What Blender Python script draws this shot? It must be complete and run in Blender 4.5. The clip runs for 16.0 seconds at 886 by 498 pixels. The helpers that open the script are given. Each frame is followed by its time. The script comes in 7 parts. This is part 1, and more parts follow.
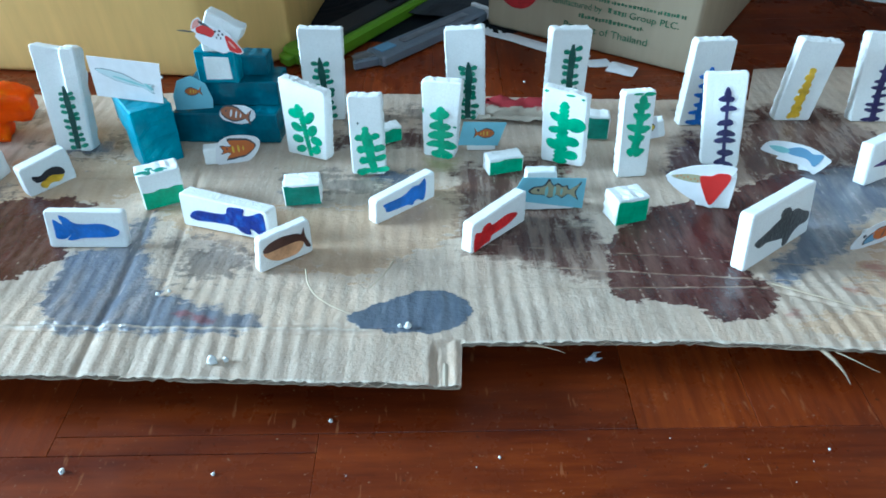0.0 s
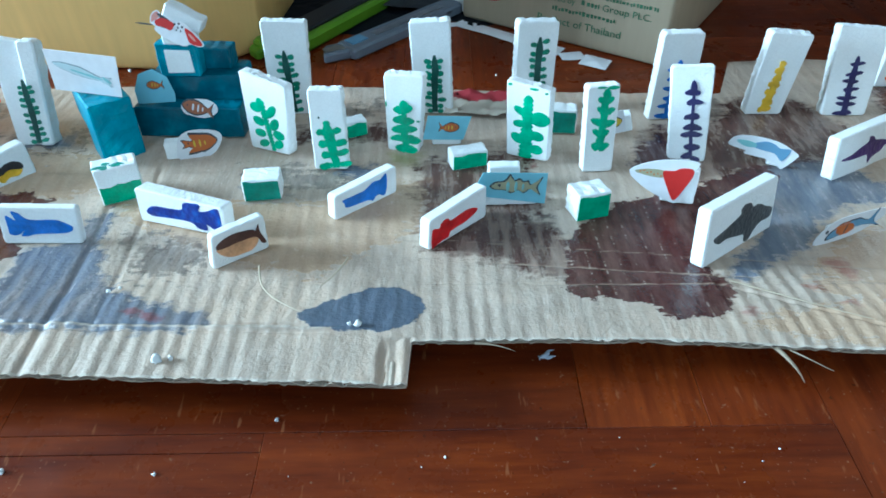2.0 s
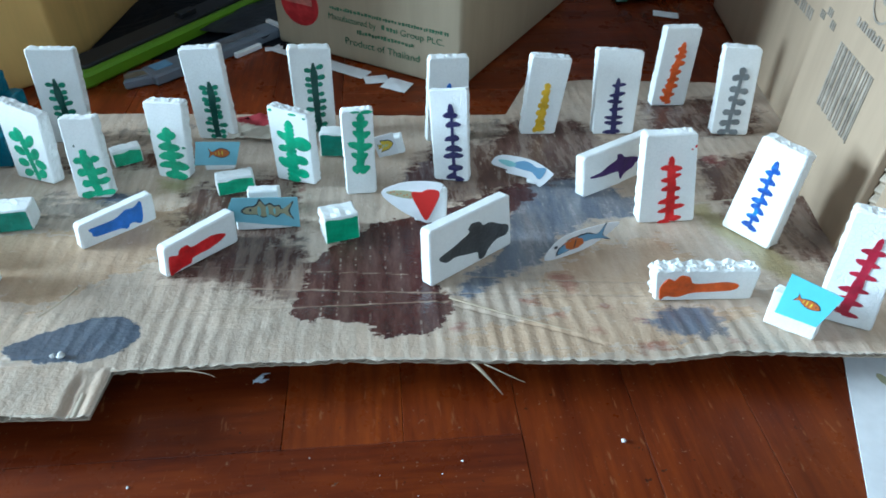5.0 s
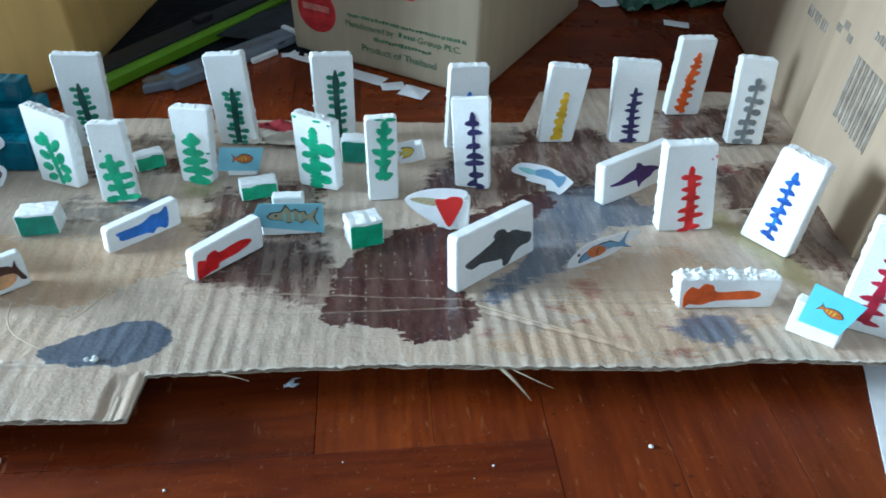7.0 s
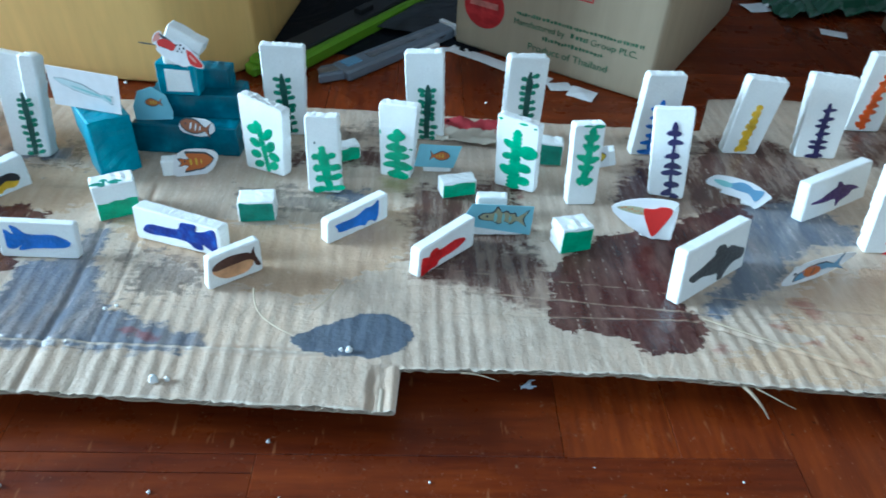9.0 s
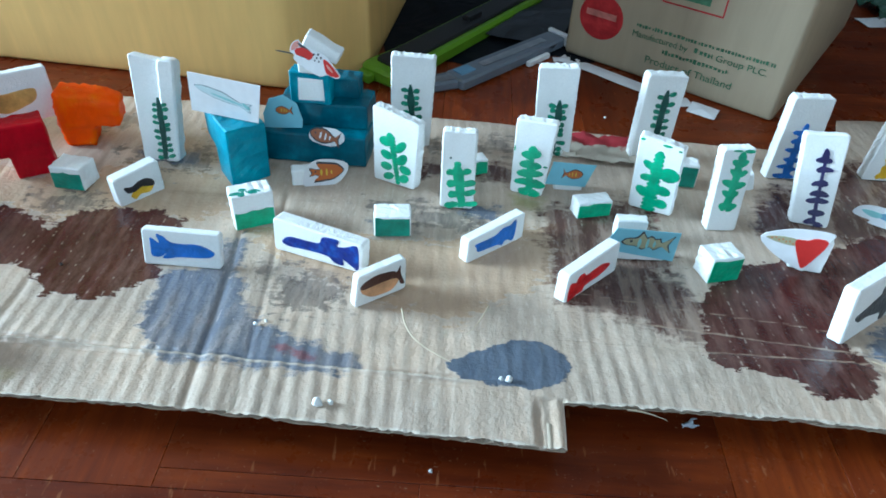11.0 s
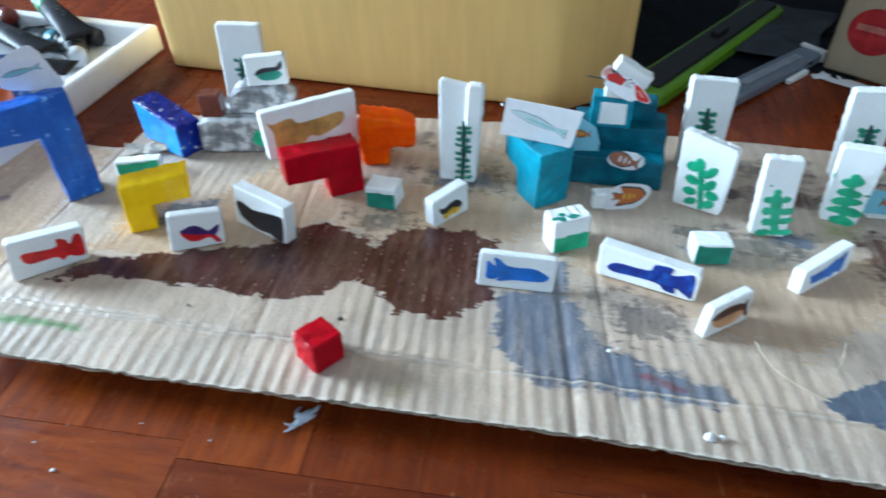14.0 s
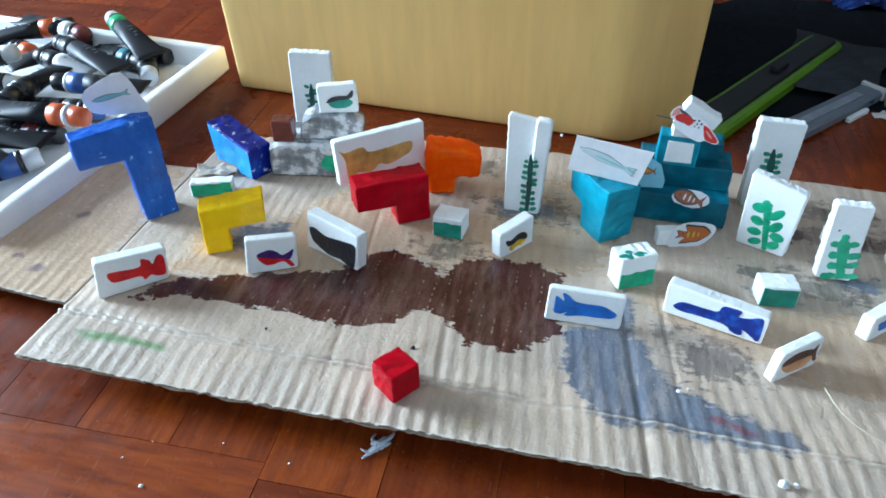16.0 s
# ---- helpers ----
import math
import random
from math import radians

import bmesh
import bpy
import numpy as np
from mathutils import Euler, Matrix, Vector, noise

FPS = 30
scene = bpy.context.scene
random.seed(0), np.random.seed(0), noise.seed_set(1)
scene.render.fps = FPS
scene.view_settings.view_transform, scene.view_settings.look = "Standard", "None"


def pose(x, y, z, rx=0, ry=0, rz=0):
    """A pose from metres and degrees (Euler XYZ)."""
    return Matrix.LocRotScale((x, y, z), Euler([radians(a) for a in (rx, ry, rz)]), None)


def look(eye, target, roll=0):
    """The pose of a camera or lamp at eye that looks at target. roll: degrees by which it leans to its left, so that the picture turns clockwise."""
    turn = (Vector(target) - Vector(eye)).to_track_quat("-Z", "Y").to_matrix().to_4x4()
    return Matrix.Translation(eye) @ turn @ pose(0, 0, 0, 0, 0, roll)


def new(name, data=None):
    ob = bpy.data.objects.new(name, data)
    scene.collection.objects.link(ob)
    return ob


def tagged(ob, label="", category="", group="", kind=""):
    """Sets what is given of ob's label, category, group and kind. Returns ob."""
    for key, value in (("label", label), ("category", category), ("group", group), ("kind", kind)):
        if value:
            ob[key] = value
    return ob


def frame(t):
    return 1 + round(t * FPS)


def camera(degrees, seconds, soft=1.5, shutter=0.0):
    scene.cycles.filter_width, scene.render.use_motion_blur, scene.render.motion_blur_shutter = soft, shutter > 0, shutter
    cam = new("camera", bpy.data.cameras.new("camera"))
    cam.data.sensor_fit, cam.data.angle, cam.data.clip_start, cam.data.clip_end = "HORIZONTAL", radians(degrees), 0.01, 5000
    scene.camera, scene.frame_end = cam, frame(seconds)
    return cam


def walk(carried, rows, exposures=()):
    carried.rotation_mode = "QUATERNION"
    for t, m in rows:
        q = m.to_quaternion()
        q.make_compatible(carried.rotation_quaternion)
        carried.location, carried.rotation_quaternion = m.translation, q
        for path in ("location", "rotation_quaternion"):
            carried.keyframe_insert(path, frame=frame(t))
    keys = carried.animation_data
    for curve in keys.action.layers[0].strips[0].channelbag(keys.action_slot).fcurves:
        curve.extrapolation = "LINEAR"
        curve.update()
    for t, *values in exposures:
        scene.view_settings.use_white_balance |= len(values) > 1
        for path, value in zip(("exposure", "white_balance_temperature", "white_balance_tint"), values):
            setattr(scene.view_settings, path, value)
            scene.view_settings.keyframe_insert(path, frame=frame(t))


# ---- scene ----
cam = camera(66.1, 16.0, soft=1.7, shutter=0.5)
PATH = [
    (0, (-0.0079, -0.2373, 0.2322), (-0.0093, 0.1652, -0.0644), -1.03),
    (0.5, (-0.0093, -0.2376, 0.2361), (-0.0115, 0.1644, -0.0613), -1.02),
    (1, (0.0082, -0.2388, 0.2326), (0.0051, 0.1624, -0.0659), -1.01),
    (1.5, (0.0198, -0.2328, 0.2281), (0.0182, 0.1674, -0.0715), -1.10),
    (2, (0.0165, -0.2324, 0.2303), (0.0150, 0.1670, -0.0704), -1.06),
    (2.5, (0.0208, -0.2342, 0.2346), (0.0187, 0.1658, -0.0653), -1.11),
    (3, (0.0625, -0.2288, 0.2390), (0.0633, 0.1726, -0.0591), -1.35),
    (3.5, (0.1066, -0.2285, 0.2346), (0.1150, 0.1748, -0.0608), -1.35),
    (4, (0.1324, -0.2331, 0.2359), (0.1550, 0.1707, -0.0580), -0.90),
    (6.5, (0.1365, -0.2433, 0.2373), (0.1785, 0.1626, -0.0515), 0.80),
    (7, (0.1179, -0.2426, 0.2406), (0.1589, 0.1634, -0.0483), 1.09),
    (7.5, (0.1046, -0.2432, 0.2410), (0.1451, 0.1630, -0.0477), 1.70),
    (8, (0.0630, -0.2375, 0.2453), (0.1010, 0.1651, -0.0488), 2.76),
    (8.5, (0.0321, -0.2385, 0.2503), (0.0609, 0.1617, -0.0481), 2.80),
    (9, (0.0101, -0.2360, 0.2514), (0.0245, 0.1649, -0.0471), 2.36),
    (9.5, (-0.0091, -0.2309, 0.2473), (-0.0017, 0.1686, -0.0533), 3.09),
    (10, (-0.0426, -0.2261, 0.2538), (-0.0416, 0.1720, -0.0488), 3.18),
    (12.5, (-0.0709, -0.2174, 0.2567), (-0.0844, 0.1825, -0.0432), 2.17),
    (13, (-0.0952, -0.2177, 0.2559), (-0.1100, 0.1827, -0.0432), 2.13),
    (13.5, (-0.1480, -0.2217, 0.2629), (-0.1786, 0.1768, -0.0376), 1.31),
    (14, (-0.2056, -0.2296, 0.2703), (-0.2762, 0.1616, -0.0329), -1.19),
    (14.5, (-0.2274, -0.2321, 0.2816), (-0.3100, 0.1561, -0.0225), -1.54),
    (15, (-0.2329, -0.2352, 0.2858), (-0.3190, 0.1534, -0.0169), -0.93),
    (15.5, (-0.2368, -0.2366, 0.2876), (-0.3252, 0.1534, -0.0125), -0.82),
    (16, (-0.2348, -0.2350, 0.2895), (-0.3226, 0.1568, -0.0086), -0.67),
]
from mathutils.geometry import tessellate_polygon

# the painted sheet rests on the floor at its back and stands clear of it in front: all that lies on it leans with it
LEAN = pose(0, 0, 0, -4.6)
walk(cam, [(t, LEAN @ look(eye, target, roll)) for t, eye, target, roll in PATH],
     [(0.0, 0.27, 5900, 4), (2.5, 0.27, 5800, 2), (3.5, 0.20, 6120, 7), (4.0, 0.13, 6200, 7), (7.0, 0.03, 6350, 9), (8.0, 0.13, 6260, 8), (9.0, 0.19, 5950, 5), (10.0, 0.20, 6040, 6), (12.5, 0.18, 6260, 9), (14.5, 0.09, 6280, 12), (16.0, 0.08, 6280, 12)])

# ---- light: daylight from a window on the left, a weaker one behind the camera and a small one beyond the boxes ----
FLOOR = -0.0203
world = bpy.data.worlds.new("world")
scene.world = world
world.use_nodes = True
wn = world.node_tree.nodes
sky = wn.new("ShaderNodeTexSky")
sky.sky_type, sky.sun_disc = "NISHITA", False
sky.sun_elevation, sky.sun_rotation = radians(40), radians(250)
wn["Background"].inputs[1].default_value = 0.1
world.node_tree.links.new(sky.outputs[0], wn["Background"].inputs[0])


def window_light(name, eye, target, sx, sy, watts, colour):
    data = bpy.data.lights.new(name, "AREA")
    data.shape, data.size, data.size_y, data.energy, data.color = "RECTANGLE", sx, sy, watts, colour
    ob = new(name, data)
    ob.matrix_world = look(eye, target)
    return ob


window_light("window_light_west", (-3.18, 0.50, 0.88), (0, 0.38, 0.60), 1.1, 0.95, 300, (0.60, 0.82, 1.0))
window_light("window_light_south", (0.2, -1.18, 1.1), (0.2, 0, 1.0), 1.5, 0.8, 8.0, (0.60, 0.82, 1.0))

window_light("window_light_north", (0.45, 1.78, 1.33), (0.45, 0, 1.2), 0.9, 0.7, 1.5, (0.62, 0.83, 1.0))


# ---- materials ----
def material(name, rough=0.6, metal=0.0, coat=0.0):
    m = bpy.data.materials.new(name)
    m.use_nodes = True
    b = m.node_tree.nodes["Principled BSDF"]
    b.inputs["Roughness"].default_value, b.inputs["Metallic"].default_value = rough, metal
    b.inputs["Coat Weight"].default_value = coat
    return m, m.node_tree, b


def node(tree, kind, **sockets):
    n = tree.nodes.new(kind)
    for key, value in sockets.items():
        n.inputs[key].default_value = value
    return n


def wire(tree, a, b):
    tree.links.new(a, b)


def coords(tree, scale=(1, 1, 1)):
    tc, mp = tree.nodes.new("ShaderNodeTexCoord"), tree.nodes.new("ShaderNodeMapping")
    mp.inputs["Scale"].default_value = scale
    wire(tree, tc.outputs["Object"], mp.inputs["Vector"])
    return mp.outputs["Vector"]


def noise_tex(tree, vec, scale, detail=4.0, rough=0.55):
    n = node(tree, "ShaderNodeTexNoise", Scale=scale, Detail=detail, Roughness=rough)
    if vec is not None:
        wire(tree, vec, n.inputs["Vector"])
    return n


def ramp(tree, fac, stops):
    r = tree.nodes.new("ShaderNodeValToRGB")
    el = r.color_ramp.elements
    while len(el) < len(stops):
        el.new(0.5)
    for e, (p, c) in zip(el, stops):
        e.position, e.color = p, (*c, 1)
    wire(tree, fac, r.inputs[0])
    return r


def mix(tree, fac, a, b, mode="MIX"):
    n = tree.nodes.new("ShaderNodeMix")
    n.data_type, n.blend_type = "RGBA", mode
    for sock, v in ((n.inputs[0], fac), (n.inputs[6], a), (n.inputs[7], b)):
        if hasattr(v, "is_linked"):
            wire(tree, v, sock)
        else:
            sock.default_value = v if isinstance(v, float) else (*v, 1)
    return n.outputs[2]


def maths(tree, op, a, b=0.0, c=0.0):
    n = tree.nodes.new("ShaderNodeMath")
    n.operation = op
    for sock, v in zip(n.inputs, (a, b, c)):
        if hasattr(v, "is_linked"):
            wire(tree, v, sock)
        else:
            sock.default_value = v
    return n.outputs[0]


def bump(tree, bsdf, height, strength, distance):
    b = node(tree, "ShaderNodeBump", Strength=strength, Distance=distance)
    wire(tree, height, b.inputs["Height"])
    wire(tree, b.outputs[0], bsdf.inputs["Normal"])
    return b


def foam_material(name, tint=(0.905, 0.925, 0.915)):
    """Expanded foam: pressed beads with faint seams, a fine grain and a soft glow through the edges."""
    m, t, b = material(name, 0.68)
    v = coords(t)
    cell = node(t, "ShaderNodeTexVoronoi", Scale=380.0)
    cell.feature = "DISTANCE_TO_EDGE"
    wire(t, v, cell.inputs["Vector"])
    seam = node(t, "ShaderNodeMapRange")
    seam.inputs[2].default_value = 0.09
    wire(t, cell.outputs["Distance"], seam.inputs[0])
    big = noise_tex(t, v, 45.0, 4.0)
    fine = noise_tex(t, v, 900.0, 2.0)
    dark = tuple(c * 0.93 for c in tint)
    col = ramp(t, big.outputs[0], [(0.3, dark), (0.65, tint)]).outputs[0]
    wire(t, mix(t, maths(t, "MULTIPLY", maths(t, "SUBTRACT", 1.0, seam.outputs[0]), 0.35), col, tuple(c * 0.84 for c in tint)), b.inputs["Base Color"])
    bump(t, b, maths(t, "ADD", seam.outputs[0], maths(t, "ADD", maths(t, "MULTIPLY", fine.outputs[0], 0.4), maths(t, "MULTIPLY", big.outputs[0], 1.2))), 0.30, 0.0006)
    b.inputs["Subsurface Weight"].default_value = 0.3
    b.inputs["Subsurface Radius"].default_value = (0.006, 0.006, 0.006)
    return m


def paint_material(name, colour, second=None, rough=0.32, gloss=0.5, deep=0.58, wrinkle=0.32, chips_glints=0.0, chip_glint_colour=(0.85, 0.86, 0.87), coarse=70.0, skin=0.0):
    """Acrylic paint brushed on foam: streaks, thick and thin places, beads showing through as relief, bare chips or
    painted glints.
    """
    m, t, b = material(name, rough)
    b.inputs["Specular IOR Level"].default_value = gloss
    v = coords(t)
    n = noise_tex(t, v, coarse, 5.0, 0.6)
    fine = noise_tex(t, v, 420.0, 3.0)
    dark = tuple(c * deep for c in colour)
    lite = second or tuple(min(1.0, c * 1.4 + 0.015) for c in colour)
    col = ramp(t, n.outputs[0], [(0.3, dark), (0.5, colour), (0.72, lite)]).outputs[0]
    if chips_glints:
        c = noise_tex(t, v, 160.0, 6.0, 0.65)
        mask = ramp(t, c.outputs[0], [(0.72 - chips_glints * 0.16, (0, 0, 0)), (0.76 - chips_glints * 0.16, (1, 1, 1))])
        col = mix(t, mask.outputs[0], col, chip_glint_colour)
    wire(t, col, b.inputs["Base Color"])
    cell = node(t, "ShaderNodeTexVoronoi", Scale=430.0)
    wire(t, v, cell.inputs["Vector"])
    grain = maths(t, "ADD", cell.outputs["Distance"], maths(t, "ADD", fine.outputs[0], maths(t, "MULTIPLY", n.outputs[0], 1.5)))
    if skin:
        lumps = noise_tex(t, v, 150.0, 3.0, 0.5)
        ridge = noise_tex(t, v, 62.0, 5.0, 0.55)
        grain = maths(t, "ADD", maths(t, "MULTIPLY", grain, 0.22), maths(t, "ADD", maths(t, "MULTIPLY", lumps.outputs[0], 2.2), maths(t, "MULTIPLY", ridge.outputs[0], 3.0)))
        b.inputs["Coat Weight"].default_value = skin
        b.inputs["Coat Roughness"].default_value = 0.05
    bump(t, b, grain, wrinkle, 0.0009)
    return m


def paper_material(name, colour, rough=0.6):
    m, t, b = material(name, rough)
    n = noise_tex(t, coords(t), 120.0, 4.0)
    wire(t, ramp(t, n.outputs[0], [(0.3, tuple(c * 0.9 for c in colour)), (0.7, colour)]).outputs[0], b.inputs["Base Color"])
    bump(t, b, n.outputs[0], 0.1, 0.0005)
    return m


FOAM = foam_material("white_foam")
COLOURS = {
    "leaf": (0.001, 0.37, 0.19), "dark": (0.001, 0.062, 0.047), "fern": (0.001, 0.21, 0.125), "indigo": (0.016, 0.012, 0.085), "royal": (0.008, 0.15, 0.55),
    "yellow": (0.72, 0.42, 0.02), "violet": (0.05, 0.012, 0.13), "orange": (0.72, 0.10, 0.01), "grey": (0.19, 0.21, 0.22), "red": (0.66, 0.008, 0.012),
    "sky": (0.008, 0.10, 0.36), "crimson": (0.42, 0.012, 0.04), "charcoal": (0.055, 0.06, 0.065), "navy": (0.010, 0.015, 0.14), "black": (0.012, 0.013, 0.02),
    "brown": (0.07, 0.022, 0.015), "peach": (0.62, 0.32, 0.16), "gold": (0.60, 0.34, 0.10), "emerald": (0.001, 0.25, 0.18), "teal": (0.008, 0.15, 0.18), "russet": (0.15, 0.028, 0.018), "lit_blue": (0.02, 0.30, 0.80),
}
PAINT = {k: paint_material(k + "_paint", c) for k, c in COLOURS.items()}
PAINT["two_sky"] = paint_material("two_sky_paint", (0.008, 0.08, 0.36), (0.02, 0.30, 0.65), coarse=140.0)
PAINT["two_blue"] = paint_material("two_blue_paint", (0.006, 0.03, 0.24), (0.01, 0.15, 0.55), coarse=110.0)
PAPER = {k: paper_material(k + "_paper", c) for k, c in {
    "white": (0.80, 0.81, 0.83), "cyan": (0.22, 0.55, 0.66), "aqua": (0.12, 0.62, 0.78), "ink": (0.05, 0.06, 0.07), "print_orange": (0.56, 0.14, 0.03), "rust": (0.36, 0.12, 0.055),
    "print_yellow": (0.7, 0.5, 0.05), "print_red": (0.60, 0.018, 0.014), "print_blue": (0.15, 0.33, 0.5), "print_aqua": (0.25, 0.55, 0.55), "olive": (0.40, 0.38, 0.24),
    "salmon": (0.7, 0.30, 0.25), "pencil": (0.22, 0.27, 0.29), "wash": (0.55, 0.68, 0.70)}.items()}


# ---- building helpers ----
def part(name, bm, mat, parent=None, label="", smooth=False):
    mesh = bpy.data.meshes.new(name)
    bm.to_mesh(mesh)
    bm.free()
    mesh.materials.append(mat)
    if smooth:
        for p in mesh.polygons:
            p.use_smooth = True
    ob = new(name, mesh)
    ob.parent = parent
    if label:
        ob["label"] = label
    return ob


def thing(name, m, label, category, group=""):
    ob = new(name)
    ob.empty_display_size = 0.01
    ob.matrix_world = m
    return tagged(ob, label, category, group)


def rounded(corners, r=0.0015, steps=3, wobble=0.0, seg=0.004, rng=random):
    """A closed outline with rounded corners and slightly uneven edges."""
    pts, n = [], len(corners)
    for i in range(n):
        a, c, d = Vector(corners[i - 1]), Vector(corners[i]), Vector(corners[(i + 1) % n])
        ra = min(r, (a - c).length * 0.4)
        rd = min(r, (d - c).length * 0.4)
        p, q = c + (a - c).normalized() * ra, c + (d - c).normalized() * rd
        for k in range(steps + 1):
            s = k / steps
            pts.append((1 - s) ** 2 * p + 2 * s * (1 - s) * c + s * s * q)
        e = d + (c - d).normalized() * min(r, (d - c).length * 0.4)
        gap = (e - q).length
        for k in range(1, int(gap / seg)):
            s = k * seg / gap
            side = Vector(((e - q).y, -(e - q).x)).normalized()
            pts.append(q.lerp(e, s) + side * rng.uniform(-wobble, wobble))
    return pts


def prism(outline, depth, bevel=0.0005, y0=0.0, wobble=0.0, rng=random):
    """An outline in x, z with its front at y0 and its back depth behind; rims bevelled, the back slightly uneven."""
    pts = [Vector((p[0], p[1])) for p in outline]
    n = len(pts)
    area = sum(pts[i - 1].x * pts[i].y - pts[i].x * pts[i - 1].y for i in range(n))
    if area < 0:
        pts.reverse()
    inset = []
    for i in range(n):
        d = pts[(i + 1) % n] - pts[i - 1]
        inset.append(pts[i] + Vector((-d.y, d.x)).normalized() * bevel)
    seed = rng.random() * 50

    def uneven(y):
        return [Vector((2 * wobble * noise.noise((p.x * 430, p.y * 430, seed + y * 430)), 2 * wobble * noise.noise((p.x * 430, p.y * 430, seed + 9 + y * 430)) * (p.y > 0.002))) for p in pts]

    back = uneven(depth)
    inner = [(pts, y0 + bevel + (depth - 2 * bevel) * k / 5, uneven(depth * k / 5)) for k in range(1, 5)] if wobble else []
    bm = bmesh.new()
    flat = Vector((0, 0))
    rings = [[bm.verts.new((p.x + w.x, y, p.y + w.y)) for p, w in zip(line, shift)]
             for line, y, shift in ((inset, y0, [flat] * n), (pts, y0 + bevel, [flat] * n), *inner, (pts, y0 + depth - bevel, back), (inset, y0 + depth, back))]
    for p, q in zip(rings, rings[1:]):
        for i in range(n):
            bm.faces.new((p[i], p[(i + 1) % n], q[(i + 1) % n], q[i]))
    for tri in tessellate_polygon([[Vector((p.x, p.y, 0)) for p in inset]]):
        for ring in (rings[0], rings[-1]):
            if len(set(tri)) == 3 and not bm.faces.get([ring[k] for k in tri]):
                bm.faces.new([ring[k] for k in tri])
    bmesh.ops.recalc_face_normals(bm, faces=bm.faces)
    return bm


def dome(bm, cx, cz, rx, rz, turn=0.0, y=0.0, thick=0.0004, n=14):
    """A flat blob of paint on a face that looks to -y."""
    ca, sa = math.cos(radians(turn)), math.sin(radians(turn))
    rings = []
    for k, (s, h) in enumerate(((1.0, 0.0), (0.9, 0.75), (0.5, 1.0))):
        ring = []
        for i in range(n):
            a = 2 * math.pi * i / n
            px, pz = rx * s * math.cos(a), rz * s * math.sin(a)
            ring.append(bm.verts.new((cx + px * ca - pz * sa, y - thick * h + 0.0002, cz + px * sa + pz * ca)))
        rings.append(ring)
    for a, b in zip(rings, rings[1:]):
        for i in range(n):
            bm.faces.new((a[i], a[(i + 1) % n], b[(i + 1) % n], b[i]))
    bm.faces.new(rings[-1])


def decal(outline, y=0.0, thick=0.0004, bm=None):
    """A flat layer of paint or print of that outline (x, z) on a face that looks to -y."""
    bm = bm or bmesh.new()
    back = [bm.verts.new((p[0], y + 0.0002, p[1])) for p in outline]
    c = sum((Vector((p[0], p[1])) for p in outline), Vector((0, 0))) / len(outline)
    front = [bm.verts.new((c.x + (p[0] - c.x) * 0.985, y - thick, c.y + (p[1] - c.y) * 0.985)) for p in outline]
    n = len(outline)
    for i in range(n):
        bm.faces.new((back[i], back[(i + 1) % n], front[(i + 1) % n], front[i]))
    bm.faces.new(front)
    bmesh.ops.recalc_face_normals(bm, faces=bm.faces)
    bmesh.ops.triangulate(bm, faces=[f for f in bm.faces if len(f.verts) > 4])
    return bm


def smooth_line(pts, steps=4):
    """A closed smooth line through the points."""
    n, out = len(pts), []
    for i in range(n):
        p0, p1, p2, p3 = (Vector(pts[(i + k) % n]) for k in (-1, 0, 1, 2))
        for k in range(steps):
            s = k / steps
            out.append(0.5 * (2 * p1 + (p2 - p0) * s + (2 * p0 - 5 * p1 + 4 * p2 - p3) * s * s + (3 * p1 - p0 - 3 * p2 + p3) * s ** 3))
    return out


# ---- the room: floor, walls with two windows, ceiling ----
def box_mesh(sx, sy, sz, bevel=0.0):
    """A box on z = 0, centred in x and y."""
    bm = bmesh.new()
    bmesh.ops.create_cube(bm, size=1.0)
    for v in bm.verts:
        v.co = Vector((v.co.x * sx, v.co.y * sy, (v.co.z + 0.5) * sz))
    if bevel:
        bmesh.ops.bevel(bm, geom=list(bm.edges), offset=bevel, segments=2, affect="EDGES", profile=0.5)
    return bm


def pos_x(t, pos):
    s = t.nodes.new("ShaderNodeSeparateXYZ")
    wire(t, pos, s.inputs[0])
    return s.outputs[0]


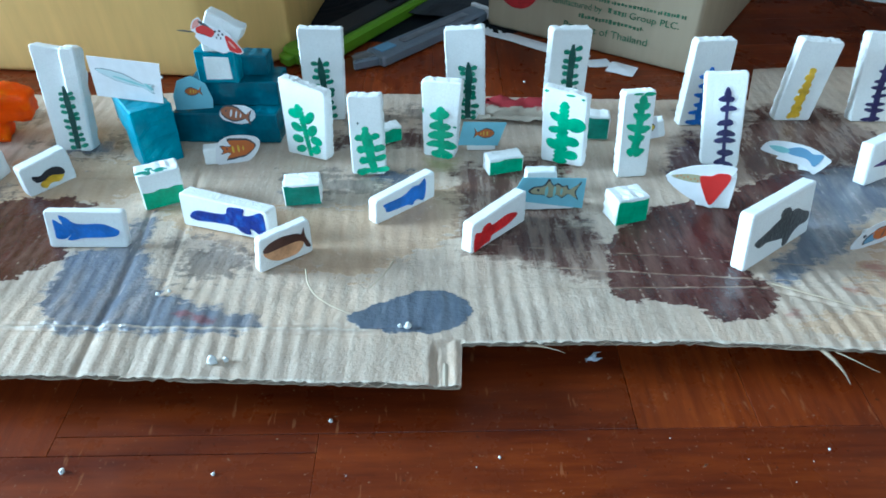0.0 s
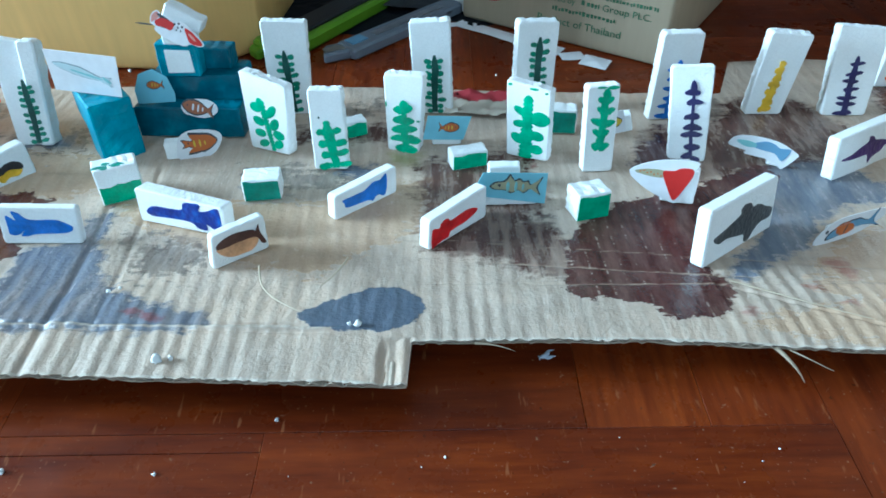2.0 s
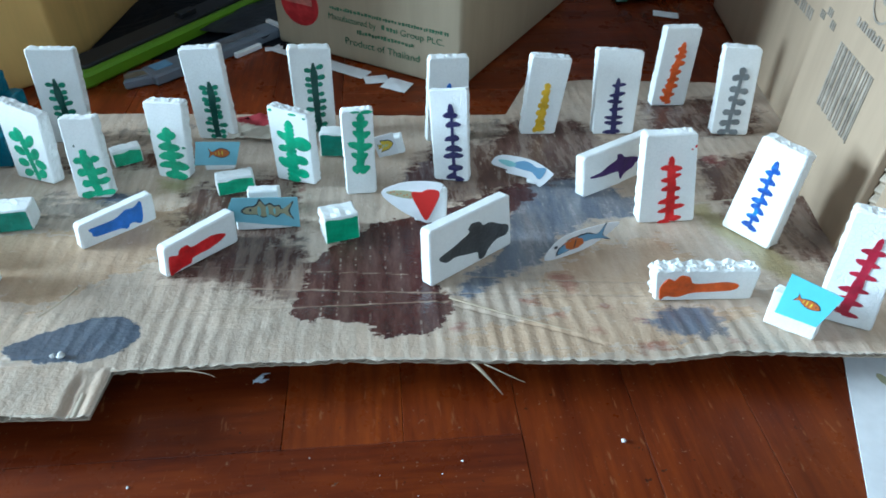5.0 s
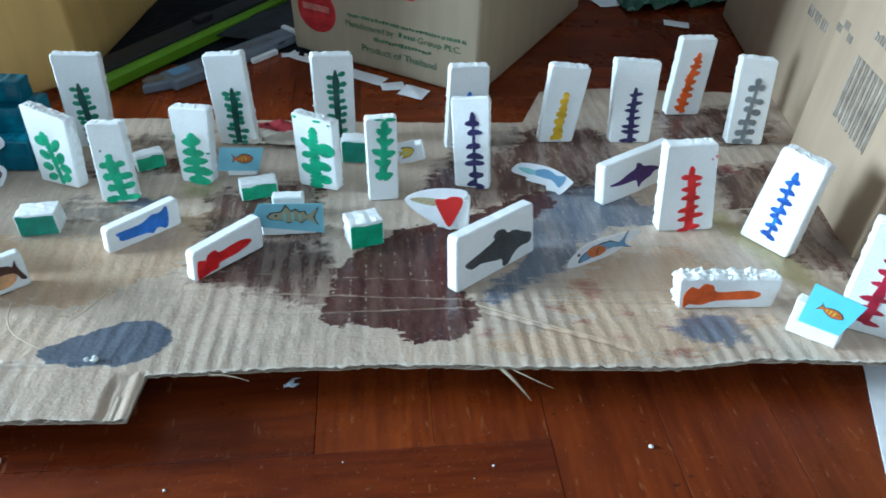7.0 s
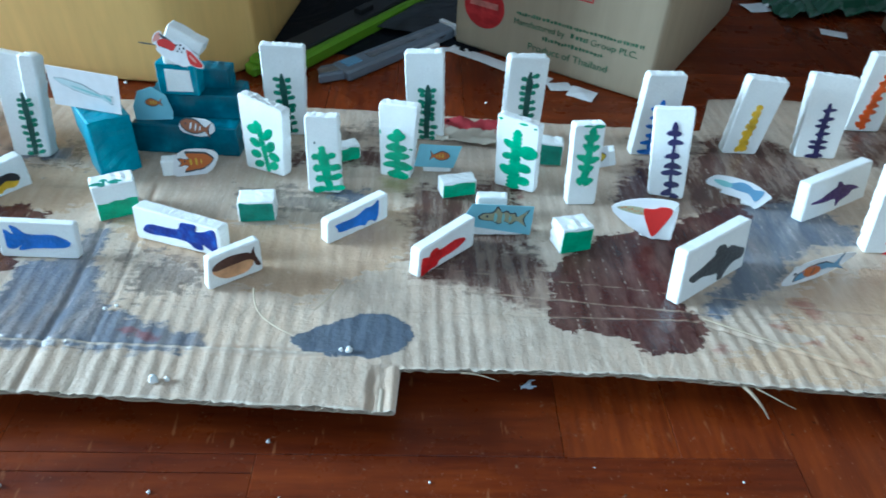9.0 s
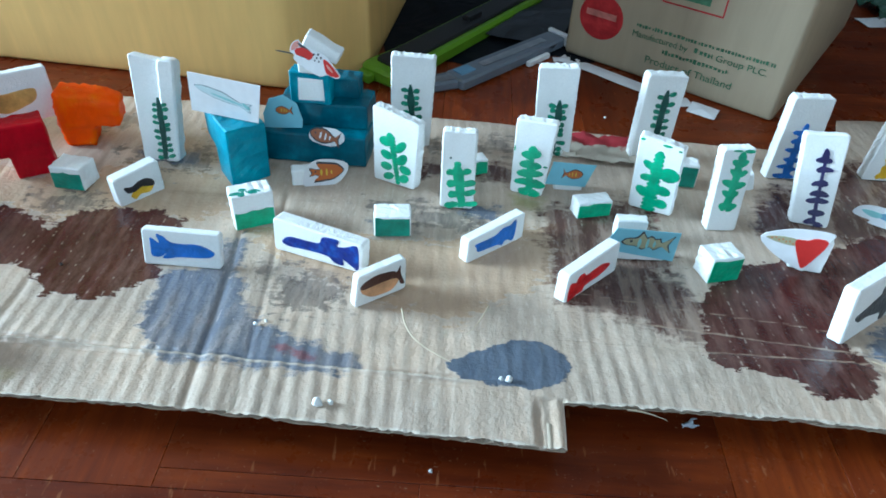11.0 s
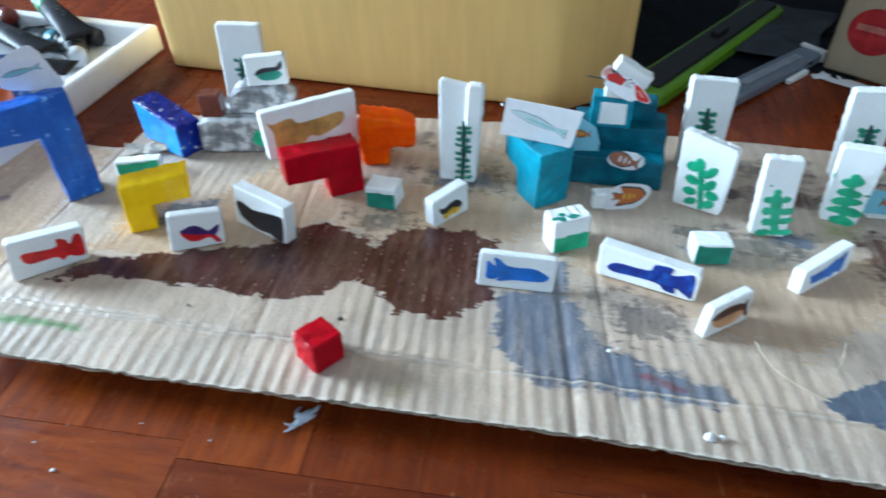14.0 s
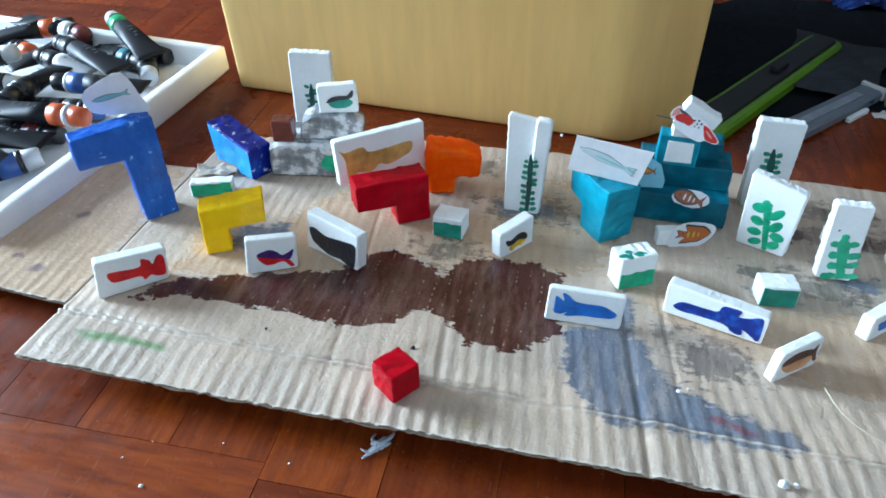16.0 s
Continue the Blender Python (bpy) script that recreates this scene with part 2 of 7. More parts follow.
def wood_material(name, joined=False):
    m, t, b = material(name, 0.24)
    v = coords(t, (1.0, 9.0, 1.0))
    info = t.nodes.new("ShaderNodeNewGeometry" if joined else "ShaderNodeObjectInfo")
    lot = info.outputs["Random Per Island"] if joined else pos_x(t, info.outputs["Color"])
    off = t.nodes.new("ShaderNodeVectorMath")
    off.operation = "MULTIPLY_ADD"
    wire(t, lot, off.inputs[0])
    off.inputs[1].default_value = (7.3, 5.1, 3.7)
    wire(t, v, off.inputs[2])
    grain = noise_tex(t, off.outputs[0], 26.0, 7.0, 0.62)
    streak = noise_tex(t, off.outputs[0], 6.0, 3.0, 0.5)
    col = ramp(t, grain.outputs[0], [(0.28, (0.068, 0.0095, 0.003)), (0.5, (0.186, 0.028, 0.005)), (0.74, (0.29, 0.054, 0.008))]).outputs[0]
    tone = ramp(t, lot, [(0.0, (0.50, 0.45, 0.44)), (0.45, (0.85, 0.82, 0.80)), (0.75, (1.2, 1.3, 1.2)), (1.0, (1.75, 2.1, 1.8))])
    col = mix(t, 1.0, col, tone.outputs[0], "MULTIPLY")
    col = mix(t, 0.35, col, ramp(t, streak.outputs[0], [(0.35, (0.10, 0.013, 0.003)), (0.7, (0.32, 0.058, 0.010))]).outputs[0])
    b.inputs["Specular IOR Level"].default_value = 0.2
    world_v = t.nodes.new("ShaderNodeNewGeometry").outputs["Position"]
    blotch = noise_tex(t, world_v, 14.0, 6.0, 0.65)
    col = mix(t, ramp(t, blotch.outputs[0], [(0.42, (0, 0, 0)), (0.68, (0.45, 0.45, 0.45))]).outputs[0], col, (0.075, 0.012, 0.004))
    dust = noise_tex(t, world_v, 520.0, 3.0, 0.6)
    col = mix(t, ramp(t, dust.outputs[0], [(0.67, (0, 0, 0)), (0.73, (0.6, 0.6, 0.6))]).outputs[0], col, (0.34, 0.20, 0.12))
    speck = noise_tex(t, world_v, 260.0, 4.0, 0.6)
    col = mix(t, ramp(t, speck.outputs[0], [(0.68, (0, 0, 0)), (0.73, (0.8, 0.8, 0.8))]).outputs[0], col, (0.02, 0.006, 0.004))
    drag = t.nodes.new("ShaderNodeMapping")
    drag.inputs["Scale"].default_value, drag.inputs["Rotation"].default_value = (1.0, 0.22, 1.0), (0, 0, 0.9)
    wire(t, world_v, drag.inputs["Vector"])
    scratch = noise_tex(t, drag.outputs[0], 330.0, 2.0, 0.5)
    col = mix(t, ramp(t, scratch.outputs[0], [(0.68, (0, 0, 0)), (0.74, (0.30, 0.30, 0.30))]).outputs[0], col, (0.42, 0.17, 0.07))
    wire(t, col, b.inputs["Base Color"])
    scuff = noise_tex(t, world_v, 22.0, 6.0, 0.65)
    rr = ramp(t, scuff.outputs[0], [(0.35, (0.20, 0.20, 0.20)), (0.7, (0.46, 0.46, 0.46))])
    wire(t, rr.outputs[0], b.inputs["Roughness"])
    bump(t, b, maths(t, "ADD", grain.outputs[0], maths(t, "MULTIPLY", scuff.outputs[0], 0.5)), 0.12, 0.0006)
    return m


WOOD = wood_material("red_brown_varnished_wood")
WOOD_FAR = wood_material("red_brown_varnished_wood_field", True)
JOINT = paint_material("dark_floor_joint", (0.012, 0.006, 0.004), rough=0.7)
sub = part("floor", box_mesh(5.4, 3.6, 0.02), JOINT)
sub.location = (-0.6, 0.1, FLOOR - 0.0225)
tagged(sub, "red-brown varnished hardwood parquet floor with dark joints", "floor", kind="structure")


def wall_material(name, colour):
    m, t, b = material(name, 0.85)
    n = noise_tex(t, coords(t), 3.0, 6.0)
    wire(t, ramp(t, n.outputs[0], [(0.3, tuple(c * 0.85 for c in colour)), (0.7, colour)]).outputs[0], b.inputs["Base Color"])
    fine = noise_tex(t, coords(t), 60.0, 4.0)
    bump(t, b, fine.outputs[0], 0.15, 0.003)
    return m


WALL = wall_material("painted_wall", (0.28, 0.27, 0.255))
# near-black: the shade beyond the boxes is put into this wall's colour
SHADE_WALL = wall_material("shade_dark_wall", (0.018, 0.014, 0.013))
CEIL = wall_material("white_ceiling", (0.38, 0.38, 0.37))


def setting(name, sx, sy, sz, place, mat, label, category):
    ob = part(name, box_mesh(sx, sy, sz), mat)
    ob.location = place
    return tagged(ob, label, category, kind="structure")


setting("wall_east", 0.1, 3.6, 2.4, (2.05, 0.1, FLOOR), WALL, "plain painted room wall", "wall")
setting("ceiling", 5.4, 3.6, 0.1, (-0.6, 0.1, FLOOR + 2.4), CEIL, "plain white ceiling", "ceiling")


def holed_wall(name, length, axis, place, lo, hi, z0, z1, mat=WALL):
    """A wall along x or y with one window opening through it."""
    bm = bmesh.new()
    for a0, a1, h0, h1 in ((-length / 2, lo, 0, 2.4), (hi, length / 2, 0, 2.4), (lo, hi, 0, z0), (lo, hi, z1, 2.4)):
        t = box_mesh(a1 - a0, 0.1, h1 - h0) if axis == "x" else box_mesh(0.1, a1 - a0, h1 - h0)
        mid = (a0 + a1) / 2
        bmesh.ops.translate(t, verts=t.verts, vec=(mid, 0, h0) if axis == "x" else (0, mid, h0))
        me = bpy.data.meshes.new("tmp")
        t.to_mesh(me)
        t.free()
        bm.from_mesh(me)
        bpy.data.meshes.remove(me)
    ob = part(name, bm, mat)
    ob.location = place
    return tagged(ob, "plain painted room wall with a window opening", "wall", kind="structure")


holed_wall("wall_west", 3.6, "y", (-3.25, 0.1, FLOOR), -0.16, 0.96, 0.40, 1.40)
# the unseen north wall takes the near-black shade colour
holed_wall("wall_north", 5.2, "x", (-0.6, 1.85, FLOOR), 0.55, 1.55, 0.95, 1.75, SHADE_WALL)
holed_wall("wall_south", 5.2, "x", (-0.6, -1.25, FLOOR), 0.0, 1.6, 0.68, 1.55)

# ---- painted corrugated cardboard sheets ----
FLUTE = 0.0088


SAG = ((-0.05, 0.0), (0.012, 0.0), (0.03, -0.002), (0.055, -0.0048), (0.10, -0.0053), (0.135, -0.0034), (0.165, -0.0004), (0.19, 0.0026), (0.235, 0.0052), (0.34, 0.0075))


def sag(x, y):
    """The slow warp of the sheet: a shallow trough behind its front fold, and a raised back."""
    share = 0.35 + 0.65 * min(1.0, max(0.0, (x + 0.42) / 0.17))
    for (y0, z0), (y1, z1) in zip(SAG, SAG[1:]):
        if y <= y1:
            s = min(1.0, max(0.0, (y - y0) / (y1 - y0)))
            s = s * s * (3 - 2 * s) * 0.5 + s * 0.5
            return share * (z0 + (z1 - z0) * s)
    return share * SAG[-1][1]


def front_edge(x):
    """The front edge of the main sheet: a strip stands out left of the cut, and the edge drifts with it."""
    knots = ((-0.548, -0.008), (-0.45, -0.0115), (-0.38, -0.0135), (-0.28, -0.0145), (-0.176, -0.0165), (-0.09, -0.0215), (-0.014, -0.0258), (-0.001, -0.0262))
    right = ((-0.001, 0.001), (0.036, 0.0012), (0.117, -0.0005), (0.19, -0.0072), (0.26, -0.0135), (0.304, -0.0105), (0.365, -0.0172), (0.5, -0.03))
    use = knots if x < -0.001 else right
    for (x0, y0), (x1, y1) in zip(use, use[1:]):
        if x <= x1:
            return y0 + (y1 - y0) * (x - x0) / (x1 - x0)
    return use[-1][1]


def back_edge(x):
    knots = ((-0.56, 0.325), (-0.44, 0.310), (-0.31, 0.2934), (-0.1, 0.2862), (0.0, 0.278), (0.155, 0.2637), (0.228, 0.2602), (0.232, 0.261), (0.258, 0.320), (0.313, 0.3232), (0.50, 0.303))
    for (x0, y0), (x1, y1) in zip(knots, knots[1:]):
        if x <= x1:
            return y0 + (y1 - y0) * (x - x0) / (x1 - x0)
    return knots[-1][1]


def relief(x, y):
    """Warp, flutes, creases and dents of the board's upper liner."""
    lean = 0.09 * min(1.0, max(0.0, (0.08 - x) / 0.25))
    flute = 0.00030 * math.cos(2 * math.pi * (x + lean * y + 0.0014 * noise.noise((x * 25, y * 6, 9))) / FLUTE)
    press = max(0.05, 0.55 + 1.1 * noise.noise((x * 11, y * 9, 0.3)))
    near = 1 / (1 + math.exp((y - 0.045) / 0.018))
    h = sag(x, y) + flute * press * (0.32 + 0.72 * near)
    h += 0.0007 * noise.noise((x * 14, y * 14, 2.0)) + 0.0004 * noise.noise((x * 60, y * 45, 5.0)) + 0.00016 * noise.noise((x * 210, y * 120, 6.0))
    wander = 0.0014 * noise.noise((x * 30, 4, 4)) + 0.0005 * noise.noise((x * 150, 4, 8))
    left = 1 / (1 + math.exp((x + 0.045) / 0.012))
    fold = 0.0355 - 0.045 * (x + 0.54)
    right = 1 - left
    for line, depth, wide in ((fold, 0.0020 * left, 0.0010), (fold - 0.0026, -0.0016 * left, 0.0011), (fold - 0.0052, 0.0008 * left, 0.0010), (0.0912 - 0.14 * x, 0.0007 * right, 0.0011), (0.0718 - 0.12 * x, 0.0007 * right, 0.0010), (0.047 - 0.02 * x, 0.0005 * (x > 0.06), 0.0010), (0.163 - 0.02 * x, 0.0008 * (x > -0.3), 0.0018)):
        h -= depth * (0.7 + 0.9 * noise.noise((x * 40, line * 30, 1))) * math.exp(-((y - line - wander) / wide) ** 2)
    for cx, depth, wide in ((-0.1828, 0.0013, 0.0024), (-0.1583, 0.0010, 0.0020), (-0.36, 0.0006, 0.002), (-0.295, 0.0004, 0.002)):
        h -= depth * math.exp(-((x + 0.096 * y - cx) / wide) ** 2)
    # the diagonal crease and the open slits of the flap at the right
    h -= 0.0010 * math.exp(-((y - 0.041 + 0.55 * (x - 0.165) + 0.8 * wander) / 0.0011) ** 2) * (0.16 < x < 0.24)
    for line in (0.137, 0.216):
        h -= 0.0048 * math.exp(-((y - line - 0.06 * (x - 0.38) - wander) / 0.0016) ** 2) / (1 + math.exp((0.326 - x) / 0.003))
    if y < 0.003:
        roll = math.exp(-((x + 0.0040) / 0.0024) ** 2) * (x < 0)
        h += 0.0014 * roll - 0.0016 * (x > -0.0145) * (x < 0) * min(1.0, (x + 0.0145) / 0.006)
    h -= 0.0018 * math.exp(-((x + 0.0135 + 0.0003 * math.sin(y * 400)) / 0.0016) ** 2) / (1 + math.exp((y + 0.002) / 0.0015))
    return h


PATCHES = {}


def patch(layer, *corners):
    """One patch of paint on the board, by its corners."""
    PATCHES.setdefault(layer, []).append(list(corners))


patch("brown", (-0.512, 0.054), (-0.495, 0.077), (-0.449, 0.091), (-0.409, 0.105), (-0.386, 0.109), (-0.374, 0.131), (-0.354, 0.142), (-0.333, 0.13), (-0.316, 0.121), (-0.306, 0.138), (-0.285, 0.144), (-0.253, 0.146), (-0.233, 0.136), (-0.237, 0.118), (-0.231, 0.081), (-0.245, 0.07), (-0.259, 0.055), (-0.271, 0.06), (-0.288, 0.058), (-0.3, 0.071), (-0.314, 0.085), (-0.326, 0.08), (-0.337, 0.065), (-0.383, 0.057), (-0.408, 0.064), (-0.43, 0.061), (-0.477, 0.065), (-0.489, 0.058))
patch("brown", (0.078, 0.04), (0.085, 0.061), (0.088, 0.088), (0.105, 0.111), (0.125, 0.122), (0.157, 0.134), (0.19, 0.145), (0.226, 0.163), (0.236, 0.15), (0.189, 0.104), (0.16, 0.059), (0.168, 0.042), (0.16, 0.017), (0.128, 0.015), (0.12, 0.026), (0.092, 0.031))
patch("thin", (0.0, 0.169), (0.017, 0.175), (0.077, 0.186), (0.072, 0.148), (0.083, 0.123), (0.066, 0.107), (0.093, 0.089), (0.082, 0.05), (0.047, 0.067), (0.006, 0.079), (0.001, 0.108))
patch("thin", (0.162, 0.207), (0.214, 0.217), (0.236, 0.252), (0.285, 0.25), (0.307, 0.202), (0.29, 0.168), (0.241, 0.162), (0.19, 0.145), (0.152, 0.14), (0.143, 0.165))
patch("thin", (0.343, 0.274), (0.41, 0.281), (0.439, 0.257), (0.42, 0.218), (0.362, 0.211), (0.339, 0.223))
patch("thin", (0.357, 0.181), (0.422, 0.185), (0.42, 0.06), (0.45, 0.0), (0.395, 0.055), (0.371, 0.075), (0.357, 0.118))
patch("thin", (-0.1, 0.212), (-0.03, 0.222), (0.0, 0.207), (-0.02, 0.197), (-0.09, 0.2))
patch("grey", (-0.225, 0.04), (-0.228, 0.064), (-0.23, 0.085), (-0.21, 0.089), (-0.203, 0.114), (-0.192, 0.126), (-0.186, 0.089), (-0.172, 0.06), (-0.159, 0.046), (-0.132, 0.032), (-0.107, 0.026), (-0.101, 0.015), (-0.122, 0.009), (-0.145, 0.012), (-0.174, 0.013), (-0.202, 0.012), (-0.214, 0.022))
patch("grey", (0.15, 0.178), (0.168, 0.199), (0.178, 0.18), (0.16, 0.161), (0.143, 0.162))
patch("grey", (0.218, 0.155), (0.245, 0.167), (0.273, 0.165), (0.301, 0.138), (0.296, 0.122), (0.272, 0.12), (0.254, 0.109), (0.237, 0.098), (0.224, 0.075), (0.201, 0.065), (0.178, 0.045), (0.169, 0.052), (0.208, 0.1))
patch("grey", (0.266, 0.016), (0.285, 0.028), (0.304, 0.021), (0.305, 0.004), (0.291, 0.001), (0.272, 0.004))
# this grey patch is the yellow block's shadow, painted on the board
patch("grey", (-0.479, 0.137), (-0.47, 0.146), (-0.438, 0.156), (-0.432, 0.132), (-0.458, 0.12), (-0.469, 0.118))
patch("grey", (-0.114, 0.146), (-0.093, 0.145), (-0.09, 0.136), (-0.107, 0.137))
patch("grey", (-0.29, 0.21), (-0.25, 0.212), (-0.245, 0.198), (-0.285, 0.195))
patch("grey", (-0.05, 0.168), (-0.028, 0.168), (-0.03, 0.156), (-0.052, 0.156))
patch("blob", (-0.06, 0.023), (-0.043, 0.034), (-0.024, 0.046), (-0.009, 0.046), (0.004, 0.034), (0.006, 0.023), (-0.002, 0.012), (-0.016, 0.008), (-0.035, 0.009), (-0.049, 0.012))
patch("peach", (-0.82, 0.035), (-0.552, 0.037), (-0.552, 0.21), (-0.82, 0.22))
patch("peach", (-0.527, 0.086), (-0.495, 0.099), (-0.508, 0.139), (-0.453, 0.149), (-0.418, 0.202), (-0.336, 0.172), (-0.281, 0.202), (-0.237, 0.188), (-0.196, 0.196), (-0.21, 0.145), (-0.241, 0.135), (-0.312, 0.128), (-0.356, 0.138), (-0.388, 0.105), (-0.447, 0.086))
patch("peach", (0.21, 0.04), (0.25, 0.09), (0.3, 0.1), (0.33, 0.04), (0.28, 0.03), (0.23, 0.02))
patch("peach", (-0.26, 0.245), (-0.2, 0.255), (-0.15, 0.262), (-0.15, 0.245), (-0.22, 0.23))
patch("peach", (-0.20, 0.135), (-0.06, 0.13), (0.02, 0.16), (0.0, 0.10), (-0.06, 0.055), (-0.16, 0.10))
patch("peach", (0.16, 0.01), (0.25, 0.035), (0.33, 0.02), (0.28, -0.006), (0.20, -0.004))
patch("stain", (-0.602, 0.07), (-0.594, 0.074), (-0.586, 0.071), (-0.589, 0.066), (-0.598, 0.065))
patch("stain", (-0.622, 0.08), (-0.616, 0.083), (-0.612, 0.079), (-0.619, 0.076))
patch("stain", (-0.655, 0.083), (-0.64, 0.089), (-0.634, 0.085), (-0.65, 0.08))
patch("stain", (-0.61, 0.135), (-0.6, 0.14), (-0.596, 0.134), (-0.605, 0.13))
patch("smear", (-0.345, 0.152), (-0.3, 0.156), (-0.29, 0.138), (-0.325, 0.134))
patch("smear", (-0.305, 0.212), (-0.24, 0.22), (-0.232, 0.192), (-0.29, 0.186))
patch("smear", (-0.375, 0.262), (-0.305, 0.272), (-0.3, 0.246), (-0.355, 0.24))
patch("smear", (-0.172, 0.098), (-0.13, 0.094), (-0.118, 0.064), (-0.15, 0.056))
patch("smear", (-0.12, 0.166), (-0.04, 0.166), (-0.03, 0.146), (-0.1, 0.142))
patch("smear", (-0.085, 0.25), (-0.02, 0.256), (-0.015, 0.236), (-0.075, 0.23))
patch("smear", (0.02, 0.122), (0.08, 0.112), (0.075, 0.086), (0.03, 0.09))
patch("smear", (0.17, 0.24), (0.225, 0.246), (0.23, 0.222), (0.18, 0.216))
patch("red", (0.228, 0.062), (0.236, 0.066), (0.238, 0.052), (0.232, 0.045))
patch("red", (-0.15, 0.028), (-0.14, 0.029), (-0.125, 0.021), (-0.128, 0.018), (-0.14, 0.025))
patch("red", (0.255, -0.002), (0.27, 0.0), (0.272, -0.006), (0.257, -0.008))
patch("red", (0.163, 0.021), (0.172, 0.022), (0.17, 0.014), (0.16, 0.014))
patch("red", (0.235, 0.01), (0.24, 0.012), (0.241, 0.008))
patch("red", (0.262, 0.018), (0.266, 0.019), (0.266, 0.015))
patch("red", (0.072, 0.165), (0.078, 0.168), (0.078, 0.16))
patch("red", (-0.014, 0.222), (-0.004, 0.228), (0.0, 0.222), (-0.01, 0.215))
patch("red", (0.365, 0.182), (0.376, 0.186), (0.378, 0.176), (0.37, 0.172))
patch("red", (-0.318, 0.122), (-0.312, 0.124), (-0.312, 0.117))
patch("red", (0.218, 0.026), (0.226, 0.028), (0.225, 0.022))
patch("red", (0.205, 0.040), (0.212, 0.043), (0.214, 0.036))
patch("red", (0.246, 0.030), (0.251, 0.031), (0.25, 0.026))
patch("red", (0.30, -0.004), (0.312, -0.001), (0.314, -0.008))
patch("green", (-0.525, 0.018), (-0.5, 0.02), (-0.465, 0.017), (-0.462, 0.013), (-0.49, 0.014), (-0.515, 0.012))
patch("olive", (0.332, 0.13), (0.345, 0.13), (0.372, 0.07), (0.37, 0.03), (0.352, 0.06))
patch("olive", (-0.02, 0.182), (0.002, 0.18), (0.0, 0.168), (-0.018, 0.17))
patch("olive", (-0.275, -0.001), (-0.268, -0.001), (-0.268, -0.004), (-0.275, -0.004))


def inside_by(poly, x, y):
    """Metres by which points lie inside a polygon (outside: minus)."""
    best, odd = np.full(x.shape, 9.0), np.zeros(x.shape, bool)
    for (x0, y0), (x1, y1) in zip(poly, poly[1:] + poly[:1]):
        dx, dy = x1 - x0, y1 - y0
        s = np.clip(((x - x0) * dx + (y - y0) * dy) / (dx * dx + dy * dy), 0, 1)
        best = np.minimum(best, np.hypot(x - x0 - s * dx, y - y0 - s * dy))
        with np.errstate(divide="ignore", invalid="ignore"):
            odd ^= ((y0 > y) != (y1 > y)) & (x < dx * (y - y0) / (dy if dy else 1e-9) + x0)
    return np.where(odd, best, -best)


def board_mesh(name, x0, x1, lo, hi, step, rows, mat, thick=0.0005):
    """The upper liner of a board with its relief; each patch of paint is kept as metres inside its edge."""
    n = int(round((x1 - x0) / step))
    co, faces = [], []
    ends = [(lo(x0 + (x1 - x0) * i / n), hi(x0 + (x1 - x0) * i / n)) for i in range(n + 1)]
    bottom, upper = min(p[0] for p in ends) - 0.003, max(p[1] for p in ends) + 0.003
    # half of the rows lie in the front tenth of a metre, with its creases
    near = min(0.1, 0.5 * (upper - bottom))
    half = rows // 2
    levels = [bottom + near * j / half for j in range(half)] + [bottom + near + (upper - bottom - near) * j / (rows - half) for j in range(rows - half + 1)]
    for i in range(n + 1):
        x = x0 + (x1 - x0) * i / n
        a, b = ends[i]
        a += 0.0012 * noise.noise((x * 170, 0, 1)) + 0.0010 * noise.noise((x * 390, 2, 1)) + 0.0010 * noise.noise((x * 35, 3, 1)) - 0.0016 * max(0, noise.noise((x * 60, 8, 2)) - 0.25)
        b += 0.0012 * noise.noise((x * 90, 7, 1))
        co += [(x, y := min(b, max(a, q)), relief(x, y)) for q in levels]
    r = rows + 1
    faces += [q for i in range(n) for j in range(rows) for q in ((i * r + j, (i + 1) * r + j, (i + 1) * r + j + 1, i * r + j + 1),) if co[q[0]][1] < co[q[3]][1] or co[q[1]][1] < co[q[2]][1]]
    m = len(co)
    rim = [i * r for i in range(n + 1)] + [n * r + j for j in range(1, r)] + [i * r + rows for i in range(n - 1, -1, -1)] + [j for j in range(rows - 1, 0, -1)]
    co += [(co[k][0], co[k][1], co[k][2] - thick) for k in rim]
    q = len(rim)
    faces += [(rim[k], m + k, m + (k + 1) % q, rim[(k + 1) % q]) for k in range(q)]
    mesh = bpy.data.meshes.new(name)
    mesh.from_pydata(co, [], faces)
    arr = np.array(co)
    for layer, polys in PATCHES.items():
        depth = np.full(len(co), -1.0)
        for poly in polys:
            depth = np.maximum(depth, inside_by(poly, arr[:, 0], arr[:, 1]))
        mesh.attributes.new(layer, "FLOAT", "POINT").data.foreach_set("value", depth.astype(np.float32))
    rim_of = np.array([0.0011 - (p[1] - lo(p[0])) for p in co], np.float32)
    mesh.attributes.new("rim", "FLOAT", "POINT").data.foreach_set("value", rim_of)
    along, across = arr[:, 0], arr[:, 1]
    drift = np.array([0.0014 * noise.noise((p[0] * 30, 4, 4)) + 0.0005 * noise.noise((p[0] * 150, 4, 8)) for p in co])
    crease = np.full(len(co), -1.0)
    for c0, c1 in ((0.0912, 0.14), (0.0718, 0.12), (0.047, 0.02)):
        crease = np.maximum(crease, np.where(along > 0.0, 0.0005 - np.abs(across - (c0 - c1 * along) - drift), -1.0))
    fold_at = 0.0355 - 0.045 * (along + 0.54) - 0.0014
    score = np.where(along < -0.045, 0.0009 - np.abs(across - fold_at - drift + 0.0011), -1.0)
    mesh.attributes.new("score", "FLOAT", "POINT").data.foreach_set("value", score.astype(np.float32))
    mesh.attributes.new("crease", "FLOAT", "POINT").data.foreach_set("value", crease.astype(np.float32))
    mesh.polygons.foreach_set("use_smooth", np.ones(len(mesh.polygons), bool))
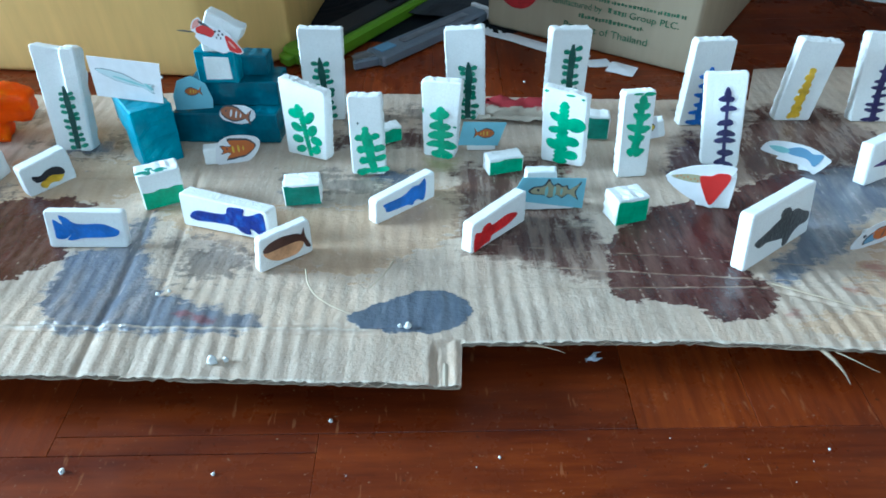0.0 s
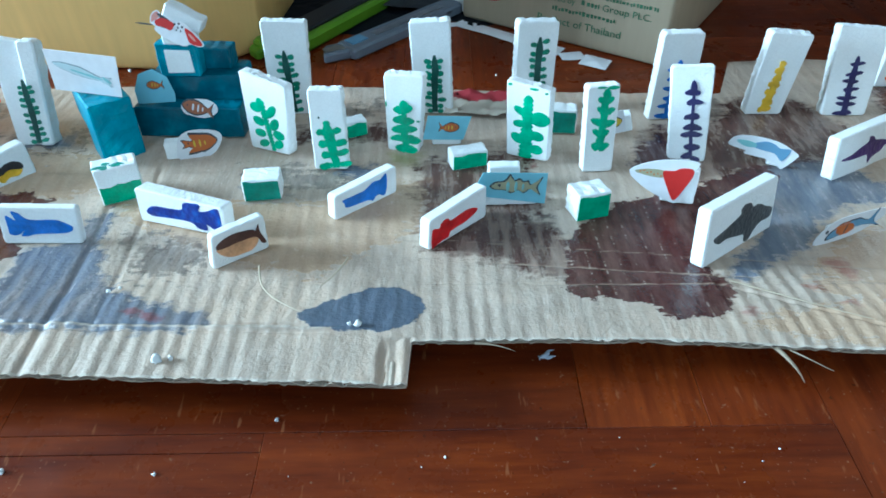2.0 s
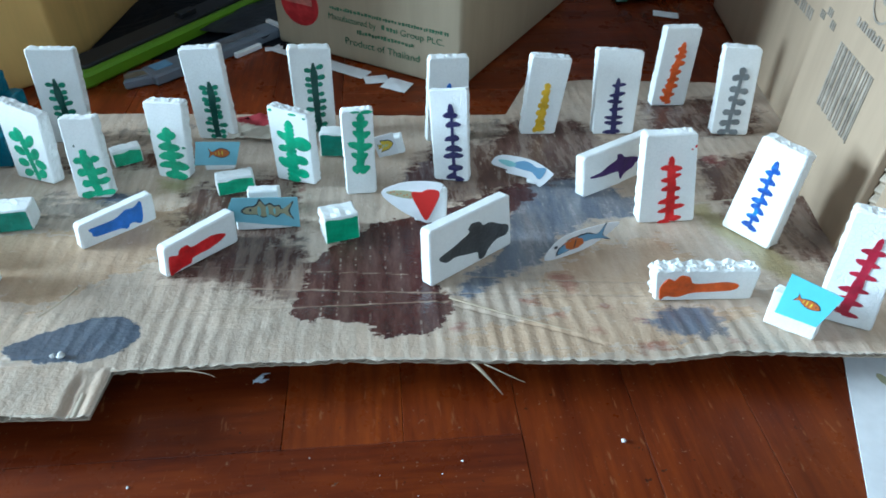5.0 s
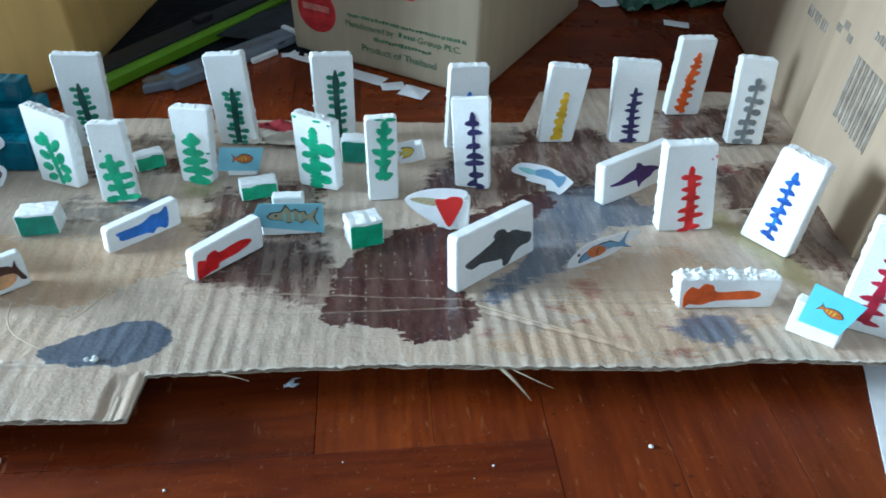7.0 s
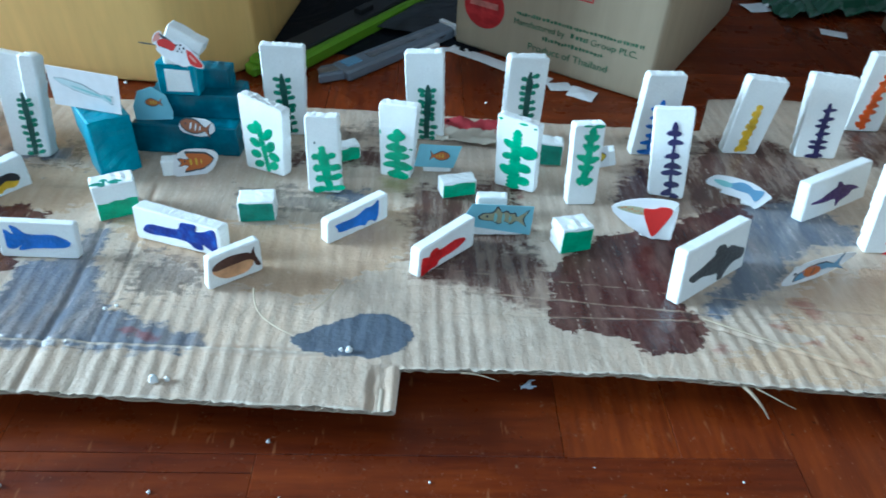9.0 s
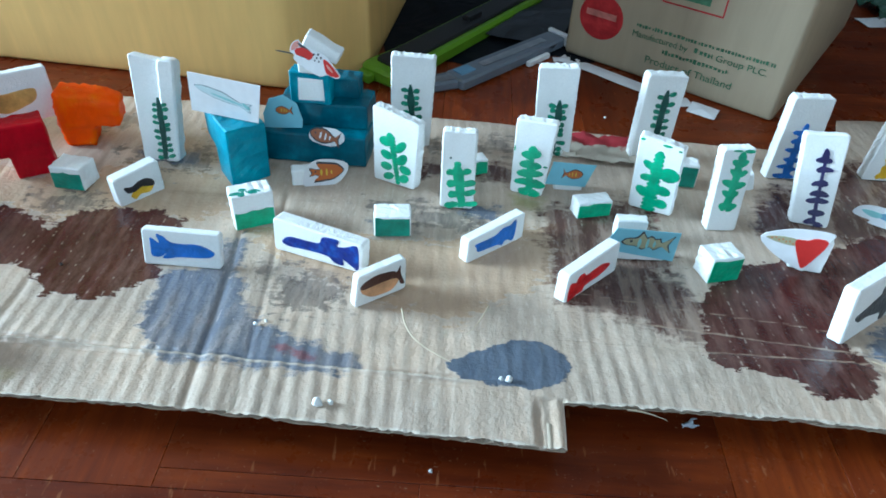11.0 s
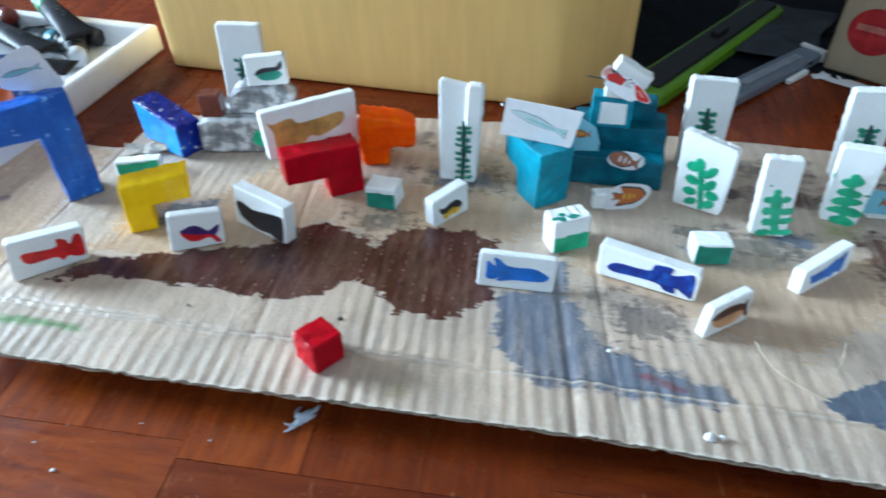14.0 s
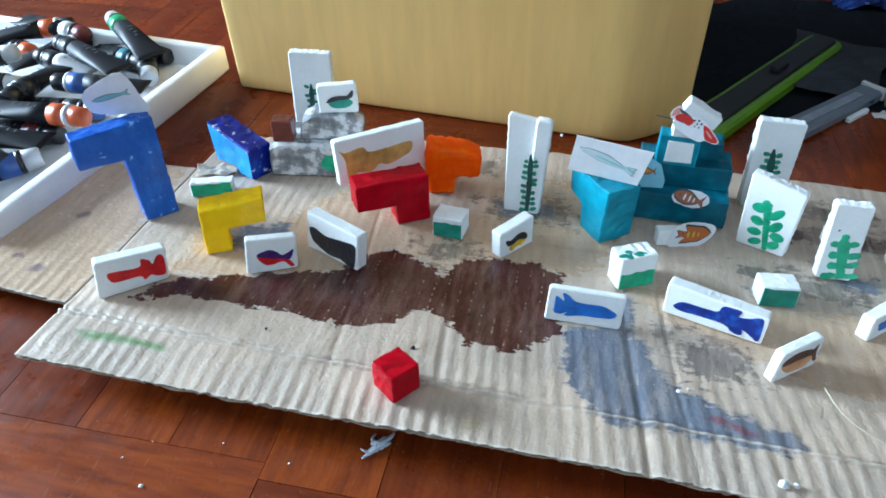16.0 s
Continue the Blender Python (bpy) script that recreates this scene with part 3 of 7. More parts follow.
    mesh.materials.append(mat)
    mesh.update()
    return new(name, mesh)


def board_material():
    m, t, b = material("painted_cardboard", 0.6)
    pos = t.nodes.new("ShaderNodeTexCoord").outputs["Object"]
    stretch = t.nodes.new("ShaderNodeMapping")
    stretch.inputs["Scale"].default_value = (1.0, 0.22, 1.0)
    wire(t, pos, stretch.inputs["Vector"])
    fibre = noise_tex(t, stretch.outputs[0], 150.0, 6.0, 0.65).outputs[0]
    cloud = noise_tex(t, pos, 11.0, 5.0, 0.6).outputs[0]
    brush = noise_tex(t, stretch.outputs[0], 75.0, 5.0, 0.7).outputs[0]
    edge = noise_tex(t, pos, 95.0, 8.0, 0.72).outputs[0]
    dash = t.nodes.new("ShaderNodeMapping")
    dash.inputs["Scale"].default_value = (0.3, 1.0, 1.0)
    wire(t, pos, dash.inputs["Vector"])
    stroke = noise_tex(t, dash.outputs[0], 260.0, 4.0, 0.6).outputs[0]
    col = ramp(t, fibre, [(0.25, (0.352, 0.274, 0.212)), (0.55, (0.465, 0.365, 0.288)), (0.8, (0.585, 0.472, 0.384))]).outputs[0]
    col = mix(t, ramp(t, cloud, [(0.42, (0, 0, 0)), (0.62, (0.75, 0.75, 0.75))]).outputs[0], col, (0.62, 0.455, 0.335))
    wave = maths(t, "SINE", maths(t, "ADD", maths(t, "MULTIPLY", pos_x(t, pos), 2 * math.pi / FLUTE), 2.0))
    dip = maths(t, "MULTIPLY", maths(t, "MAXIMUM", wave, 0.0), maths(t, "MULTIPLY", cloud, 0.75))
    col = mix(t, dip, col, (0.60, 0.495, 0.395))
    grit = noise_tex(t, pos, 420.0, 3.0, 0.6).outputs[0]
    lint = noise_tex(t, stretch.outputs[0], 620.0, 3.0, 0.6).outputs[0]
    col = mix(t, ramp(t, lint, [(0.58, (0, 0, 0)), (0.70, (0.5, 0.5, 0.5))]).outputs[0], col, (0.66, 0.57, 0.47))
    worn = noise_tex(t, pos, 34.0, 7.0, 0.7).outputs[0]
    col = mix(t, ramp(t, worn, [(0.52, (0, 0, 0)), (0.64, (0.40, 0.40, 0.40))]).outputs[0], col, (0.35, 0.262, 0.19))
    col = mix(t, ramp(t, grit, [(0.64, (0, 0, 0)), (0.72, (0.5, 0.5, 0.5))]).outputs[0], col, (0.20, 0.15, 0.11))
    line = node(t, "ShaderNodeMapRange")
    line.inputs[1].default_value, line.inputs[2].default_value = 0.86, 0.97
    wire(t, wave, line.inputs[0])
    rub = node(t, "ShaderNodeMapRange")
    rub.inputs[1].default_value, rub.inputs[2].default_value = 0.52, 0.60
    wire(t, stroke, rub.inputs[0])
    part_worn = ramp(t, worn, [(0.47, (0, 0, 0)), (0.56, (1, 1, 1))]).outputs[0]
    crest = maths(t, "MULTIPLY", maths(t, "MULTIPLY", line.outputs[0], rub.outputs[0]), part_worn)
    cover = None

    def coat(layer, dark, lite, strength, ragged, soft, gaps=0.0, bare=0.0):
        nonlocal col, cover
        at_ = t.nodes.new("ShaderNodeAttribute")
        at_.attribute_name = layer
        d = maths(t, "ADD", at_.outputs["Fac"], maths(t, "MULTIPLY", maths(t, "SUBTRACT", edge, 0.5), ragged))
        d = maths(t, "ADD", d, maths(t, "MULTIPLY", maths(t, "SUBTRACT", stroke, 0.5), ragged * 0.55))
        mr = node(t, "ShaderNodeMapRange")
        mr.inputs[1].default_value, mr.inputs[2].default_value, mr.inputs[4].default_value = -soft, soft, strength
        wire(t, d, mr.inputs[0])
        mask = mr.outputs[0]
        if gaps:
            hole = node(t, "ShaderNodeMapRange")
            hole.inputs[1].default_value, hole.inputs[2].default_value, hole.inputs[3].default_value, hole.inputs[4].default_value = 0.44, 0.62, 1.0, 1 - gaps
            wire(t, brush, hole.inputs[0])
            mask = maths(t, "MULTIPLY", mask, hole.outputs[0])
        if bare:
            mask = maths(t, "MULTIPLY", mask, maths(t, "SUBTRACT", 1.0, maths(t, "MULTIPLY", crest, bare)))
        col = mix(t, mask, col, ramp(t, fibre, [(0.3, dark), (0.7, lite)]).outputs[0])
        cover = mask if cover is None else maths(t, "MAXIMUM", cover, mask)

    coat("peach", (0.48, 0.315, 0.20), (0.60, 0.42, 0.285), 0.85, 0.05, 0.002)
    coat("stain", (0.17, 0.11, 0.12), (0.26, 0.18, 0.18), 0.8, 0.006, 0.001)
    coat("olive", (0.20, 0.17, 0.03), (0.34, 0.28, 0.09), 0.6, 0.02, 0.004)
    coat("smear", (0.075, 0.062, 0.058), (0.17, 0.145, 0.13), 0.75, 0.075, 0.0025, 0.5)
    coat("grey", (0.105, 0.125, 0.165), (0.17, 0.195, 0.24), 0.97, 0.030, 0.0022, 0.25, 0.25)
    coat("thin", (0.055, 0.016, 0.012), (0.100, 0.034, 0.026), 0.92, 0.045, 0.004, 0.40, 0.50)
    coat("brown", (0.046, 0.0098, 0.008), (0.094, 0.0245, 0.020), 1.0, 0.024, 0.0005, 0.10, 0.35)
    coat("blob", (0.075, 0.095, 0.13), (0.13, 0.155, 0.195), 1.0, 0.010, 0.0005)
    coat("red", (0.16, 0.012, 0.012), (0.32, 0.03, 0.03), 0.55, 0.022, 0.002, 0.3)
    coat("green", (0.05, 0.20, 0.06), (0.16, 0.32, 0.14), 0.75, 0.008, 0.002)
    coat("crease", (0.34, 0.24, 0.17), (0.52, 0.41, 0.31), 0.75, 0.0022, 0.0004, 0.4)
    coat("score", (0.46, 0.37, 0.28), (0.70, 0.60, 0.50), 0.85, 0.0020, 0.0004, 0.2)
    coat("rim", (0.50, 0.42, 0.33), (0.74, 0.67, 0.58), 0.9, 0.003, 0.0006)
    wire(t, col, b.inputs["Base Color"])
    rr = node(t, "ShaderNodeMapRange")
    rr.inputs[3].default_value, rr.inputs[4].default_value = 0.5, 0.20
    wire(t, cover, rr.inputs[0])
    wire(t, maths(t, "ADD", rr.outputs[0], maths(t, "MULTIPLY", maths(t, "SUBTRACT", edge, 0.5), 0.25)), b.inputs["Roughness"])
    h = maths(t, "ADD", maths(t, "MULTIPLY", fibre, 0.6), maths(t, "ADD", maths(t, "MULTIPLY", brush, 0.9), maths(t, "MULTIPLY", cover, 0.5)))
    bump(t, b, maths(t, "ADD", h, maths(t, "MULTIPLY", grit, 1.1)), 0.5, 0.0009)
    return m


BOARD = board_material()
RAW = paper_material("raw_kraft", (0.52, 0.43, 0.33), 0.8)


def corrugated(name, x0, x1, lo, hi, step, rows, label):
    """A sheet of corrugated board: printed upper liner, wavy core and lower liner."""
    ob = board_mesh(name, x0, x1, lo, hi, step, rows, BOARD)
    ob.matrix_world = LEAN
    tagged(ob, label, "cardboard")
    bm = bmesh.new()
    prev, x = None, x0
    while x <= x1:
        y, z = lo(x) + 0.0002, sag(x, lo(x)) - 0.0017 + 0.00105 * math.cos(2 * math.pi * x / FLUTE)
        drop = sag(x, y + 0.014) - sag(x, y)
        row = [bm.verts.new((x, y, z)), bm.verts.new((x, y + 0.014, z + drop)), bm.verts.new((x, y + 0.014, z + drop - 0.0004)), bm.verts.new((x, y, z - 0.0004))]
        if prev and abs(prev[0].co.y - row[0].co.y) < 0.01:
            for a in range(4):
                bm.faces.new((prev[a], row[a], row[(a + 1) % 4], prev[(a + 1) % 4]))
        prev = row
        x += 0.0008
    bmesh.ops.recalc_face_normals(bm, faces=bm.faces)
    part("corrugated_core", bm, RAW, ob, "wavy paper core of the board")
    bm = bmesh.new()
    prev, x = None, x0
    while x <= x1 + 1e-6:
        y = lo(x) + 0.0006 + 0.0016 * noise.noise((x * 60, 5, 4))
        ys = [y + (hi(x) - 0.001 - y) * k / 12 for k in range(13)]
        row = [bm.verts.new((x, q, sag(x, q) - 0.0028)) for q in ys] + [bm.verts.new((x, q, sag(x, q) - 0.0032)) for q in ys[::-1]]
        if prev:
            for a in range(26):
                bm.faces.new((prev[a], row[a], row[(a + 1) % 26], prev[(a + 1) % 26]))
        else:
            bm.faces.new(row)
        prev = row
        x += 0.002
    bm.faces.new(prev)
    bmesh.ops.recalc_face_normals(bm, faces=bm.faces)
    part("lower_liner", bm, RAW, ob, "plain lower liner")
    return ob


corrugated("cardboard_sheet", -0.548, 0.5, front_edge, back_edge, 0.0011, 236, "worn corrugated sheet brushed with brown, grey and peach paint")
corrugated("cardboard_sheet", -0.672, -0.549, lambda x: 0.0405 - 0.1 * (x + 0.55), lambda x: 0.215, 0.0015, 60, "second corrugated sheet beside the painted one")
ob = part("cardboard_underlay", box_mesh(0.92, 0.032, 0.0052, 0.001), RAW)
ob.location = (-0.04, 0.046, FLOOR + 0.0004)
tagged(ob, "folded plain cardboard underneath the painted sheet", "cardboard")


# ---- foam pieces that stand on the sheet ----
def frame_of(x, y, yaw, z=0.0):
    return LEAN @ pose(x, y, z + sag(x, y) + 0.0004, 0, 0, yaw)


def slab(name, label, category, group, x, y, yaw, w, tl, tr, thick=0.0095, z=0.0, seed=1, wobble=0.00025, mat=None, bevel=0.0008, tilt=0.0, torn=0.0):
    """A cut foam slab: front face on the line from (x, y) along yaw, its top corners at tl and tr, its body behind it."""
    rng = random.Random(seed)
    ob = thing(name, frame_of(x, y, yaw, z) @ pose(0, 0, 0, -tilt), label, category, group)
    high = min(tl[1], tr[1])
    outline = [(p.x + 0.00022 * noise.noise((p.y * 260, seed, p.x * 40)), p.y + (0.0001 * noise.noise((p.x * 520, seed, 0)) + 0.0003 * noise.noise((p.x * 90, seed, 3)) + torn * noise.noise((p.x * 190, seed, 7)) + 0.4 * torn * noise.noise((p.x * 500, seed, 2)) if p.y > high * 0.9 else 0)) for p in rounded([(0, 0), (w, 0), tr, tl], 0.0023, 4, wobble * 0.25, 0.0016, rng)]
    part("foam_slab", prism(outline, thick, bevel, 0.0, 0.0001 + 0.75 * torn, rng), mat or FOAM, ob)
    return ob


def at(w, tl, tr, u, v):
    """The point of a face at the fractions u (across) and v (up)."""
    p = Vector((0, 0)).lerp(Vector((w, 0)), u)
    q = Vector(tl).lerp(Vector(tr), u)
    return p.lerp(q, v)


def blade(bm, base, angle, length, width, sharp, y, rng):
    """One painted leaf from base along angle, blunt or pointed, as a thin raised layer."""
    ca, sa = math.cos(angle), math.sin(angle)
    pts, n = [], 7
    for sg in (-1, 1):
        for k in range(n + 1) if sg < 0 else range(n - 1, -1, -1):
            u = k / n
            f = (0.72 + 0.7 * u) * (1 - u) ** 0.72 if sharp else math.sqrt(max(0.0, 1 - (2 * u - 1) ** 2)) * (0.8 + 0.3 * u)
            v = sg * width * 0.5 * (f + (0.12 if 0 < k < n else 0)) * rng.uniform(0.88, 1.12)
            px = u * length
            p = (base.x + px * ca - v * sa, base.y + px * sa + v * ca)
            if not pts or (Vector(p) - Vector(pts[-1])).length > 0.00012:
                pts.append(p)
    if (Vector(pts[0]) - Vector(pts[-1])).length < 0.00012:
        pts.pop()
    decal(pts, 0.0, y, bm)


# leaves: tiers, reach at foot and tip, leaf width, pointed, lift of the leaves in degrees, stem at foot and tip, gap from the stem
PLANTS = {
    "fern": (9, 0.0046, 0.0038, 0.0024, False, 12, 0.0, 0.0, 0.0014),
    "stem": (0, 0, 0, 0, False, 0, 0.0030, 0.0042, 0),
    "star": (5, 0.0108, 0.0084, 0.0076, True, 0, 0.0056, 0.0040, 0),
    "jag": (5, 0.0092, 0.0080, 0.0072, True, 26, 0.0066, 0.0058, 0),
    "oval4": (4, 0.0104, 0.0088, 0.0046, False, 4, 0.0050, 0.0090, 0.0012),
    "tiers": (7, 0.0072, 0.0054, 0.0036, True, 2, 0.0046, 0.0036, 0),
    "broad": (6, 0.0078, 0.0058, 0.0040, True, -2, 0.0054, 0.0040, 0),
    "slim": (7, 0.0060, 0.0052, 0.0046, True, -8, 0.0022, 0.0020, 0),
    "saw": (8, 0.0062, 0.0044, 0.0052, True, 14, 0.0056, 0.0044, 0),
    "step": (6, 0.0046, 0.0034, 0.0042, False, 22, 0.0054, 0.0042, 0),
    "knob": (6, 0.0104, 0.0076, 0.0054, False, -4, 0.0036, 0.0034, 0),
}


def weed(style, w, tl, tr, u0, v0, u1, v1, rng, size=1.0):
    """A painted water plant from (u0, v0) up to (u1, v1) of a face."""
    bm = bmesh.new()
    a, b = at(w, tl, tr, u0, v0), at(w, tl, tr, u1, v1)
    d = b - a
    length, turn = d.length, math.atan2(d.y, d.x)
    side = Vector((-d.y, d.x)).normalized()
    if style in ("oval3", "lobe"):
        # share of the height, side offset, half length, half width, turn
        lobes = {"oval3": ((0.13, 0.0062, 0.0044, 0.0027, 100), (0.36, 0.0068, 0.0046, 0.0030, 80), (0.62, 0.0056, 0.0046, 0.0032, 60), (0.92, 0.0044, 0.0052, 0.0036, 80), (1.0, 0.0010, 0.0036, 0.0030, 0),
                           (0.80, -0.0056, 0.0056, 0.0030, 128), (0.52, -0.0054, 0.0050, 0.0032, 130), (0.29, -0.0066, 0.0046, 0.0032, 70), (0.09, -0.0048, 0.0040, 0.0030, 110)),
                 "lobe": ((0.80, 0.0040, 0.0042, 0.0022, 60), (0.57, 0.0042, 0.0036, 0.0022, 90), (0.30, 0.0046, 0.0044, 0.0028, 60), (1.0, 0.0, 0.0030, 0.0024, 0), (0.69, -0.0066, 0.0056, 0.0042, 85), (0.38, -0.0054, 0.0044, 0.0028, 80), (0.13, -0.0056, 0.0040, 0.0028, 85))}[style]
        w0, w1 = (0.0019, 0.0030) if style == "oval3" else (0.0044, 0.0030)
        for k in range(14):
            p = a + d * (k / 13)
            dome(bm, p.x, p.y, length * 0.06, (w0 + (w1 - w0) * k / 13) * size, math.degrees(turn), 0, 0.0005, 10)
        for k, (s, v, r0, r1, tw) in enumerate(lobes):
            p = a + d * s + side * v * size
            dome(bm, p.x, p.y, r0 * size, r1 * size, math.degrees(turn) + tw, 0, 0.0004 + 0.00003 * k, 14)
        return bm
    n, reach0, reach1, wide, sharp, lift, stem0, stem1, gap = PLANTS[style]
    if stem0:
        edge = []
        for sg in (1, -1):
            for k in range(13) if sg > 0 else range(12, -1, -1):
                s = k / 12
                half = 0.5 * size * (stem0 + (stem1 - stem0) * s) * (1 - max(0.0, s - 0.82) * 4.2) * rng.uniform(0.82, 1.15)
                edge.append(a + d * s + side * (sg * half + 0.0004 * math.sin(4 * s + length * 900)))
        decal([(p.x, p.y) for p in edge], 0.0, 0.0007 if style == "stem" else 0.0005, bm)
    for k in range(n):
        s = (k + 0.25) / n * 0.98
        for sg in (1, -1):
            reach = (reach0 + (reach1 - reach0) * s) * size * rng.uniform(0.72, 1.22)
            p = a + d * (s + rng.uniform(-0.03, 0.03)) + side * sg * gap
            ang = turn + sg * (math.pi / 2 - radians(lift + rng.uniform(-9, 9)))
            blade(bm, p, ang, reach, wide * size * rng.uniform(0.85, 1.1), sharp, 0.00032 + 0.000012 * (2 * k + (sg > 0)), rng)
    if n and style != "fern":
        blade(bm, a + d * 0.90, turn, length * 0.14, wide * size, sharp, 0.00066, rng)
    return bm


FISH = {}


def outline_of(kind, *corners):
    """The outline of a painted fish, one unit long."""
    FISH[kind] = corners


outline_of("perch", (-0.5, 0.0), (-0.36, 0.13), (-0.1, 0.18), (0.16, 0.1), (0.3, 0.05), (0.44, 0.2), (0.4, 0.03), (0.48, -0.16), (0.3, -0.05), (0.12, -0.14), (-0.14, -0.18), (-0.38, -0.12))
outline_of("lens", (-0.5, 0.02), (-0.3, 0.09), (0.0, 0.10), (0.3, 0.03), (0.5, 0.08), (0.44, -0.02), (0.5, -0.1), (0.3, -0.05), (0.0, -0.08), (-0.3, -0.06))
outline_of("catfish", (-0.5, 0.0), (-0.4, 0.09), (-0.22, 0.13), (-0.13, 0.27), (-0.04, 0.14), (0.05, 0.18), (0.15, 0.12), (0.23, 0.14), (0.3, 0.05), (0.5, 0.22), (0.42, 0.0), (0.48, -0.18), (0.3, -0.05), (0.16, -0.14), (0.05, -0.08), (-0.08, -0.15), (-0.2, -0.09), (-0.42, -0.07))
outline_of("half_up", (-0.5, -0.06), (-0.42, 0.06), (-0.2, 0.14), (0.08, 0.13), (0.26, 0.05), (0.44, 0.18), (0.36, 0.0), (0.5, -0.14), (0.28, -0.04), (0.0, 0.0), (-0.25, -0.05))
outline_of("angel", (0.5, 0.06), (0.3, 0.24), (0.05, 0.28), (-0.27, 0.3), (-0.2, 0.1), (-0.34, 0.1), (-0.5, 0.12), (-0.44, -0.02), (-0.5, -0.12), (-0.32, -0.09), (-0.24, -0.14), (-0.38, -0.3), (-0.08, -0.27), (0.15, -0.24), (0.36, -0.12))


def fish(kind, cx, cz, length, turn=0.0, flip=1, tall=1.0, y=0.0, thick=0.0004):
    ca, sa = math.cos(radians(turn)), math.sin(radians(turn))
    pts = []
    for k, (px, pz) in enumerate(smooth_line(FISH[kind], 4)):
        px += 0.014 * noise.noise((k * 0.9, cx * 300, 1))
        pz += 0.018 * noise.noise((k * 0.9, cx * 300, 5))
        px, pz = px * length * flip, pz * length * tall
        pts.append((cx + px * ca - pz * sa, cz + px * sa + pz * ca))
    return decal(pts if flip > 0 else pts[::-1], y, thick)


# painted plants: x, y, yaw, width, top corners, then style, colour, from, to
CARDS = []


def plant_card(x, y, yaw, w, tl, tr, tilt, style, colour, lo, hi, size, words):
    k = len(CARDS)
    CARDS.append(words)
    rng = random.Random(40 + k)
    ob = slab("foam_plant_card", f"white foam slab with a painted {words}", "foam model", "painted plant slabs", x, y, yaw, w, tl, tr, 0.0095, 0, 60 + k, tilt=tilt, torn=0.00042)
    if style == "fern":
        part("painted_stem", weed("stem", w, tl, tr, *lo, *hi, rng, size), PAINT["dark"], ob, "very dark green stem")
    part("painted_plant", weed(style, w, tl, tr, *lo, *hi, rng, size), PAINT[colour], ob, f"{words} in thick paint")
    if k in DABS:
        for u, v, rx, rz in DABS[k][1]:
            q, dab = at(w, tl, tr, u, v), bmesh.new()
            dome(dab, q.x, q.y, rx, rz, 0, 0, 0.0004, 10)
            part("paint_dab", dab, PAINT[DABS[k][0]], ob, "stray dab of paint")


DABS = {3: ("leaf", ((0.08, 0.95, 0.0018, 0.0010), (0.62, 0.965, 0.0034, 0.0010), (0.90, 0.95, 0.0014, 0.0008))), 4: ("leaf", ((0.45, 0.975, 0.0036, 0.0008), (0.80, 0.965, 0.0040, 0.0014))), 1: ("dark", ((0.27, 0.66, 0.0007, 0.0009),)), 2: ("leaf", ((0.03, 0.62, 0.0006, 0.0022), (0.92, 0.42, 0.0016, 0.0008))), 14: ("red", ((0.90, 0.83, 0.0008, 0.0006), (0.97, 0.86, 0.0007, 0.0012)))}
plant_card(-0.1176, 0.192, -25.1, 0.0325, (-0.0022, 0.0545), (0.0345, 0.0485), 4, 'oval3', 'leaf', (0.6, 0.05), (0.42, 0.66), 1.1, 'bright green oval-leaved plant')
plant_card(-0.0696, 0.1647, -2.6, 0.0222, (-0.0004, 0.054), (0.022, 0.0543), 8, 'oval4', 'leaf', (0.66, 0.02), (0.48, 0.6), 0.95, 'bright green bushy plant')
plant_card(-0.0217, 0.1854, -13.8, 0.0222, (-0.0012, 0.0534), (0.0264, 0.0541), 4, 'star', 'leaf', (0.58, 0.02), (0.5, 0.66), 0.95, 'bright green spiky-leaved plant')
plant_card(0.0593, 0.178, -23.8, 0.029, (-0.003, 0.0523), (0.027, 0.0487), 4, 'lobe', 'leaf', (0.46, 0.04), (0.5, 0.80), 1.28, 'bright green broad-leaved plant')
plant_card(0.1074, 0.1559, 4, 0.02, (-0.0001, 0.0567), (0.0208, 0.0578), 9, 'jag', 'leaf', (0.48, 0.26), (0.62, 0.94), 0.85, 'bright green jagged plant')
plant_card(-0.1105, 0.2364, 2, 0.029, (0.0002, 0.0688), (0.0325, 0.0674), 5, 'fern', 'fern', (0.56, 0.02), (0.46, 0.70), 1.35, 'dark green fern')
plant_card(-0.0036, 0.2356, -6, 0.0272, (-0.003, 0.0675), (0.0256, 0.0695), 1, 'fern', 'fern', (0.55, 0.02), (0.58, 0.65), 1.35, 'dark green fern')
plant_card(0.069, 0.2355, 10, 0.029, (0.0, 0.0676), (0.03, 0.0656), -2, 'fern', 'fern', (0.56, 0.02), (0.56, 0.84), 1.4, 'dark green fern')
plant_card(0.1651, 0.2193, 4, 0.0312, (0.0026, 0.063), (0.0315, 0.0624), 2, 'broad', 'royal', (0.46, 0.02), (0.52, 0.68), 1.15, 'bright blue plant')
plant_card(0.1674, 0.1703, -14, 0.024, (-0.007, 0.0604), (0.0195, 0.063), 15, 'slim', 'indigo', (0.62, 0.02), (0.54, 0.82), 1.08, 'dark indigo plant')
plant_card(0.2372, 0.225, -2, 0.0264, (0.0038, 0.062), (0.0332, 0.0592), -2, 'step', 'yellow', (0.48, 0.04), (0.52, 0.66), 1.0, 'mustard yellow plant')
plant_card(0.2926, 0.2217, -3, 0.031, (-0.002, 0.0642), (0.0326, 0.0613), 9, 'tiers', 'indigo', (0.5, 0.0), (0.5, 0.66), 1.0, 'dark violet plant')
plant_card(0.3533, 0.2669, -2, 0.0285, (0.0015, 0.0642), (0.0298, 0.0642), 0, 'saw', 'orange', (0.4, 0.05), (0.58, 0.8), 1.0, 'orange plant')
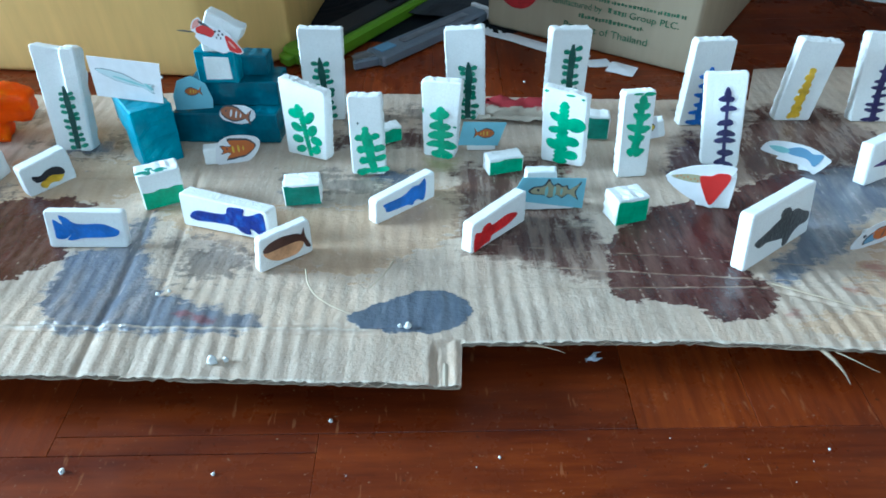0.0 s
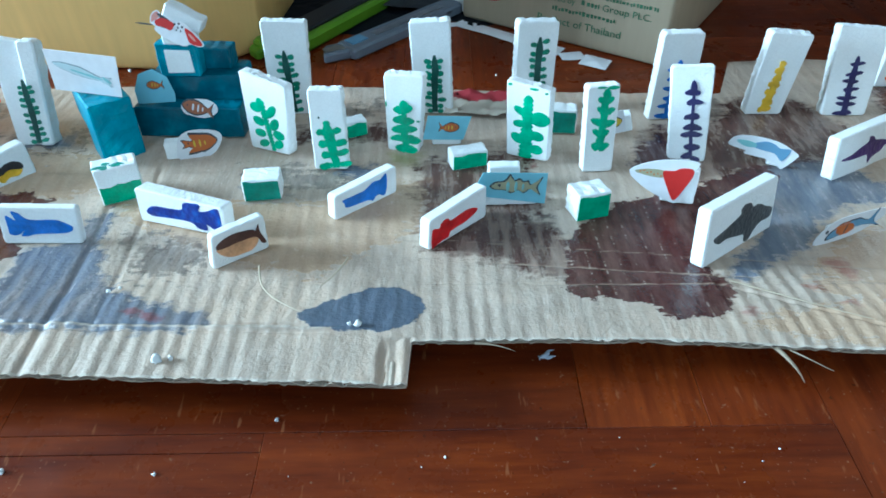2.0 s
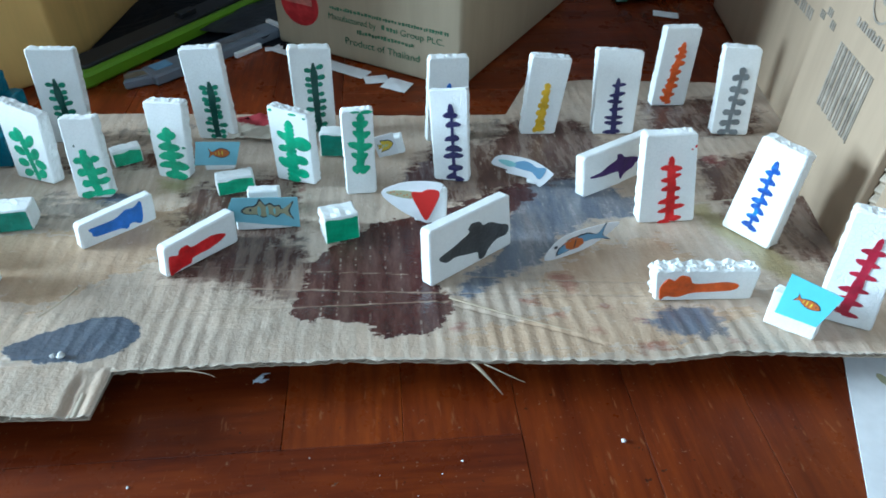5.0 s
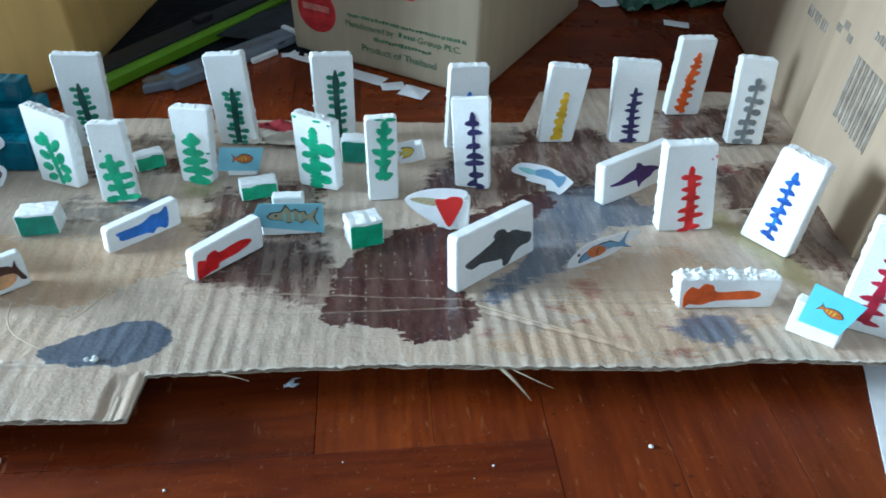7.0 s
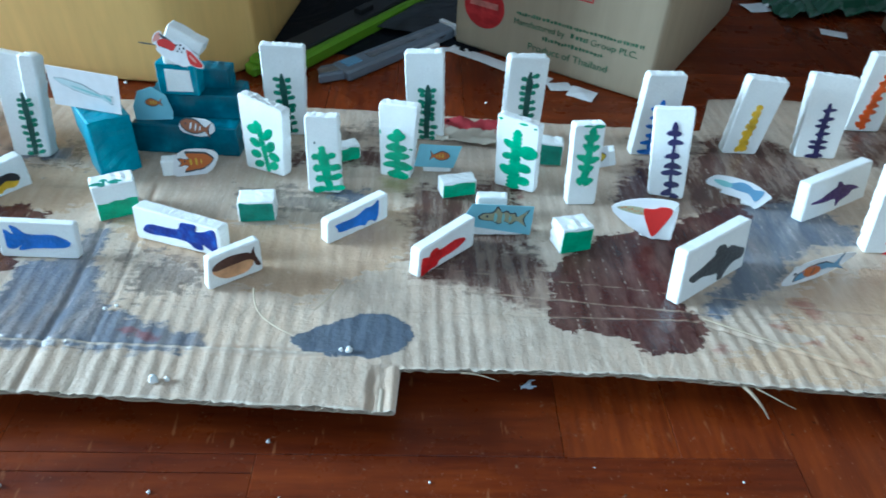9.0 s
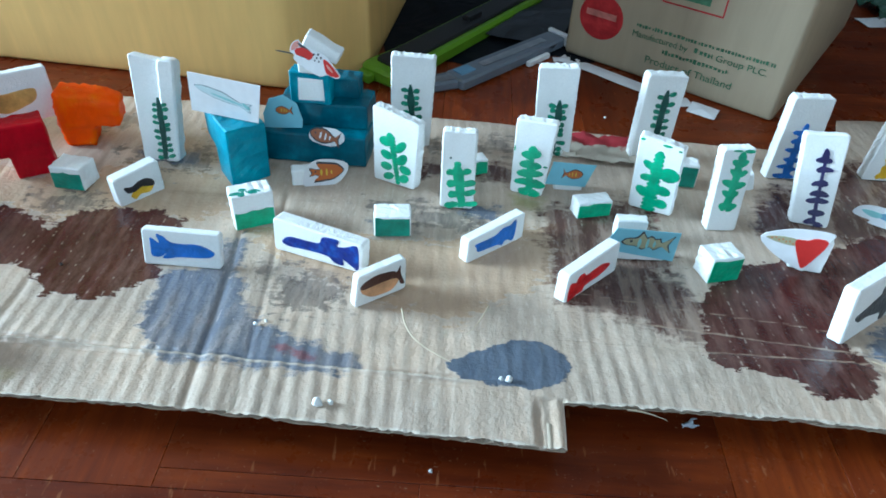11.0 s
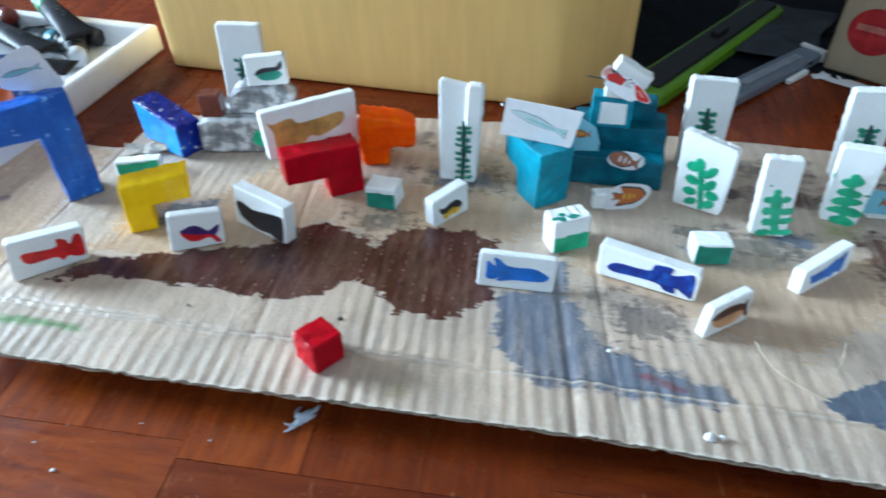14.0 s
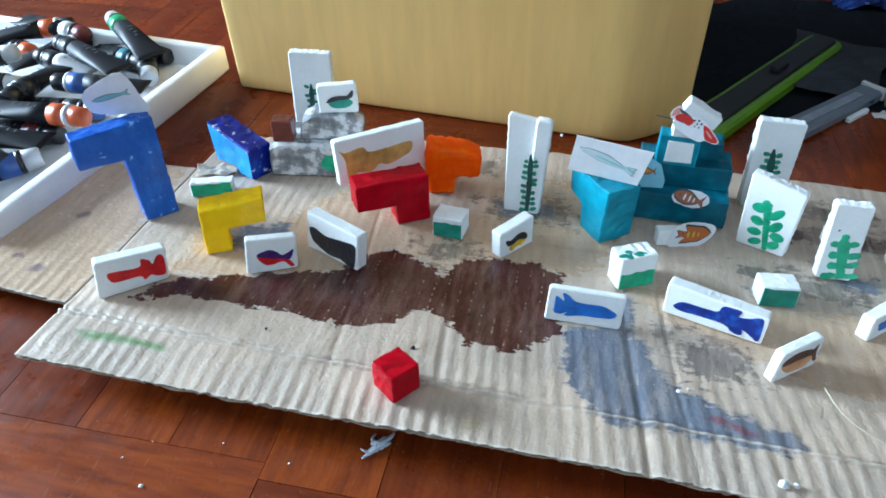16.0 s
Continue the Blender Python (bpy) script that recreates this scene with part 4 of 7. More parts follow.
plant_card(0.3837, 0.216, -10, 0.0272, (-0.0036, 0.0672), (0.023, 0.0662), 3, 'knob', 'grey', (0.44, 0.02), (0.56, 0.76), 0.85, 'grey plant')
plant_card(0.2937, 0.1117, 0, 0.0372, (-0.0045, 0.0605), (0.0278, 0.0612), 3, 'broad', 'red', (0.56, 0.02), (0.52, 0.74), 1.15, 'red plant')
plant_card(0.3466, 0.1059, -60, 0.0335, (0.0085, 0.0665), (0.0373, 0.0645), 1.5, 'slim', 'two_sky', (0.5, 0.12), (0.5, 0.82), 0.95, 'blue plant')
plant_card(0.3541, 0.0105, -31.2, 0.0272, (-0.0008, 0.0652), (0.0225, 0.065), 1, 'broad', 'crimson', (0.42, 0.1), (0.62, 0.8), 0.95, 'crimson plant')
plant_card(-0.48, 0.272, 8, 0.034, (0.002, 0.084), (0.037, 0.083), 0, 'fern', 'fern', (0.5, 0.1), (0.48, 0.68), 1.1, 'dark green fern')

twin = slab("foam_plant_card", "two white foam strips side by side with a painted fern", "foam model", "painted plant slabs", -0.2845, 0.2000, 0.2, 0.0190, (-0.0015, 0.0745), (0.0205, 0.0705), 0.0095, 0, 91, tilt=11)
strip = rounded([(0.0165, 0), (0.0270, 0), (0.0308, 0.0715), (0.0192, 0.0725)], 0.0032, 4, 0.0003, 0.0035, random.Random(7))
part("foam_strip", prism(strip, 0.0125, 0.0012, -0.0034, 0.0004, random.Random(8)), FOAM, twin)
for name, style, mat, words in (("painted_stem", "stem", "dark", "very dark green stem"), ("painted_plant", "fern", "fern", "green leaves in thick paint")):
    bm = weed(style, 0.027, (-0.0012, 0.0745), (0.0305, 0.0715), 0.66, 0.03, 0.60, 0.64, random.Random(9), 1.1)
    bmesh.ops.translate(bm, verts=bm.verts, vec=(0, -0.0036, 0))
    part(name, bm, PAINT[mat], twin, words)

# painted fish: x, y, yaw, width, top corners, tilt, thickness, colour, words, then the outline in shares of the face (across, up)
POOL = []


def painted(ob, w, tl, tr, colour, outline, words, thick=0.0004):
    """A patch of thick paint on a slab's face."""
    pts = []
    for k, p in enumerate(smooth_line(outline, 4)):
        q = at(w, tl, tr, p.x, p.y)
        pts.append((q.x + 0.00022 * noise.noise((k * 0.8, w * 900, 1)), q.y + 0.00022 * noise.noise((k * 0.8, w * 900, 5))))
    return part("painted_fish", decal(pts, 0.0, thick), PAINT[colour], ob, words)


def fish_card(x, y, yaw, w, tl, tr, tilt, th, colour, words, *outline):
    k = len(POOL)
    POOL.append(words)
    ob = slab("foam_fish_card", f"white foam slab with {words} painted on it", "foam model", "painted fish slabs", x, y, yaw, w, tl, tr, th, 0, 120 + k, tilt=tilt, torn=0.0016 if k == 0 else 0.0)
    painted(ob, w, tl, tr, colour, outline, f"{words[words.index(' ') + 1:]} in thick paint")


fish_card(0.2765, 0.0322, -3.1, 0.0532, (-0.003, 0.0205), (0.0545, 0.0195), 1, 0.01, 'orange', 'an orange fish', (0.05, 0.06), (0.05, 0.46), (0.12, 0.74), (0.19, 0.68), (0.24, 0.84), (0.33, 0.80), (0.39, 0.57), (0.70, 0.62), (0.83, 0.50), (0.75, 0.34), (0.39, 0.28), (0.23, 0.14), (0.11, 0.17))
fish_card(0.2656, 0.142, 28, 0.067, (-0.001, 0.029), (0.064, 0.032), 6, 0.0085, 'violet', 'a violet dolphin', (0.10, 0.428), (0.27, 0.372), (0.40, 0.372), (0.48, 0.338), (0.51, 0.148), (0.565, 0.260), (0.68, 0.327), (0.735, 0.428), (0.835, 0.416), (0.83, 0.456), (0.725, 0.562), (0.57, 0.652), (0.525, 0.752), (0.465, 0.775), (0.455, 0.663), (0.34, 0.584), (0.235, 0.495), (0.11, 0.467))
fish_card(0.1566, 0.0568, 36.5, 0.065, (0.0025, 0.0345), (0.065, 0.034), 7, 0.0085, 'charcoal', 'a dark grey seal', (0.10, 0.45), (0.17, 0.32), (0.29, 0.33), (0.47, 0.25), (0.56, 0.20), (0.575, 0.06), (0.64, 0.05), (0.70, 0.17), (0.80, 0.27), (0.935, 0.27), (0.965, 0.42), (0.85, 0.54), (0.73, 0.66), (0.64, 0.67), (0.60, 0.76), (0.51, 0.80), (0.455, 0.73), (0.465, 0.65), (0.36, 0.58), (0.22, 0.51))
fish_card(0.0072, 0.0777, 44.5, 0.0488, (0.003, 0.0182), (0.051, 0.0208), 5, 0.0085, 'red', 'a red fish', (0.045, 0.07), (0.05, 0.64), (0.16, 0.57), (0.19, 0.69), (0.24, 0.75), (0.31, 0.73), (0.37, 0.60), (0.635, 0.63), (0.815, 0.49), (0.80, 0.38), (0.60, 0.27), (0.36, 0.26), (0.32, 0.11), (0.22, 0.10), (0.10, 0.05))
fish_card(-0.0498, 0.1094, 41.0, 0.0477, (0.002, 0.0155), (0.0495, 0.0186), 5, 0.0085, 'royal', 'a blue fish', (0.12, 0.71), (0.30, 0.69), (0.465, 0.69), (0.61, 0.84), (0.72, 0.80), (0.825, 0.92), (0.83, 0.42), (0.785, 0.14), (0.70, 0.26), (0.645, 0.26), (0.59, 0.14), (0.50, 0.25), (0.19, 0.33), (0.145, 0.54))
fish_card(-0.2429, 0.0918, -1.6, 0.047, (0.0012, 0.0243), (0.0482, 0.0236), 9, 0.0055, 'royal', 'a bright blue fish', (0.11, 0.762), (0.22, 0.638), (0.19, 0.874), (0.28, 0.818), (0.39, 0.661), (0.70, 0.661), (0.82, 0.594), (0.925, 0.459), (0.84, 0.314), (0.48, 0.280), (0.31, 0.213), (0.25, 0.235), (0.31, 0.370), (0.21, 0.246), (0.11, 0.280), (0.105, 0.526))
fish_card(-0.1695, 0.1132, -18.8, 0.06, (-0.0007, 0.022), (0.0602, 0.019), 7, 0.011, 'two_blue', 'a deep blue carp', (0.10, 0.378), (0.19, 0.561), (0.40, 0.598), (0.53, 0.659), (0.57, 0.891), (0.74, 0.950), (0.73, 0.732), (0.82, 0.781), (0.93, 0.950), (0.965, 0.781), (0.97, 0.122), (0.90, 0.183), (0.80, 0.329), (0.80, 0.122), (0.70, 0.134), (0.62, 0.293), (0.40, 0.293), (0.19, 0.244), (0.11, 0.281))
fish_card(-0.4165, 0.1304, -25.3, 0.049, (0.004, 0.0318), (0.0525, 0.0298), 0, 0.0095, 'black', 'a black whale', (0.05, 0.58), (0.16, 0.66), (0.36, 0.58), (0.56, 0.63), (0.73, 0.69), (0.94, 0.72), (0.96, 0.48), (0.93, 0.04), (0.81, 0.04), (0.67, 0.12), (0.45, 0.08), (0.22, 0.20), (0.11, 0.30))
fish_card(-0.5286, 0.0468, 43.1, 0.0448, (0.0041, 0.0279), (0.048, 0.0245), 0, 0.009, 'red', 'a red fish', (0.15, 0.62), (0.23, 0.66), (0.59, 0.61), (0.63, 0.82), (0.74, 0.75), (0.79, 0.60), (0.86, 0.82), (0.95, 0.76), (0.965, 0.22), (0.85, 0.20), (0.75, 0.29), (0.66, 0.20), (0.59, 0.34), (0.27, 0.36), (0.18, 0.44))

# two-coloured fish: the lower and the upper half, each with its outline
def two_tone_card(x, y, yaw, w, tl, tr, th, words, z, low, low_line, up, up_line):
    ob = slab("foam_fish_card", f"white foam slab with {words} painted on it", "foam model", "painted fish slabs", x, y, yaw, w, tl, tr, th, z, int(x * -999), 0.0004)
    painted(ob, w, tl, tr, low, low_line, "lower half of the fish", 0.0003)
    painted(ob, w, tl, tr, up, up_line, "upper half of the fish", 0.0005)


two_tone_card(-0.1117, 0.0628, 37.5, 0.0340, (0.0030, 0.0212), (0.0342, 0.0225), 0.0065, "a brown and peach fish", 0.0,
              "peach", ((0.08, 0.60), (0.48, 0.60), (0.79, 0.53), (0.83, 0.36), (0.69, 0.17), (0.40, 0.17), (0.19, 0.31)),
              "brown", ((0.06, 0.62), (0.15, 0.77), (0.40, 0.84), (0.73, 0.75), (0.80, 0.68), (0.87, 0.84), (0.88, 0.60), (0.96, 0.24), (0.88, 0.26), (0.79, 0.50), (0.48, 0.55), (0.15, 0.55)))
two_tone_card(-0.2787, 0.1442, 51.0, 0.0320, (-0.0008, 0.0205), (0.0315, 0.0238), 0.0095, "a black and yellow fish", 0.0,
              "yellow", ((0.515, 0.44), (0.77, 0.33), (0.66, 0.16), (0.47, 0.20), (0.35, 0.10), (0.26, 0.25), (0.36, 0.38)),
              "black", ((0.17, 0.62), (0.33, 0.55), (0.48, 0.64), (0.67, 0.62), (0.80, 0.46), (0.77, 0.31), (0.53, 0.43), (0.36, 0.36), (0.21, 0.40)))
two_tone_card(-0.4456, 0.0913, 26.0, 0.0349, (0.0031, 0.0280), (0.0365, 0.0258), 0.0070, "a violet and red fish", 0.0,
              "red", ((0.21, 0.52), (0.48, 0.43), (0.72, 0.37), (0.82, 0.33), (0.93, 0.10), (0.85, 0.09), (0.72, 0.27), (0.48, 0.21), (0.32, 0.28)),
              "violet", ((0.20, 0.53), (0.43, 0.67), (0.59, 0.60), (0.72, 0.47), (0.93, 0.62), (0.85, 0.32), (0.72, 0.36), (0.48, 0.42)))
two_tone_card(-0.4385, 0.2320, 16.0, 0.0310, (-0.0010, 0.0225), (0.0300, 0.0240), 0.0085, "a black and green fish", 0.0515,
              "emerald", ((0.26, 0.42), (0.48, 0.50), (0.74, 0.52), (0.88, 0.36), (0.72, 0.20), (0.44, 0.18), (0.30, 0.26)),
              "black", ((0.20, 0.40), (0.32, 0.56), (0.52, 0.62), (0.74, 0.62), (0.90, 0.80), (0.91, 0.62), (0.80, 0.50), (0.50, 0.47), (0.30, 0.40)))

gold = slab("foam_fish_card", "white foam slab with a gold-brown fish lying on the red block", "foam model", "painted fish slabs", -0.4046, 0.1757, 41.0, 0.0714, (-0.0019, 0.0377), (0.0710, 0.0374), 0.0075, 0.0220, 77, 0.0004)
painted(gold, 0.0714, (-0.0019, 0.0377), (0.0710, 0.0374), "gold", ((0.04, 0.80), (0.10, 0.73), (0.29, 0.77), (0.36, 0.63), (0.60, 0.63), (0.84, 0.64), (0.84, 0.43), (0.75, 0.34), (0.57, 0.25), (0.46, 0.31), (0.37, 0.19), (0.21, 0.23), (0.11, 0.10), (0.09, 0.32), (0.09, 0.56)), "gold-brown fish in thin paint")

# half-painted foam blocks: x, y, yaw, width, height, depth, painted share, paint, label
BLOCKS = [
    (-0.1977, 0.1278, 27, 0.0260, 0.0245, 0.0165, 0.52, "leaf"),
    (-0.1095, 0.1302, 6.4, 0.0234, 0.0150, 0.0165, 0.95, "emerald"),
    (0.0224, 0.1598, 15.5, 0.0245, 0.0120, 0.0125, 0.88, "leaf"),
    (-0.0545, 0.1980, 27, 0.0195, 0.0120, 0.0105, 0.85, "leaf"),
    (0.0877, 0.2036, -6, 0.0225, 0.0182, 0.0130, 0.92, "emerald"),
    (0.0958, 0.1043, 16.0, 0.0215, 0.0178, 0.0165, 0.92, "leaf"),
    (-0.3311, 0.1607, -6, 0.0225, 0.0168, 0.0180, 0.75, "emerald"),
    (-0.5308, 0.1727, 18.7, 0.0330, 0.0120, 0.0105, 0.9, "leaf"),
    (0.0450, 0.1420, 2, 0.0200, 0.0150, 0.0080, 0.0, "leaf"),
]
for k, (x, y, yaw, w, h, d, share, colour) in enumerate(BLOCKS):
    rng = random.Random(200 + k)
    words = "white foam block painted green on its lower front" if share else "small plain white foam block"
    ob = thing("foam_block", frame_of(x, y, yaw), words, "foam block", "small foam blocks")
    part("foam_body", prism(rounded([(0, 0), (w, 0), (w, h), (0, h)], 0.0013, 3, 0.0003, 0.003, rng), d, 0.0008, 0, 0.0004, rng), FOAM, ob)
    if share:
        top = [(w * s, h * share + rng.uniform(-0.0009, 0.0009)) for s in (0.97, 0.8, 0.62, 0.45, 0.28, 0.12, 0.03)]
        part("paint_coat", decal([(0.0006, 0.0006), (w - 0.0006, 0.0006), *top], 0, 0.0003), PAINT[colour], ob, "green paint, brushed on unevenly")
        if k == 0:
            dab = bmesh.new()
            for _ in range(12):
                u = rng.random() ** 1.6
                dome(dab, (0.10 + 0.75 * u) * w, (0.14 + 0.5 * (1 - u) * rng.random()) * d, rng.uniform(0.0022, 0.0042), rng.uniform(0.0010, 0.0022), rng.uniform(-20, 20), 0, 0.0003, 9)
            coat = part("paint_dabs", dab, PAINT["emerald"], ob, "dabs of green paint on the top")
            coat.matrix_basis = pose(0, 0, h, -90, 0, 0)


# ---- painted angle blocks ----
def angle_block(label, m, outline, depth, paint, seed, bevel=0.001):
    rng = random.Random(seed)
    ob = thing("foam_angle_block", m, label, "foam block", "painted angle blocks")
    part("painted_body", prism(rounded(outline, 0.0014, 3, 0.0003, 0.004, rng), depth, bevel, 0, 0.0005, rng), paint, ob)
    return ob


def lumpy(bm, amount, scale):
    bmesh.ops.triangulate(bm, faces=[f for f in bm.faces if len(f.verts) > 4])
    bmesh.ops.subdivide_edges(bm, edges=[e for e in bm.edges if e.calc_length() > 0.004], cuts=2, use_grid_fill=True)
    bm.normal_update()
    for v in bm.verts:
        v.co += v.normal * amount * (noise.noise(v.co * scale) + 0.5 * noise.noise(v.co * scale * 2.7))
    return bm


YELLOW = paint_material("yellow_block_paint", (0.97, 0.565, 0.001), (1.0, 0.68, 0.004), rough=0.45, gloss=0.10, deep=0.88, wrinkle=0.35, chips_glints=0.4, chip_glint_colour=(0.80, 0.42, 0.01), skin=0.3)
LBLUE = paint_material("light_blue_block_paint", (0.012, 0.10, 0.46), (0.025, 0.17, 0.62), deep=0.80, wrinkle=0.5, chips_glints=0.62, chip_glint_colour=(0.22, 0.48, 0.88), coarse=45.0, gloss=0.15, skin=0.15)
DBLUE = paint_material("deep_blue_block_paint", (0.003, 0.018, 0.26), (0.006, 0.09, 0.55), rough=0.4, gloss=0.15, wrinkle=0.35, chips_glints=0.7, chip_glint_colour=(0.6, 0.68, 0.8), coarse=45.0, skin=0.4)
REDB = paint_material("red_block_paint", (0.47, 0.0005, 0.010), (0.60, 0.001, 0.014), rough=0.5, gloss=0.03, deep=0.70, wrinkle=0.38, chips_glints=0.06, chip_glint_colour=(0.7, 0.3, 0.3), skin=0.25)
# the pale yellowish spots are highlights put into the orange colour
ORANGEB = paint_material("orange_block_paint", (1.0, 0.085, 0.0), (1.0, 0.16, 0.0), rough=0.5, gloss=0.03, deep=0.9, wrinkle=0.7, chips_glints=0.3, chip_glint_colour=(1.0, 0.62, 0.30), skin=0.2)
TEALB = paint_material("teal_block_paint", (0.001, 0.235, 0.33), (0.004, 0.34, 0.45), rough=0.45, gloss=0.12, deep=0.72, wrinkle=0.30, chips_glints=0.22, chip_glint_colour=(0.08, 0.42, 0.50), skin=0.25)
DTEAL = paint_material("dark_teal_block_paint", (0.001, 0.105, 0.155), (0.002, 0.175, 0.24), rough=0.45, gloss=0.12, deep=0.68, wrinkle=0.30, chips_glints=0.2, chip_glint_colour=(0.06, 0.30, 0.38), skin=0.3)

angle_block("yellow painted foam block shaped like a short angle", frame_of(-0.4831, 0.1065, 28.9), [(0, 0), (0.0180, 0), (0.0185, 0.0190), (0.0440, 0.0195), (0.0452, 0.0388), (0.001, 0.0355)], 0.0200, YELLOW, 301)
angle_block("tall light blue painted foam block with hooked top", frame_of(-0.5478, 0.1361, 46.9), [(0, 0), (0.0242, 0), (0.0235, 0.0803), (-0.0320, 0.0770), (-0.0325, 0.0540), (-0.002, 0.0530)], 0.0170, LBLUE, 302)
angle_block("glossy red painted foam block shaped like a short angle", frame_of(-0.3585, 0.1675, 32.5), [(0, 0), (0.0251, 0), (0.0245, 0.0385), (-0.0300, 0.0385), (-0.0300, 0.0175), (-0.001, 0.0170)], 0.0200, REDB, 303)
ob = thing("foam_angle_block", frame_of(-0.3490, 0.2090, 14), "lumpy glossy orange painted foam block with side arm", "foam block", "painted angle blocks")
part("painted_body", lumpy(prism(rounded([(0.0035, 0), (0.0235, 0), (0.0245, 0.0140), (0.0440, 0.0150), (0.0455, 0.0330), (0.030, 0.0390), (0.004, 0.0430), (0.001, 0.030)], 0.0032, 4, 0.0004, 0.003, random.Random(304)), 0.022, 0.0022), 0.0012, 260), ORANGEB, ob, smooth=True)
angle_block("teal painted foam block shaped like a short angle", frame_of(-0.2120, 0.1722, 126.5) @ pose(0, -0.0273, 0), [(0, 0), (0.0250, 0), (0.0262, 0.0200), (0.0415, 0.0240), (0.0430, 0.0445), (-0.003, 0.0440)], 0.0273, TEALB, 305)
deep = angle_block("deep blue painted foam wedge block, chipped, with lighter side", frame_of(-0.4920, 0.2046, 153) @ pose(0, -0.022, 0), [(0, 0), (0.0180, 0), (0.0215, 0.0060), (0.0490, 0.0030), (0.0530, 0.0370), (0, 0.0262)], 0.0220, DBLUE, 306)
# window light on the block's left face, put in as a lighter blue layer
part("lit_side", decal([(0.0012, 0.0010), (0.0172, 0.0010), (0.0210, 0.0070), (0.0483, 0.0042), (0.0520, 0.0358), (0.001, 0.0250)], 0.0220, -0.0004), PAINT["lit_blue"], deep, "side coloured lighter blue for the window light on it")

cube = thing("foam_cube", frame_of(-0.3160, 0.0004, 53), "glossy red painted foam cube on the bare cardboard", "foam block")
part("painted_body", prism(rounded([(0, 0), (0.0187, 0), (0.0187, 0.0190), (0, 0.0190)], 0.0012, 3, 0.0002, 0.004, random.Random(5)), 0.0190, 0.0008, 0, 0.0004, random.Random(6)), REDB, cube)


# ---- teal stepped block with its stack ----
def block_part(name, parent, mat, x0, x1, y0, y1, z0, z1, seed, label="", bevel=0.0009):
    rng = random.Random(seed)
    bm = prism(rounded([(x0, z0), (x1, z0), (x1, z1), (x0, z1)], 0.0013, 3, 0.0003, 0.004, rng), y1 - y0, bevel, y0, 0.0004, rng)
    return part(name, bm, mat, parent, label)


STEPS = frame_of(-0.2003, 0.2085, -3.7)
steps = thing("foam_stepped_block", STEPS, "dark teal painted foam blocks stacked as steps", "foam block")
block_part("lower_step", steps, DTEAL, 0.0, 0.0756, 0.0, 0.046, 0.0, 0.0225, 1)
block_part("middle_step", steps, DTEAL, 0.010, 0.0745, 0.015, 0.045, 0.0220, 0.0400, 2)
block_part("upper_step", steps, DTEAL, 0.030, 0.066, 0.027, 0.044, 0.0395, 0.0545, 3)
topcube = block_part("top_cube", steps, TEALB, 0.0205, 0.0485, 0.0135, 0.0272, 0.0395, 0.0630, 4)
part("white_patch", decal([(0.0262, 0.0425), (0.0450, 0.0430), (0.0445, 0.0585), (0.0270, 0.0590)], 0.0135, 0.0006), FOAM, topcube, "patch of bare white foam")
block_part("top_foam", steps, FOAM, 0.0280, 0.0490, 0.0120, 0.0250, 0.0628, 0.0740, 5, "white foam piece on top")
slant = block_part("slanting_foam", steps, FOAM, -0.0130, 0.0130, 0.0, 0.0110, 0.0, 0.0095, 6, "white foam strip lying askew on top")
slant.matrix_basis = pose(0.0430, 0.0128, 0.0760, 0, 28, 0)


# ---- printed paper cut-outs ----
def paper_card(label, m, outline, mat, prints, stub=None, name="paper_fish_card", thick=0.0005, curl=0.0):
    """A thin cut-out standing on its edge; prints: (part name, bmesh, material); stub: a foam support behind it."""
    ob = thing(name, m, label, "paper cutout", "paper cut-outs")
    pts = outline
    bm = bmesh.new()
    vs = [bm.verts.new((p[0], 0, p[1])) for p in pts]
    f = bm.faces.new(vs)
    out = bmesh.ops.extrude_face_region(bm, geom=[f])
    for g in out["geom"]:
        if isinstance(g, bmesh.types.BMVert):
            g.co.y += thick
    bmesh.ops.recalc_face_normals(bm, faces=bm.faces)
    part("paper", bm, mat, ob)
    for pn, pbm, pm in prints:
        part(pn, pbm, pm, ob)
    if stub:
        x0, x1, y0, y1, z0, z1 = stub
        block_part("foam_support", ob, FOAM, x0, x1, y0, y1, z0, z1, 17, "white foam support")
    return ob


def oval(cx, cz, rx, rz, n=18, wob=0.0, seed=1):
    rng = random.Random(seed)
    return [(cx + rx * math.cos(2 * math.pi * k / n) * (1 + rng.uniform(-wob, wob)), cz + rz * math.sin(2 * math.pi * k / n) * (1 + rng.uniform(-wob, wob))) for k in range(n)]


def stripes(parts, y=-0.0006):
    bm = bmesh.new()
    for cx, cz, rx, rz, turn in parts:
        dome(bm, cx, cz, rx, rz, turn, y, 0.00025, 10)
    return bm


def printed_fish(cx, cz, length, body, accent, kind="perch", turn=0, flip=1, tall=1.2):
    """A printed fish with a dark outline, bands and an eye."""
    ca, sa = math.cos(radians(turn)), math.sin(radians(turn))

    def spot(u, v, a, b, t=0):
        return (cx + (u * ca * flip - v * sa) * length, cz + (u * sa * flip + v * ca) * length, a * length, b * length, turn + t)

    return [("fish_outline", fish(kind, cx, cz, length * 1.05, turn, flip, tall * 1.08, 0, 0.0002), PAPER["ink"]),
            ("fish_print", fish(kind, cx, cz, length * 0.97, turn, flip, tall * 0.94, 0, 0.0004), PAPER[body]),
            ("fish_bands", stripes([spot(-0.16, 0.0, 0.035, 0.12), spot(0.0, 0.0, 0.03, 0.13), spot(0.14, 0.0, 0.025, 0.08)], -0.0006), PAPER[accent]),
            ("fish_eye", stripes([spot(-0.33, 0.03, 0.03, 0.03)], -0.0007), PAPER["ink"])]


